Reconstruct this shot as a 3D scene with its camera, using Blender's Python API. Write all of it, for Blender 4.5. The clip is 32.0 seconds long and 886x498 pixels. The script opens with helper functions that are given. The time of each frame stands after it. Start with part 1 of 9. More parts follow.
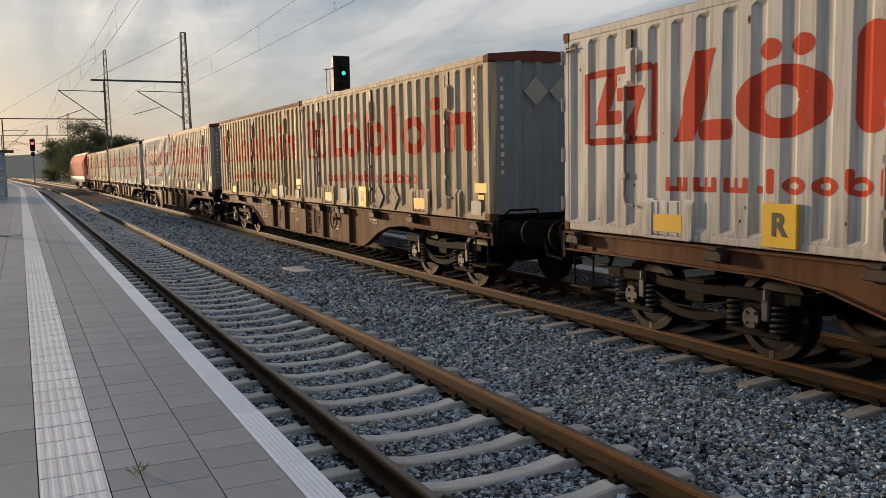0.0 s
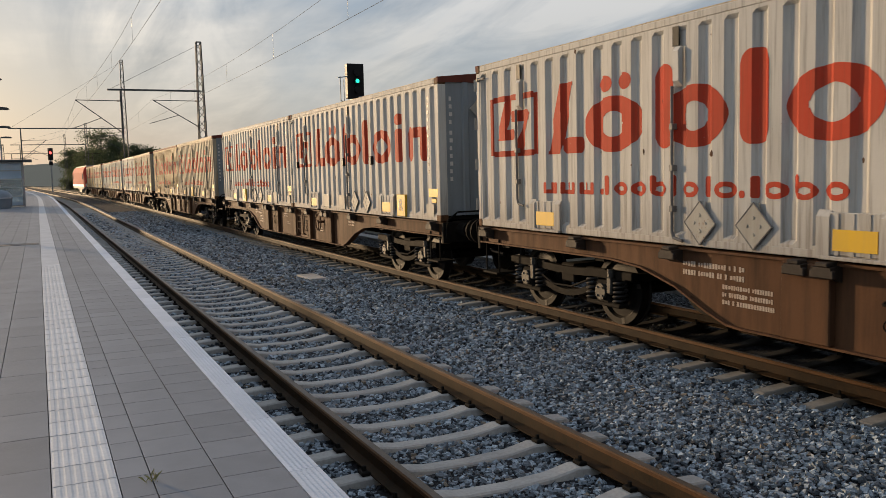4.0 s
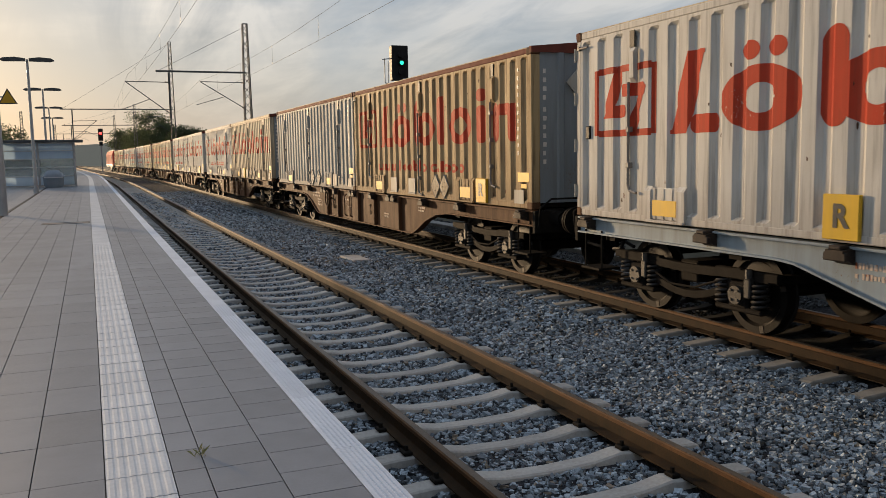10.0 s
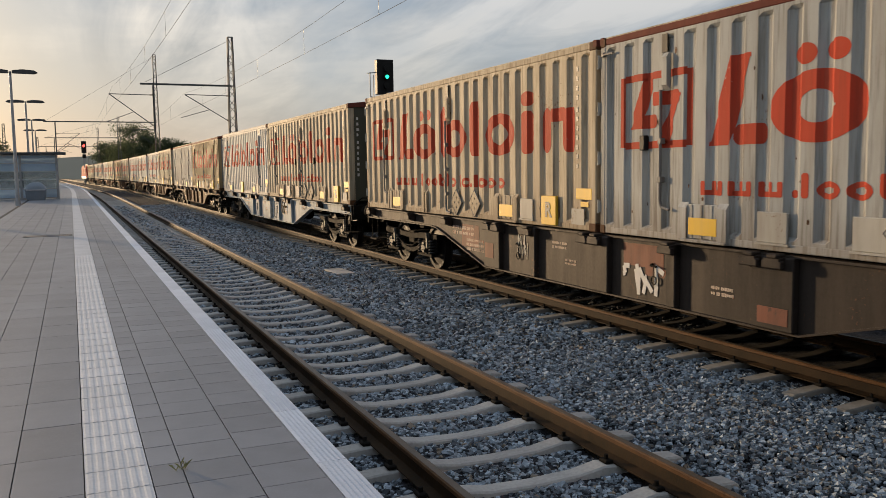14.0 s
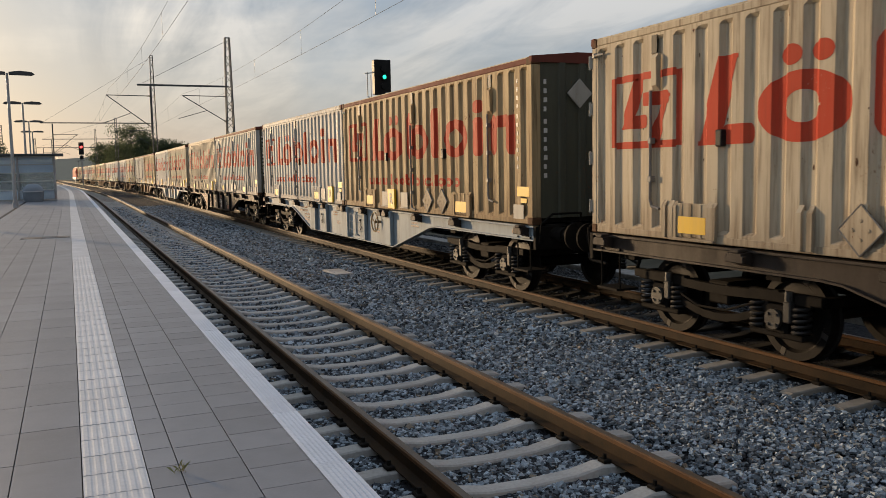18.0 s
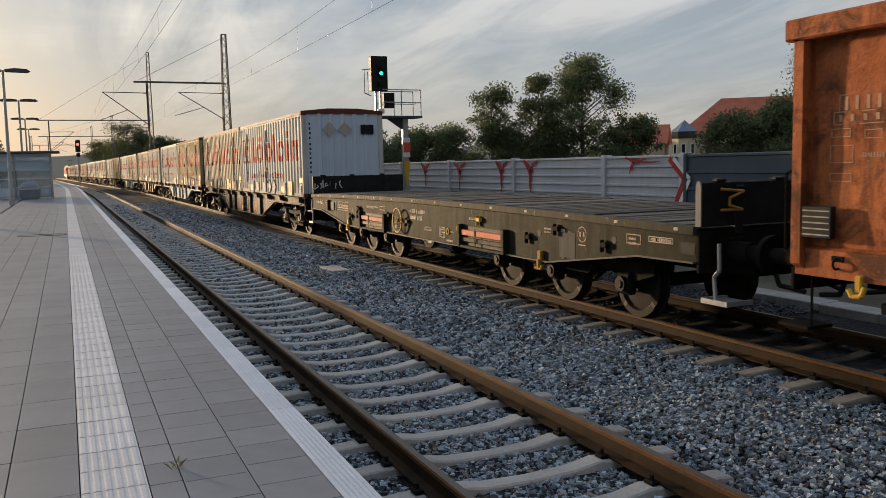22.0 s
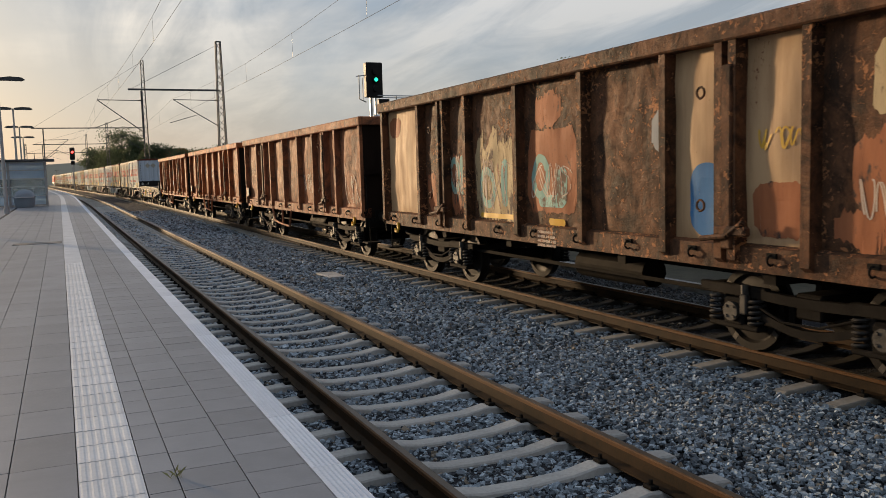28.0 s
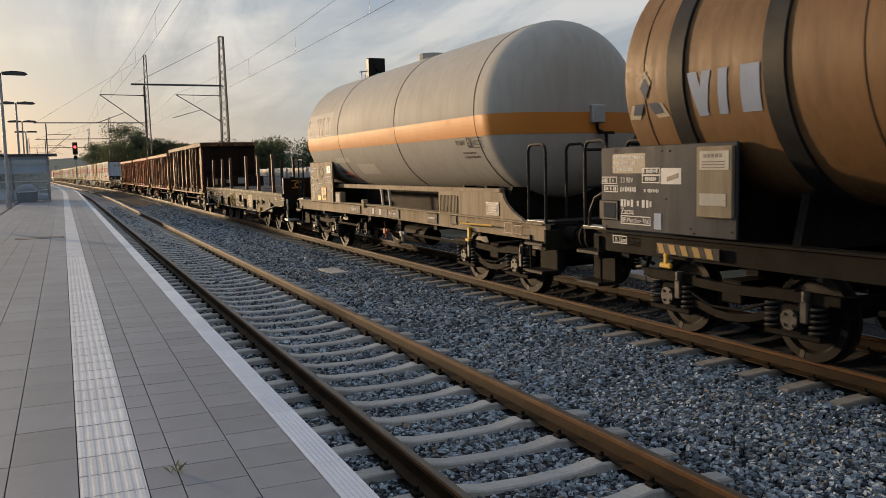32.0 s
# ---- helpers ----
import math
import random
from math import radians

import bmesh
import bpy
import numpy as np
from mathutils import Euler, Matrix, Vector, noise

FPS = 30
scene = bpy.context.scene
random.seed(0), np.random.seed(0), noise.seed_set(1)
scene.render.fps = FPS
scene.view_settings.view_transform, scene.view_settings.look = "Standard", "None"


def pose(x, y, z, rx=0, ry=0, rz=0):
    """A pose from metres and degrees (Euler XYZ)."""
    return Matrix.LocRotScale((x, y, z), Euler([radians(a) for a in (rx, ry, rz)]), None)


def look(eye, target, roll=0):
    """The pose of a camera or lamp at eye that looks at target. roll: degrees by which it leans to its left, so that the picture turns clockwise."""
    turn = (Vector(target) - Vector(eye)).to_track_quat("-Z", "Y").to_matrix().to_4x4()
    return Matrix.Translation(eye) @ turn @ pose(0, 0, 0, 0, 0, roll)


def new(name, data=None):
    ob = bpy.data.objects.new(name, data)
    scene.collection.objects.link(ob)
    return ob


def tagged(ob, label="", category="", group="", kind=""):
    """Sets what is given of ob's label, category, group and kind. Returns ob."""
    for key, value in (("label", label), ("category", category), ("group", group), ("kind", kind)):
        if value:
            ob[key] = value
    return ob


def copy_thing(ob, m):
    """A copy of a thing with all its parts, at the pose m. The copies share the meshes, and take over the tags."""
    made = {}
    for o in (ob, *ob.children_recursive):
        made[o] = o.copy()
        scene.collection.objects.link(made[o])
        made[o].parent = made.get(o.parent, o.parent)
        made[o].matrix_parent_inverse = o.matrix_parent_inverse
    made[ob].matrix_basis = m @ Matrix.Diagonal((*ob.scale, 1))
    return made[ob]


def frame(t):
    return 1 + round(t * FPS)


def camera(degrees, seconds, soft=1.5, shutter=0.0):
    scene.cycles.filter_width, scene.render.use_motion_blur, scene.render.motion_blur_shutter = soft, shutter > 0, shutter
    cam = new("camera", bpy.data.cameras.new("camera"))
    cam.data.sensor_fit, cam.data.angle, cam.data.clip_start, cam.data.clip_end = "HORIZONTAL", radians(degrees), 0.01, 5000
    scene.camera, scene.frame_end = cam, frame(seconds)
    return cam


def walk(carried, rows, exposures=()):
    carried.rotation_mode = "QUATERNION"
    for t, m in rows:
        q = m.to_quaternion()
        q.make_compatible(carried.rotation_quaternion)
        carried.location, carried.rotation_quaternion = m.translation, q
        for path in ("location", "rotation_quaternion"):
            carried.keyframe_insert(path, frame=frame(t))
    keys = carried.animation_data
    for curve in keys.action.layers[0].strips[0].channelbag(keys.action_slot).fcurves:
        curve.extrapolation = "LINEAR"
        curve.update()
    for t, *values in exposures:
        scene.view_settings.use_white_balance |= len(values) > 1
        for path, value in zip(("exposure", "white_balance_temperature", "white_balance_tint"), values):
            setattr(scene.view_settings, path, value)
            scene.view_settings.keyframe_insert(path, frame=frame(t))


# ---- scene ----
# camera: seconds, yaw, pitch, roll in degrees, eye
PATH = [
    (0, -26.44, -5.74, -1.09, -2.187, 0.006, 2.058),
    (0.5, -26.41, -5.81, -1.14, -2.177, 0.011, 2.057),
    (1, -26.38, -5.86, -1.08, -2.182, 0.011, 2.056),
    (1.5, -26.37, -5.92, -1.08, -2.191, 0.001, 2.061),
    (2, -26.33, -6.03, -1.14, -2.183, -0.004, 2.070),
    (2.5, -26.33, -6.04, -1.04, -2.177, 0.004, 2.057),
    (3, -25.95, -5.71, -1.10, -2.176, 0.014, 2.055),
    (3.5, -25.68, -5.50, -1.27, -2.163, 0.013, 2.058),
    (5.5, -24.98, -4.41, -1.68, -2.176, -0.001, 2.051),
    (6, -25.89, -4.52, -2.09, -2.166, 0.034, 2.056),
    (6.5, -26.64, -4.71, -2.05, -2.166, 0.032, 2.064),
    (7, -26.43, -6.10, -2.53, -2.171, 0.013, 2.062),
    (7.5, -25.49, -6.74, -2.45, -2.159, 0.029, 2.059),
    (8, -25.17, -6.75, -2.11, -2.175, 0.027, 2.051),
    (8.5, -24.70, -6.76, -1.91, -2.177, 0.018, 2.060),
    (9, -23.84, -6.80, -1.69, -2.184, 0.006, 2.059),
    (9.5, -23.34, -6.83, -1.50, -2.179, 0.023, 2.048),
    (10, -22.57, -6.36, -1.03, -2.182, 0.011, 2.054),
    (10.5, -22.45, -6.04, -0.83, -2.192, 0.003, 2.056),
    (11, -22.42, -6.12, -0.92, -2.188, -0.000, 2.063),
    (11.5, -22.88, -5.87, -0.86, -2.187, 0.005, 2.055),
    (12, -23.45, -5.56, -1.01, -2.181, 0.004, 2.063),
    (12.5, -23.56, -5.49, -0.91, -2.191, -0.001, 2.054),
    (13, -23.59, -5.48, -0.90, -2.189, 0.004, 2.052),
    (13.5, -23.57, -5.50, -0.92, -2.184, 0.006, 2.054),
    (14, -23.61, -5.44, -0.82, -2.180, 0.011, 2.047),
    (14.5, -23.61, -5.48, -0.86, -2.179, 0.011, 2.052),
    (16.5, -23.56, -5.66, -0.79, -2.181, 0.007, 2.054),
    (17, -23.58, -5.63, -0.91, -2.179, 0.000, 2.057),
    (17.5, -23.73, -5.43, -1.01, -2.185, 0.001, 2.047),
    (18, -23.73, -5.46, -1.06, -2.176, 0.008, 2.054),
    (18.5, -23.78, -5.46, -1.07, -2.179, -0.004, 2.056),
    (19, -23.96, -5.47, -1.30, -2.168, 0.004, 2.056),
    (19.5, -24.00, -5.48, -1.25, -2.184, -0.007, 2.054),
    (20, -23.96, -5.51, -1.23, -2.174, 0.008, 2.044),
    (20.5, -23.97, -5.55, -1.19, -2.183, 0.007, 2.042),
    (21, -23.97, -5.57, -1.11, -2.185, 0.009, 2.040),
    (21.5, -23.93, -5.64, -1.22, -2.178, 0.001, 2.049),
    (22, -23.90, -5.70, -1.21, -2.172, 0.005, 2.050),
    (22.5, -23.89, -5.74, -1.20, -2.172, 0.005, 2.052),
    (23, -23.93, -5.70, -1.31, -2.175, 0.000, 2.059),
    (23.5, -23.94, -5.50, -1.42, -2.171, 0.014, 2.052),
    (24, -23.93, -5.54, -1.41, -2.185, 0.007, 2.062),
    (24.5, -23.92, -5.57, -1.39, -2.176, 0.009, 2.056),
    (25, -23.89, -5.62, -1.40, -2.167, 0.016, 2.055),
    (25.5, -23.89, -5.61, -1.29, -2.177, 0.009, 2.052),
    (27.5, -24.20, -5.27, -1.52, -2.194, -0.008, 2.051),
    (28, -24.20, -5.34, -1.57, -2.185, 0.003, 2.057),
    (28.5, -24.17, -5.39, -1.56, -2.189, -0.001, 2.061),
    (29, -24.14, -5.38, -1.53, -2.181, 0.002, 2.046),
    (29.5, -24.15, -5.44, -1.52, -2.198, -0.002, 2.053),
    (30, -24.11, -5.47, -1.48, -2.186, 0.014, 2.050),
    (30.5, -24.10, -5.49, -1.46, -2.185, 0.006, 2.054),
    (31, -24.08, -5.53, -1.46, -2.182, 0.020, 2.048),
    (31.5, -24.07, -5.57, -1.44, -2.178, 0.019, 2.051),
    (32, -24.05, -5.58, -1.33, -2.178, 0.020, 2.052),
]


def aim(yaw, pitch, roll, x, y, z):
    a, b = radians(yaw), radians(pitch)
    eye = Vector((x, y, z))
    return look(eye, eye + Vector((-math.sin(a) * math.cos(b), math.cos(a) * math.cos(b), math.sin(b))), roll)


cam = camera(55.32, 32.0, soft=0.45, shutter=0.06)
walk(cam, [(row[0], aim(*row[1:])) for row in PATH], exposures=[(0, 0.2), (32, 0.2)])

# ---- light: veiled evening sun low ahead on the platform's side ----
SUN_AZ, SUN_EL = 22.0, 6.5          # degrees to the side of the line's direction, degrees up
sun_dir = Vector((-math.sin(radians(SUN_AZ)) * math.cos(radians(SUN_EL)), math.cos(radians(SUN_AZ)) * math.cos(radians(SUN_EL)), math.sin(radians(SUN_EL))))
sun = new("sun", bpy.data.lights.new("sun", "SUN"))
sun.data.energy, sun.data.angle, sun.data.color = 4.3, radians(3), (1.0, 0.70, 0.41)
sun.matrix_world = look((0, 0, 60), Vector((0, 0, 60)) - sun_dir)


class Nodes:
    """Short hand for node trees."""

    def __init__(self, tree):
        self.tree = tree
        tree.nodes.clear()

    def add(self, kind, ins=None):
        node = self.tree.nodes.new(kind)
        for key, value in (ins or {}).items():
            if isinstance(value, bpy.types.NodeSocket):
                self.tree.links.new(value, node.inputs[key])
            else:
                node.inputs[key].default_value = value
        return node

    def math(self, op, a, b=0.0):
        node = self.add("ShaderNodeMath", {0: a, 1: b})
        node.operation = op
        return node.outputs[0]

    def vector(self, op, a, b, out="Vector"):
        node = self.add("ShaderNodeVectorMath", {0: a, 1: b})
        node.operation = op
        return node.outputs[out]

    def mix(self, f, a, b, blend="MIX"):
        a, b = ((*v, 1) if isinstance(v, tuple) and len(v) == 3 else v for v in (a, b))
        node = self.tree.nodes.new("ShaderNodeMix")
        node.data_type, node.blend_type = "RGBA", blend
        for i, value in ((0, f), (6, a), (7, b)):
            if isinstance(value, bpy.types.NodeSocket):
                self.tree.links.new(value, node.inputs[i])
            else:
                node.inputs[i].default_value = value
        return node.outputs[2]

    def noise(self, vec, scale, detail=4.0, rough=0.55, dist=0.0):
        return self.add("ShaderNodeTexNoise", {"Vector": vec, "Scale": scale, "Detail": detail, "Roughness": rough, "Distortion": dist}).outputs[0]

    def ramp(self, f, lo, hi, a=0.0, b=1.0):
        return self.add("ShaderNodeMapRange", {0: f, 1: lo, 2: hi, 3: a, 4: b}).outputs[0]

    def scaled(self, vec, s, loc=(0, 0, 0)):
        return self.add("ShaderNodeMapping", {"Vector": vec, "Scale": s, "Location": loc}).outputs[0]


world = bpy.data.worlds.new("world")
scene.world = world
world.use_nodes = True
n = Nodes(world.node_tree)
way = n.add("ShaderNodeTexCoord").outputs["Generated"]
sky = n.add("ShaderNodeTexSky")
sky.sky_type, sky.sun_disc, sky.sun_elevation, sky.sun_rotation = "NISHITA", False, radians(SUN_EL), radians(-SUN_AZ)
sky.altitude, sky.dust_density = 200.0, 2.0
parts = n.add("ShaderNodeSeparateXYZ", {0: way})
up = n.math("MAXIMUM", parts.outputs[2], 0.0)
depth = n.math("ADD", up, 0.12)
flat = n.add("ShaderNodeCombineXYZ", {0: n.math("DIVIDE", parts.outputs[0], depth), 1: n.math("DIVIDE", parts.outputs[1], depth), 2: 0.0}).outputs[0]
veil = n.noise(n.scaled(flat, (0.62, 0.20, 1.0), (3.1, 0.4, 0)), 1.0, 7.0, 0.58, 0.6)
puff = n.noise(n.scaled(flat, (0.50, 0.42, 1.0), (1.7, 5.2, 0)), 1.0, 6.0, 0.55, 0.4)
wisp = n.noise(n.scaled(flat, (2.3, 0.60, 1.0), (0.3, 2.2, 0)), 1.0, 6.0, 0.6, 0.8)
cover = n.ramp(n.math("ADD", n.math("MULTIPLY", veil, 0.6), n.math("MULTIPLY", puff, 0.4)), 0.38, 0.55)
toward = n.vector("DOT_PRODUCT", way, sun_dir, "Value")
glow = n.math("POWER", n.math("MAXIMUM", toward, 0.0), 15.0)
shade = n.mix(n.ramp(n.math("ADD", n.math("MULTIPLY", puff, 0.45), n.math("MULTIPLY", wisp, 0.55)), 0.42, 0.56), (0.33, 0.37, 0.43), (0.70, 0.69, 0.69))
bright = n.mix(n.math("MULTIPLY", n.math("MULTIPLY", glow, n.ramp(up, 0.06, 0.24, 0.30, 1.15)), n.ramp(n.math("ADD", n.math("MULTIPLY", wisp, 0.45), n.math("MULTIPLY", puff, 0.55)), 0.42, 0.57, 0.12, 1.12)), shade, (1.45, 1.27, 1.02))
blue = n.mix(glow, (0.31, 0.41, 0.54), (0.72, 0.66, 0.56))
base = n.add("ShaderNodeBackground", {"Color": sky.outputs[0], "Strength": 0.02})
cloud = n.add("ShaderNodeBackground", {"Color": n.mix(n.ramp(up, 0.45, 0.95, 0.0, 0.75), n.mix(n.ramp(up, 0.03, 0.20, 0.8, 0.0), n.mix(cover, blue, bright), n.mix(glow, (0.40, 0.395, 0.39), (0.44, 0.43, 0.41))), (0.44, 0.53, 0.70)), "Strength": n.math("MULTIPLY", n.ramp(up, 0.22, 0.95, 0.77, 1.05), n.ramp(toward, -0.85, 0.15, 0.42, 1.0))})
both = n.add("ShaderNodeAddShader", {0: base.outputs[0], 1: cloud.outputs[0]})
n.add("ShaderNodeOutputWorld", {"Surface": both.outputs[0]})

# ---- materials ----
def material(name, build):
    m = bpy.data.materials.new(name)
    m.use_nodes = True
    n = Nodes(m.node_tree)
    coord = n.add("ShaderNodeTexCoord")
    rnd = n.add("ShaderNodeObjectInfo").outputs["Random"]
    out = dict(rough=0.7, metal=0.0, spec=0.3, bump=None, depth=0.01, strength=0.4, emit=None)
    out.update(build(n, coord.outputs["Object"], rnd))
    c = out["color"]
    ins = {"Base Color": (*c, 1) if isinstance(c, tuple) else c, "Roughness": out["rough"], "Metallic": out["metal"], "Specular IOR Level": out["spec"]}
    if out["bump"] is not None:
        ins["Normal"] = n.add("ShaderNodeBump", {"Strength": out["strength"], "Distance": out["depth"], "Height": out["bump"]}).outputs[0]
    if out["emit"]:
        ins["Emission Color"], ins["Emission Strength"] = (*out["emit"][0], 1), out["emit"][1]
    if "trans" in out:
        ins["Transmission Weight"] = out["trans"]
    p = n.add("ShaderNodeBsdfPrincipled", ins)
    if "thin" in out:
        back = n.add("ShaderNodeBsdfTranslucent", {"Color": ins["Base Color"]})
        p = n.add("ShaderNodeMixShader", {0: out["thin"], 1: p.outputs[0], 2: back.outputs[0]})
    n.add("ShaderNodeOutputMaterial", {"Surface": p.outputs[0]})
    return m


def speckled(a, b, scale, rough=0.8, fine=None, depth=0.004, strength=0.4, vary=0.12, spec=0.3, metal=0.0, **more):
    """Two colours mixed by coarse and fine noise, a little different on each object."""
    def build(n, co, rnd):
        big, small = n.noise(co, scale, 4.0), n.noise(co, fine or scale * 14, 3.0)
        col = n.mix(n.ramp(n.math("ADD", n.math("MULTIPLY", big, 0.6), n.math("MULTIPLY", small, 0.4)), 0.35, 0.65), a, b)
        col = n.mix(1.0, col, n.add("ShaderNodeCombineColor", {0: n.ramp(rnd, 0, 1, 1 - vary, 1 + vary), 1: n.ramp(rnd, 0, 1, 1 - vary, 1 + vary), 2: n.ramp(rnd, 0, 1, 1 - vary, 1 + vary)}).outputs[0], "MULTIPLY")
        return dict(color=col, rough=n.ramp(small, 0.3, 0.7, rough - 0.1, min(1, rough + 0.1)), bump=small, depth=depth, strength=strength, spec=spec, metal=metal, **more)
    return build


def plain(c, rough=0.6, metal=0.0, spec=0.4, emit=None):
    def build(n, co, rnd):
        d = n.noise(co, 6.0, 4.0)
        return dict(color=n.mix(n.ramp(d, 0.3, 0.7, 0, 0.25), c, tuple(v * 0.6 for v in c)), rough=rough, metal=metal, spec=spec, emit=emit)
    return build


def painted(a, dirt, rough=0.38, streak=0.5, rust=(0.16, 0.07, 0.03), rusty=0.62, chip=30.0, vary=0.1, spec=0.2, relief=0.25, runs=0.0):
    """Worn vehicle paint: dirt that runs down, blotches, chipped rust."""
    def build(n, co, rnd):
        shift = n.vector("ADD", co, n.add("ShaderNodeCombineXYZ", {0: n.math("MULTIPLY", rnd, 37.0), 1: n.math("MULTIPLY", rnd, 91.0), 2: 0.0}).outputs[0])
        run = n.noise(n.scaled(shift, (3.0, 3.0, 0.35)), 2.2, 6.0, 0.65)
        blot = n.noise(shift, 0.9, 5.0, 0.6)
        fine = n.noise(shift, 26.0, 4.0, 0.6)
        col = n.mix(n.ramp(blot, 0.3, 0.72, 0.0, 0.45), a, tuple(v * 0.78 for v in a))
        col = n.mix(n.math("MULTIPLY", n.ramp(run, 0.42, 0.75), streak), col, dirt)
        if runs:
            thin = n.noise(n.scaled(shift, (11.0, 11.0, 0.55)), 1.6, 5.0, 0.6)
            col = n.mix(n.math("MULTIPLY", n.ramp(thin, 0.50, 0.68), runs), col, tuple(v * 0.45 for v in dirt))
            z = n.add("ShaderNodeSeparateXYZ", {0: co}).outputs[2]
            splash = n.ramp(n.math("ADD", z, n.math("MULTIPLY", thin, -0.9)), -0.45, 0.12, 0.75, 0.0)
            col = n.mix(n.math("MULTIPLY", splash, runs), col, (0.13, 0.085, 0.05))
        spots = n.ramp(n.math("ADD", n.math("MULTIPLY", n.noise(n.scaled(shift, (1.4, 1.4, 0.7)), chip, 4.0, 0.65), 0.55), n.math("MULTIPLY", blot, 0.45)), rusty, rusty + 0.05)
        col = n.mix(spots, col, rust)
        v = n.ramp(rnd, 0, 1, 1 - vary, 1 + vary)
        col = n.mix(1.0, col, n.add("ShaderNodeCombineColor", {0: v, 1: v, 2: v}).outputs[0], "MULTIPLY")
        return dict(color=col, rough=n.ramp(n.math("ADD", n.math("MULTIPLY", fine, 0.5), n.math("MULTIPLY", run, 0.5)), 0.3, 0.7, rough - 0.08, rough + 0.22), bump=n.math("ADD", n.math("MULTIPLY", fine, 0.4), blot), depth=0.012, strength=relief, spec=spec)
    return build


def rusted(a, b, stain, bare, rough=0.68, spec=0.15, lost=0.60, size=1.0):
    """Old oxide paint on dented sheet: cloudy fading, soot stains, flaked patches with ragged edges."""
    def build(n, co, rnd):
        p = n.vector("ADD", co, n.add("ShaderNodeCombineXYZ", {0: n.math("MULTIPLY", rnd, 23.0), 1: n.math("MULTIPLY", rnd, 71.0), 2: n.math("MULTIPLY", rnd, 11.0)}).outputs[0])
        cloud = n.noise(p, 0.8 * size, 6.0, 0.62, 0.4)
        mottle = n.noise(p, 5.5 * size, 6.0, 0.65, 0.3)
        fine = n.noise(p, 38.0, 5.0, 0.65)
        drip = n.noise(n.scaled(p, (5.0, 5.0, 0.5)), 1.4, 5.0, 0.6)
        col = n.mix(n.ramp(n.math("ADD", n.math("MULTIPLY", cloud, 0.55), n.math("MULTIPLY", mottle, 0.45)), 0.36, 0.64), a, b)
        col = n.mix(n.ramp(fine, 0.35, 0.75, 0.0, 0.35), col, stain)
        col = n.mix(n.math("MULTIPLY", n.ramp(drip, 0.50, 0.70), 0.75), col, stain)
        soot = n.ramp(n.noise(p, 1.7 * size, 8.0, 0.74, 0.8), 0.47, 0.60, 0.0, 0.85)
        col = n.mix(soot, col, stain)
        flake = n.ramp(n.math("ADD", n.math("MULTIPLY", n.noise(p, 11.0 * size, 6.0, 0.7, 0.5), 0.6), n.math("MULTIPLY", cloud, 0.4)), lost, lost + 0.025)
        col = n.mix(flake, col, bare)
        height = n.math("ADD", n.math("MULTIPLY", fine, 0.3), n.math("SUBTRACT", mottle, n.math("MULTIPLY", flake, 0.35)))
        return dict(color=col, rough=n.ramp(mottle, 0.3, 0.7, rough - 0.1, rough + 0.15), bump=height, depth=0.035, strength=0.6, spec=spec)
    return build


def oiled_shaded(n, co, rnd):
    """Old concrete sleeper, pale ends; oil, brake dust and under-train shade painted between rails."""
    grit = n.noise(co, 5.0, 6.0, 0.65)
    x = n.math("ABSOLUTE", n.add("ShaderNodeSeparateXYZ", {0: co}).outputs[0])
    col = n.mix(n.ramp(grit, 0.3, 0.7), (0.17, 0.155, 0.13), (0.34, 0.31, 0.265))
    dark = n.ramp(n.math("ADD", x, n.math("MULTIPLY", grit, 0.2)), 0.78, 0.98, 0.9, 0.0)
    return dict(color=n.mix(dark, col, (0.022, 0.019, 0.016)), rough=0.85, bump=grit, depth=0.004, spec=0.15)


M = {}


def mats(**kinds):
    for key, build in kinds.items():
        M[key] = material(key, build)


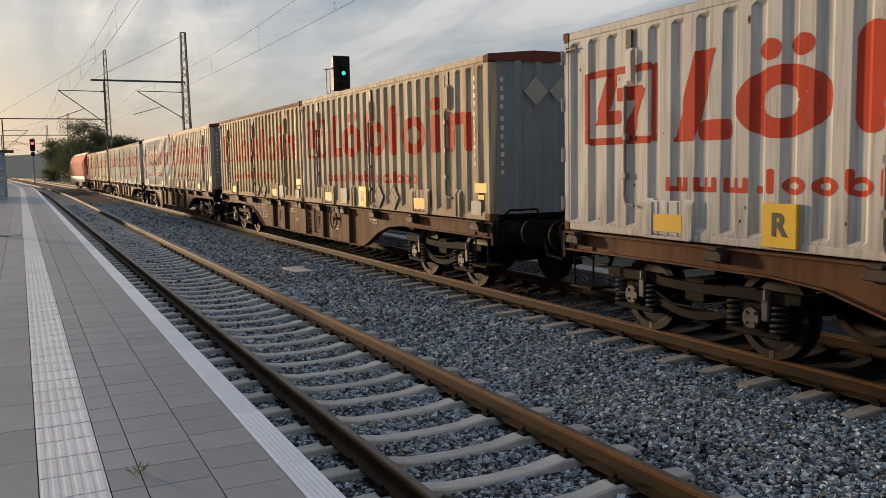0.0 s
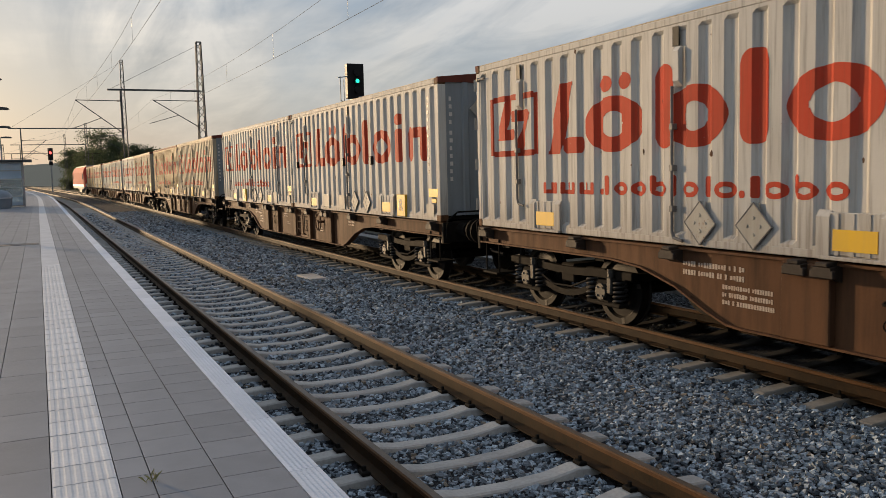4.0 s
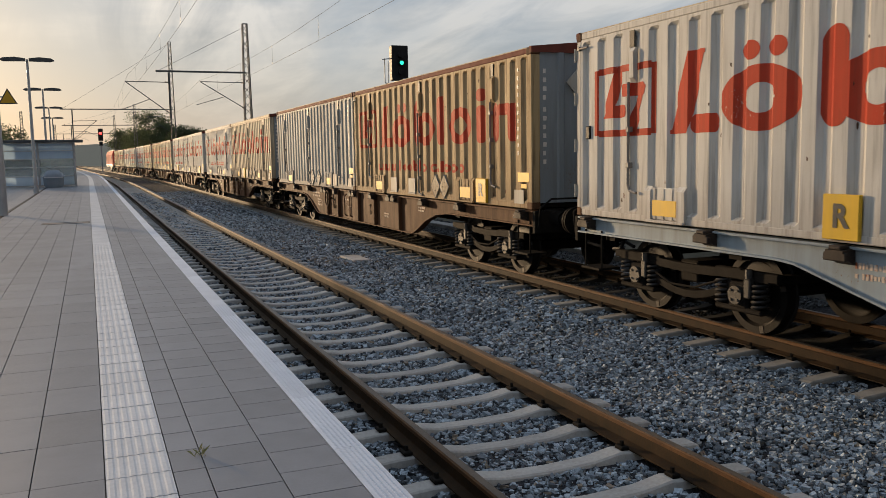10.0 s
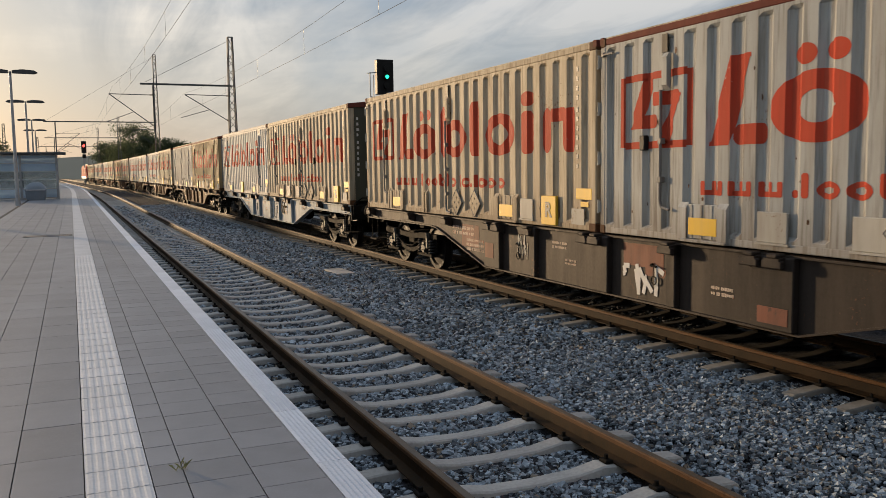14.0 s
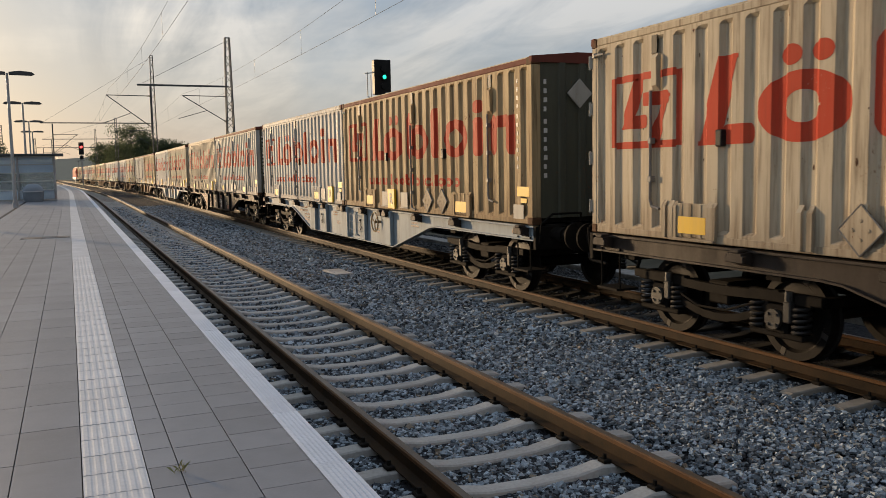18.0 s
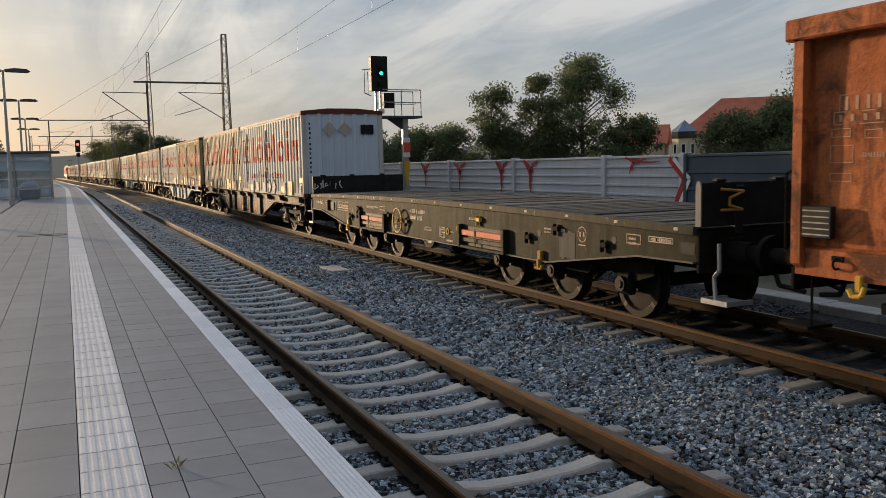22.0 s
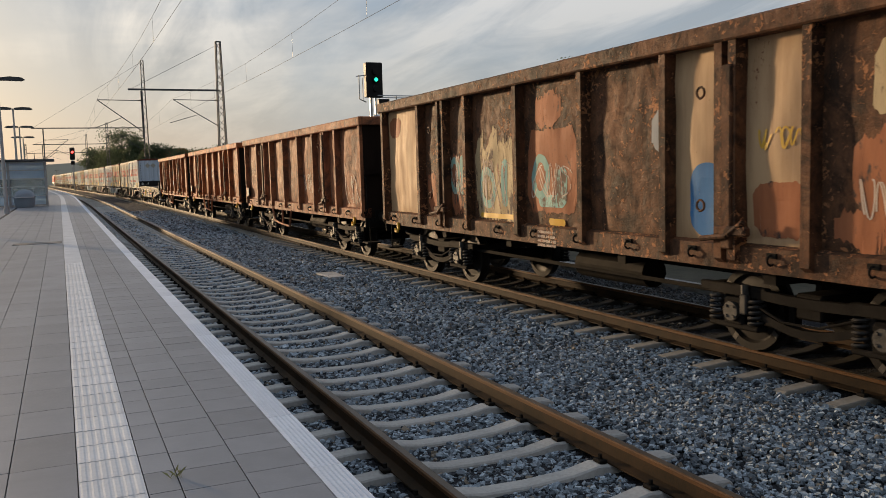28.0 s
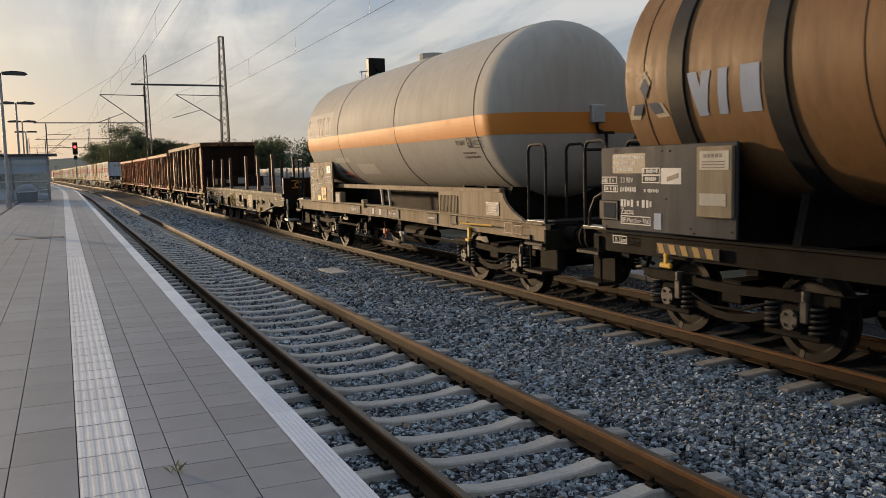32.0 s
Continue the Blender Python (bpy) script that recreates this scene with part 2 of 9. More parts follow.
mats(
    stone=speckled((0.055, 0.06, 0.072), (0.20, 0.205, 0.215), 9.0, 0.85, vary=0.0, depth=0.01),
    # bed colour holds the shade between the stones and under the train
    stone_bed_shade=speckled((0.007, 0.008, 0.010), (0.048, 0.050, 0.055), 11.0, 0.95, fine=34.0, depth=0.05, strength=1.0, vary=0.0, spec=0.1),
    sleeper=speckled((0.27, 0.255, 0.23), (0.42, 0.405, 0.37), 2.5, 0.85, vary=0.12),
    sleeper_dark=oiled_shaded,
    # head paler as if lit, body rust darkened by the head's shade
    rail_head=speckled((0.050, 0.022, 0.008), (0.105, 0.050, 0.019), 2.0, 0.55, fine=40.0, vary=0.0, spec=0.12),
    rail_rust_shade=speckled((0.012, 0.0085, 0.005), (0.040, 0.023, 0.011), 3.0, 0.7, fine=50.0, vary=0.04, spec=0.08),
    rail_top=speckled((0.030, 0.023, 0.015), (0.085, 0.068, 0.05), 2.0, 0.42, fine=60.0, vary=0.0, spec=0.3, depth=0.001),
    tile=speckled((0.130, 0.137, 0.150), (0.205, 0.214, 0.232), 1.4, 0.50, fine=60.0, vary=0.10, depth=0.002, strength=0.2, spec=0.26),
    joint=speckled((0.10, 0.098, 0.095), (0.16, 0.155, 0.15), 3.0, 0.95),
    tactile=speckled((0.42, 0.43, 0.44), (0.56, 0.57, 0.58), 2.0, 0.65, fine=40.0, vary=0.06, spec=0.2),
    edge=speckled((0.44, 0.475, 0.53), (0.57, 0.61, 0.67), 1.2, 0.65, fine=50.0, vary=0.05),
    concrete=speckled((0.22, 0.215, 0.20), (0.38, 0.37, 0.35), 1.3, 0.9, vary=0.05),
    earth=speckled((0.05, 0.05, 0.035), (0.13, 0.115, 0.08), 0.5, 0.95, vary=0.0, depth=0.03),
    grass=speckled((0.26, 0.26, 0.12), (0.42, 0.40, 0.2), 3.0, 0.9),
    galvanised=speckled((0.30, 0.31, 0.32), (0.45, 0.46, 0.47), 3.0, 0.45, metal=0.6),
    mast=speckled((0.06, 0.062, 0.065), (0.12, 0.123, 0.125), 2.0, 0.7, spec=0.15),
    black=speckled((0.008, 0.008, 0.009), (0.022, 0.021, 0.020), 4.0, 0.55, spec=0.15),
    grime=speckled((0.004, 0.0038, 0.0035), (0.019, 0.016, 0.013), 3.0, 0.75, fine=30.0, spec=0.06),
    wheel_steel=speckled((0.006, 0.0055, 0.005), (0.018, 0.015, 0.013), 4.0, 0.5, spec=0.12),
    tread=speckled((0.05, 0.045, 0.04), (0.11, 0.10, 0.09), 4.0, 0.4, metal=0.5),
    axle_cover=speckled((0.014, 0.013, 0.012), (0.06, 0.055, 0.048), 8.0, 0.5),
    wire=plain((0.05, 0.05, 0.05), 0.5),
    cream=painted((0.51, 0.435, 0.315), (0.28, 0.205, 0.13), rough=0.55, streak=0.6, spec=0.045, runs=0.6),
    white=painted((0.575, 0.56, 0.515), (0.36, 0.33, 0.28), rough=0.55, streak=0.4, rusty=0.66, spec=0.045, runs=0.45),
    yellowed=painted((0.45, 0.335, 0.185), (0.24, 0.155, 0.085), rough=0.55, streak=0.7, spec=0.045, runs=0.7),
    greyed=painted((0.455, 0.46, 0.43), (0.28, 0.245, 0.195), rough=0.55, streak=0.6, spec=0.045, runs=0.6),
    end_grey=painted((0.23, 0.26, 0.28), (0.14, 0.14, 0.14), rough=0.5, spec=0.22),
    end_dark=painted((0.085, 0.085, 0.06), (0.05, 0.05, 0.04), rough=0.5, spec=0.22),
    end_white=painted((0.54, 0.61, 0.70), (0.42, 0.45, 0.48), rough=0.45, streak=0.3, rusty=0.7),
    roof_red=painted((0.16, 0.05, 0.036), (0.08, 0.042, 0.033), rough=0.65, spec=0.05),
    red=painted((0.47, 0.062, 0.032), (0.38, 0.12, 0.07), rough=0.55, spec=0.045, runs=0.3, streak=0.35, rust=(0.55, 0.45, 0.36), rusty=0.64),
    yellow=painted((0.72, 0.44, 0.03), (0.5, 0.33, 0.08), rusty=0.7),
    plate=painted((0.43, 0.41, 0.355), (0.25, 0.21, 0.16), rough=0.5, spec=0.1),
    lettering=plain((0.03, 0.03, 0.03), 0.5),
    chalk=plain((0.62, 0.60, 0.56), 0.8),
    chalk_worn=painted((0.54, 0.44, 0.35), (0.36, 0.20, 0.12), rough=0.6, spec=0.2, rusty=0.54, rust=(0.27, 0.09, 0.045), chip=18.0),
    frame_brown=painted((0.115, 0.056, 0.028), (0.030, 0.021, 0.015), rough=0.65, streak=0.7, spec=0.08),
    frame_dark=painted((0.036, 0.026, 0.020), (0.016, 0.014, 0.012), rough=0.6, streak=0.7, spec=0.22),
    frame_grey=painted((0.26, 0.31, 0.34), (0.16, 0.145, 0.12), rough=0.55, streak=0.5, spec=0.1),
    frame_olive=painted((0.021, 0.023, 0.012), (0.011, 0.0105, 0.007), rough=0.6, streak=0.8, spec=0.08, rust=(0.10, 0.065, 0.035), rusty=0.60, chip=5.0),
    # paler than the sill: the flange's sunlit face is put into its colour
    flange_lit=painted((0.10, 0.09, 0.07), (0.035, 0.028, 0.018), rough=0.55, streak=0.5, spec=0.15, rusty=0.58),
    edge_worn=painted((0.045, 0.042, 0.028), (0.024, 0.02, 0.013), rough=0.6, streak=0.5, spec=0.1, rust=(0.22, 0.17, 0.12), rusty=0.57, chip=9.0),
    stake_rust=painted((0.08, 0.045, 0.026), (0.034, 0.023, 0.016), rough=0.6, streak=0.7, spec=0.2, vary=0.45, rust=(0.20, 0.09, 0.045), rusty=0.58),
    rust_red=rusted((0.56, 0.170, 0.054), (0.35, 0.10, 0.036), (0.085, 0.035, 0.018), (0.22, 0.11, 0.065), lost=0.61),
    rust_tan=rusted((0.46, 0.175, 0.075), (0.25, 0.10, 0.05), (0.10, 0.05, 0.032), (0.17, 0.085, 0.05), lost=0.58),
    saddle_tan=painted((0.31, 0.25, 0.17), (0.15, 0.115, 0.075), rough=0.65, streak=0.7, spec=0.08),
    leaf_far=speckled((0.055, 0.075, 0.038), (0.12, 0.14, 0.075), 0.35, 0.8, fine=3.0, vary=0.15, spec=0.1, thin=0.5),
    rust_brown=rusted((0.20, 0.085, 0.038), (0.055, 0.032, 0.020), (0.022, 0.015, 0.010), (0.38, 0.17, 0.075), lost=0.56, size=1.3),
    plank=speckled((0.032, 0.028, 0.024), (0.105, 0.094, 0.08), 3.0, 0.85, vary=0.6),
    tank_grey=painted((0.43, 0.415, 0.375), (0.31, 0.27, 0.215), rough=0.62, streak=0.4, rusty=0.78, spec=0.08, relief=0.05),
    tank_brown=painted((0.165, 0.092, 0.040), (0.06, 0.036, 0.02), rough=0.5, streak=0.5, rusty=0.74, spec=0.15, relief=0.08),
    orange=painted((0.55, 0.21, 0.035), (0.42, 0.19, 0.055), rough=0.5, streak=0.25, rusty=0.78, spec=0.3, relief=0.05),
    board_olive=painted((0.17, 0.135, 0.09), (0.075, 0.057, 0.038), rough=0.6, streak=0.8, spec=0.1, rust=(0.20, 0.10, 0.05), rusty=0.60, chip=9.0),
    slate_board=painted((0.045, 0.049, 0.055), (0.028, 0.026, 0.024), rough=0.6, streak=0.6, spec=0.12),
    sill_tan=painted((0.30, 0.22, 0.12), (0.14, 0.10, 0.06), rough=0.6, streak=0.6, spec=0.2),
    stencil_faded=painted((0.46, 0.29, 0.19), (0.34, 0.17, 0.10), rough=0.65, spec=0.1, rusty=0.56, rust=(0.30, 0.11, 0.055), chip=16.0),
    stripe_tan=painted((0.42, 0.27, 0.10), (0.2, 0.12, 0.05), rough=0.6, streak=0.4, spec=0.1),
    emblem_cream=painted((0.42, 0.36, 0.27), (0.26, 0.2, 0.13), rough=0.6, streak=0.4, spec=0.1),
    seam_dirt=painted((0.13, 0.105, 0.075), (0.06, 0.046, 0.032), rough=0.7, streak=0.8, spec=0.06, chip=14.0),
    tank_touch=painted((0.53, 0.50, 0.45), (0.42, 0.385, 0.33), rough=0.6, streak=0.5, spec=0.08),
    slate_blue=plain((0.065, 0.08, 0.115), 0.6, spec=0.1),
    pale_blue=plain((0.30, 0.35, 0.44), 0.6, spec=0.1),
    loco_red=painted((0.42, 0.042, 0.028), (0.25, 0.06, 0.045), rough=0.7, streak=0.4, spec=0.08),
    loco_grey=painted((0.25, 0.25, 0.25), (0.15, 0.14, 0.13), rough=0.6, spec=0.2),
    sprung=speckled((0.008, 0.008, 0.008), (0.026, 0.024, 0.022), 5.0, 0.55, spec=0.2),
    orange_primer=painted((0.55, 0.13, 0.05), (0.25, 0.09, 0.05), rough=0.5),
    glass=lambda n, co, rnd: dict(color=(0.62, 0.70, 0.74), rough=0.08, trans=0.85, spec=0.5),
    glass_dark=plain((0.02, 0.025, 0.03), 0.1, spec=0.6),
    blue_panel=speckled((0.56, 0.68, 0.80), (0.66, 0.76, 0.86), 0.8, 0.3, fine=20.0, depth=0.0005, thin=0.6),
    green_lamp=plain((0.02, 0.5, 0.35), 0.3, emit=((0.03, 1.0, 0.55), 1.3)),
    red_lamp=plain((0.5, 0.02, 0.02), 0.3, emit=((1.0, 0.06, 0.05), 4.0)),
    wall_panel=painted((0.50, 0.50, 0.51), (0.32, 0.315, 0.31), rough=0.5, streak=0.35, rusty=0.85),
    wall_dark=painted((0.065, 0.085, 0.105), (0.045, 0.055, 0.065), rough=0.5, streak=0.3, rusty=0.85),
    roof_tile=speckled((0.30, 0.085, 0.045), (0.45, 0.15, 0.085), 0.6, 0.85, fine=6.0),
    facade=speckled((0.44, 0.36, 0.24), (0.55, 0.47, 0.33), 0.4, 0.9),
    roof_blue=speckled((0.10, 0.14, 0.20), (0.16, 0.21, 0.28), 0.8, 0.4),
    bin_grey=speckled((0.17, 0.20, 0.23), (0.24, 0.275, 0.31), 1.2, 0.5, fine=30.0),
    frame_white=plain((0.55, 0.57, 0.58), 0.45),
    rod_grey=painted((0.20, 0.19, 0.175), (0.08, 0.065, 0.05), rough=0.5, streak=0.6, spec=0.3),
    bark=speckled((0.05, 0.042, 0.035), (0.12, 0.10, 0.085), 5.0, 0.9),
    bark_pale=speckled((0.25, 0.24, 0.22), (0.45, 0.43, 0.40), 4.0, 0.8),
    leaf=speckled((0.08, 0.105, 0.05), (0.16, 0.185, 0.09), 0.35, 0.7, fine=4.0, vary=0.2, thin=0.45),
    leaf_dry=speckled((0.15, 0.15, 0.095), (0.26, 0.25, 0.17), 0.4, 0.7, fine=4.0, vary=0.15, thin=0.4),
    # the emission stands in for pale aerial haze over the distant woods
    far_green_haze=lambda n, co, rnd: dict(color=n.mix(n.noise(co, 0.03, 6.0), (0.10, 0.115, 0.10), (0.16, 0.17, 0.15)), rough=0.9, emit=((0.52, 0.52, 0.47), 0.16)),
    graffiti_red=painted((0.40, 0.035, 0.028), (0.30, 0.12, 0.10), rough=0.55, streak=0.5, rust=(0.38, 0.36, 0.35), rusty=0.60, chip=9.0, spec=0.2),
    stripe_white=plain((0.7, 0.7, 0.68), 0.5),
    safety_red=plain((0.62, 0.06, 0.03), 0.5),
    safety_yellow=plain((0.58, 0.33, 0.02), 0.55),
    teal=painted((0.24, 0.42, 0.36), (0.16, 0.22, 0.16), rough=0.65, rust=(0.10, 0.06, 0.04), rusty=0.55, chip=7.0, spec=0.2),
    graffiti_blue=painted((0.045, 0.16, 0.34), (0.05, 0.08, 0.13), rough=0.6, rust=(0.10, 0.07, 0.05), rusty=0.60, chip=8.0, spec=0.2),
    primer_worn=painted((0.20, 0.075, 0.045), (0.07, 0.045, 0.035), rough=0.6, streak=0.8, rust=(0.05, 0.035, 0.03), rusty=0.56, chip=8.0),
    end_black=painted((0.020, 0.0125, 0.009), (0.009, 0.007, 0.006), rough=0.8, spec=0.06, rust=(0.04, 0.02, 0.012)),
    sill_yellow=painted((0.42, 0.22, 0.035), (0.20, 0.10, 0.03), rough=0.6, streak=0.8),
    orange_worn=painted((0.36, 0.13, 0.055), (0.16, 0.065, 0.035), rough=0.65, rust=(0.07, 0.045, 0.035), rusty=0.55, chip=7.0, spec=0.2),
    cream_worn=painted((0.50, 0.38, 0.21), (0.28, 0.17, 0.08), rough=0.65, rust=(0.08, 0.05, 0.035), rusty=0.52, chip=6.0, spec=0.2),
    grey_patch=painted((0.30, 0.31, 0.31), (0.20, 0.17, 0.14), rough=0.65, rust=(0.2, 0.08, 0.04), rusty=0.56, chip=8.0, spec=0.2),
    graffiti_tan=painted((0.50, 0.33, 0.18), (0.25, 0.13, 0.07), rough=0.6, streak=0.6),
)

# ---- building in plain meshes ----
class Shape:
    """Collects vertices and faces of one mesh."""

    def __init__(self):
        self.v, self.f = [], []

    def add(self, verts, faces):
        k = len(self.v)
        self.v += [tuple(p) for p in verts]
        self.f += [tuple(i + k for i in f) for f in faces]
        return self

    def box(self, x0, y0, z0, x1, y1, z1, c=0.0):
        """A box; c: width of the chamfer on its edges."""
        if c <= 0:
            return self.add([(x, y, z) for z in (z0, z1) for y in (y0, y1) for x in (x0, x1)],
                            [(0, 2, 3, 1), (4, 5, 7, 6), (0, 1, 5, 4), (2, 6, 7, 3), (0, 4, 6, 2), (1, 3, 7, 5)])
        v, idx, lo, hi = [], {}, (x0, y0, z0), (x1, y1, z1)
        for s in [(a, b, d) for a in (0, 1) for b in (0, 1) for d in (0, 1)]:
            for ax in range(3):
                p = [(lo[i] + c, hi[i] - c)[s[i]] for i in range(3)]
                p[ax] = (lo[ax], hi[ax])[s[ax]]
                idx[s, ax] = len(v)
                v.append(p)
        f = []
        for ax in range(3):
            i, j = (ax + 1) % 3, (ax + 2) % 3
            for side in (0, 1):
                ring = []
                for a, b in ((0, 0), (1, 0), (1, 1), (0, 1)):
                    s = [0, 0, 0]
                    s[ax], s[i], s[j] = side, a, b
                    ring.append(idx[tuple(s), ax])
                f.append(tuple(ring) if side else tuple(ring[::-1]))
            for a in (0, 1):
                for b in (0, 1):
                    s, e = [0, 0, 0], [0, 0, 0]
                    s[i], s[j], e[i], e[j], e[ax] = a, b, a, b, 1
                    s, e = tuple(s), tuple(e)
                    q = (idx[s, i], idx[e, i], idx[e, j], idx[s, j])
                    f.append(q if a == b else q[::-1])
        for s in [(a, b, d) for a in (0, 1) for b in (0, 1) for d in (0, 1)]:
            t = (idx[s, 0], idx[s, 1], idx[s, 2])
            f.append(t if sum(s) % 2 else t[::-1])
        return self.add(v, f)

    def prism(self, poly, axis, a, b):
        """A polygon in the two other axes, drawn out along an axis from a to b."""
        k, put = len(poly), {"x": lambda p, d: (d, p[0], p[1]), "y": lambda p, d: (p[0], d, p[1]), "z": lambda p, d: (p[0], p[1], d)}[axis]
        v = [put(p, a) for p in poly] + [put(p, b) for p in poly]
        return self.add(v, [tuple(range(k))[::-1], tuple(range(k, 2 * k))] + [(i, (i + 1) % k, k + (i + 1) % k, k + i) for i in range(k)])

    def cyl(self, p, q, r, n=12, r2=None, caps=True):
        p, q, r2 = Vector(p), Vector(q), r if r2 is None else r2
        d = (q - p).normalized()
        a = d.orthogonal().normalized()
        b = d.cross(a)
        ang = [2 * math.pi * i / n for i in range(n)]
        v = [p + (a * math.cos(t) + b * math.sin(t)) * r for t in ang] + [q + (a * math.cos(t) + b * math.sin(t)) * r2 for t in ang]
        f = [(i, (i + 1) % n, n + (i + 1) % n, n + i) for i in range(n)]
        return self.add(v, f + ([tuple(range(n))[::-1], tuple(range(n, 2 * n))] if caps else []))

    def tube(self, pts, r, n=8):
        for p, q in zip(pts, pts[1:]):
            self.cyl(p, q, r, n)
        return self

    def ring(self, c, axis, big, small, n=20, m=6):
        """A torus round c; axis: index of its axis."""
        i, j = (axis + 1) % 3, (axis + 2) % 3
        v, f = [], []
        for a in range(n):
            for b in range(m):
                t, s, p = 2 * math.pi * a / n, 2 * math.pi * b / m, [0, 0, 0]
                p[i], p[j], p[axis] = (big + small * math.cos(s)) * math.cos(t), (big + small * math.cos(s)) * math.sin(t), small * math.sin(s)
                v.append([c[k] + p[k] for k in range(3)])
                f.append((a * m + b, ((a + 1) % n) * m + b, ((a + 1) % n) * m + (b + 1) % m, a * m + (b + 1) % m))
        return self.add(v, f)

    def turned(self, profile, n=28):
        """A body turned round the y axis; profile: rows of (y, radius)."""
        v, f = [], []
        for y, r in profile:
            v += [(r * math.sin(2 * math.pi * i / n), y, r * math.cos(2 * math.pi * i / n)) for i in range(n)]
        for k in range(len(profile) - 1):
            f += [(k * n + i, k * n + (i + 1) % n, (k + 1) * n + (i + 1) % n, (k + 1) * n + i) for i in range(n)]
        return self.add(v, f + [tuple(range(n)), tuple(range((len(profile) - 1) * n, len(profile) * n))[::-1]])

    def mesh(self, name, mat, smooth=False):
        me = bpy.data.meshes.new(name)
        me.from_pydata(self.v, [], self.f)
        me.materials.append(mat)
        if smooth:
            me.polygons.foreach_set("use_smooth", [True] * len(me.polygons))
            me.set_sharp_from_angle(angle=radians(38))
        me.validate()
        return me


def part(name, shape, mat, parent=None, label="", at=None, smooth=False):
    ob = new(name, shape if isinstance(shape, bpy.types.Mesh) else shape.mesh(name, M[mat], smooth))
    ob.parent = parent
    if at is not None:
        ob.matrix_basis = at
    return tagged(ob, label)


def thing(name, label, category, group="", kind="", at=None):
    ob = tagged(new(name), label, category, group, kind)
    ob.empty_display_size = 0.3
    if at is not None:
        ob.matrix_basis = at
    return ob


# ---- plan: x across the line, y along it, z = 0 on the rail heads ----
NEAR, FAR = 0.7525, 5.436                 # centres of the two tracks
HALF = 0.7525
BEND_AT, BEND_LONG, BEND_SLOPE = 70.0, 50.0, 0.037
STEPS = [-30, -10, 0, 10, 20, 30, 40, 50, 60] + list(range(70, 131, 5)) + [150, 180, 220, 270, 330, 420]


def bend(y):
    """How far the line swings to the side at y."""
    u = max(0.0, y - BEND_AT)
    return -BEND_SLOPE * (u * u / (2 * BEND_LONG) if u < BEND_LONG else u - BEND_LONG / 2)


def swept(profile, steps=None, closed=True):
    """A cross-section of (x, z) points drawn out along the line."""
    s, steps, k = Shape(), steps or STEPS, len(profile)
    for y in steps:
        s.v += [(x + bend(y), y, z) for x, z in profile]
    for a in range(len(steps) - 1):
        for i in range(k if closed else k - 1):
            j = (i + 1) % k
            s.f.append((a * k + i, (a + 1) * k + i, (a + 1) * k + j, a * k + j))
    if closed:
        s.f += [tuple(range(k)), tuple(range((len(steps) - 1) * k, len(steps) * k))[::-1]]
    return s


def grid_ground():
    xs = [-900, -300, -120, -60, -30, -11, -0.95, 2.0, 4.0, 7.2, 11.5, 20, 40, 80, 160, 400, 900]
    ys = [-400, -120, -40] + STEPS[1:] + [520, 700, 1000, 1500]
    v = []
    for y in ys:
        for x in xs:
            z = -0.27 if -12 < x < 12 else (-0.5 if x < 200 else -0.5)
            v.append((x + (bend(y) if abs(x) < 30 else 0), y, z))
    k = len(xs)
    s = Shape().add(v, [(a * k + i, a * k + i + 1, (a + 1) * k + i + 1, (a + 1) * k + i) for a in range(len(ys) - 1) for i in range(k - 1)])
    return part("ground", s, "earth")


tagged(grid_ground(), "dark earth and rough grass beside the railway", "ground", kind="structure")
bed = part("ballast_bed", swept([(-0.93, -0.6), (-0.93, -0.235), (2.2, -0.235), (3.1, -0.25), (4.0, -0.235), (8.2, -0.235), (9.3, -0.40), (9.3, -0.6)]), "stone_bed_shade")
tagged(bed, "crushed stone bed beneath both tracks, coloured near-black as shade", "ballast bed", kind="structure")


# rails and sleepers
RAIL = [(-0.075, -0.172), (0.075, -0.172), (0.075, -0.160), (0.012, -0.135), (0.009, -0.050), (0.036, -0.036), (0.036, -0.010), (0.028, -0.003), (-0.028, -0.003), (-0.036, -0.010), (-0.036, -0.036), (-0.009, -0.050), (-0.012, -0.135), (-0.075, -0.160)]


def rail(x):
    ob = tagged(new("rail"), "rusty brown steel rail with a worn running top", "rail", "rails", "structure")
    # shade on web and foot is put into the body's darker colour
    part("rail_body", swept([(x + a, z) for a, z in RAIL]), "rail_rust_shade", ob, smooth=False)
    part("rail_head", swept([(x + a, z) for a, z in ((-0.0375, -0.036), (0.0375, -0.036), (0.0375, -0.010), (0.029, -0.0022), (-0.029, -0.0022), (-0.0375, -0.010))]), "rail_head", ob, "worn brown rail head, lit tone in its colour")
    part("running_surface", swept([(x - 0.026, -0.004), (x - 0.026, 0.0), (x + 0.026, 0.0), (x + 0.026, -0.004)]), "rail_top", ob, "worn brown running surface")


for x in (NEAR - HALF, NEAR + HALF, FAR - HALF, FAR + HALF):
    rail(x)


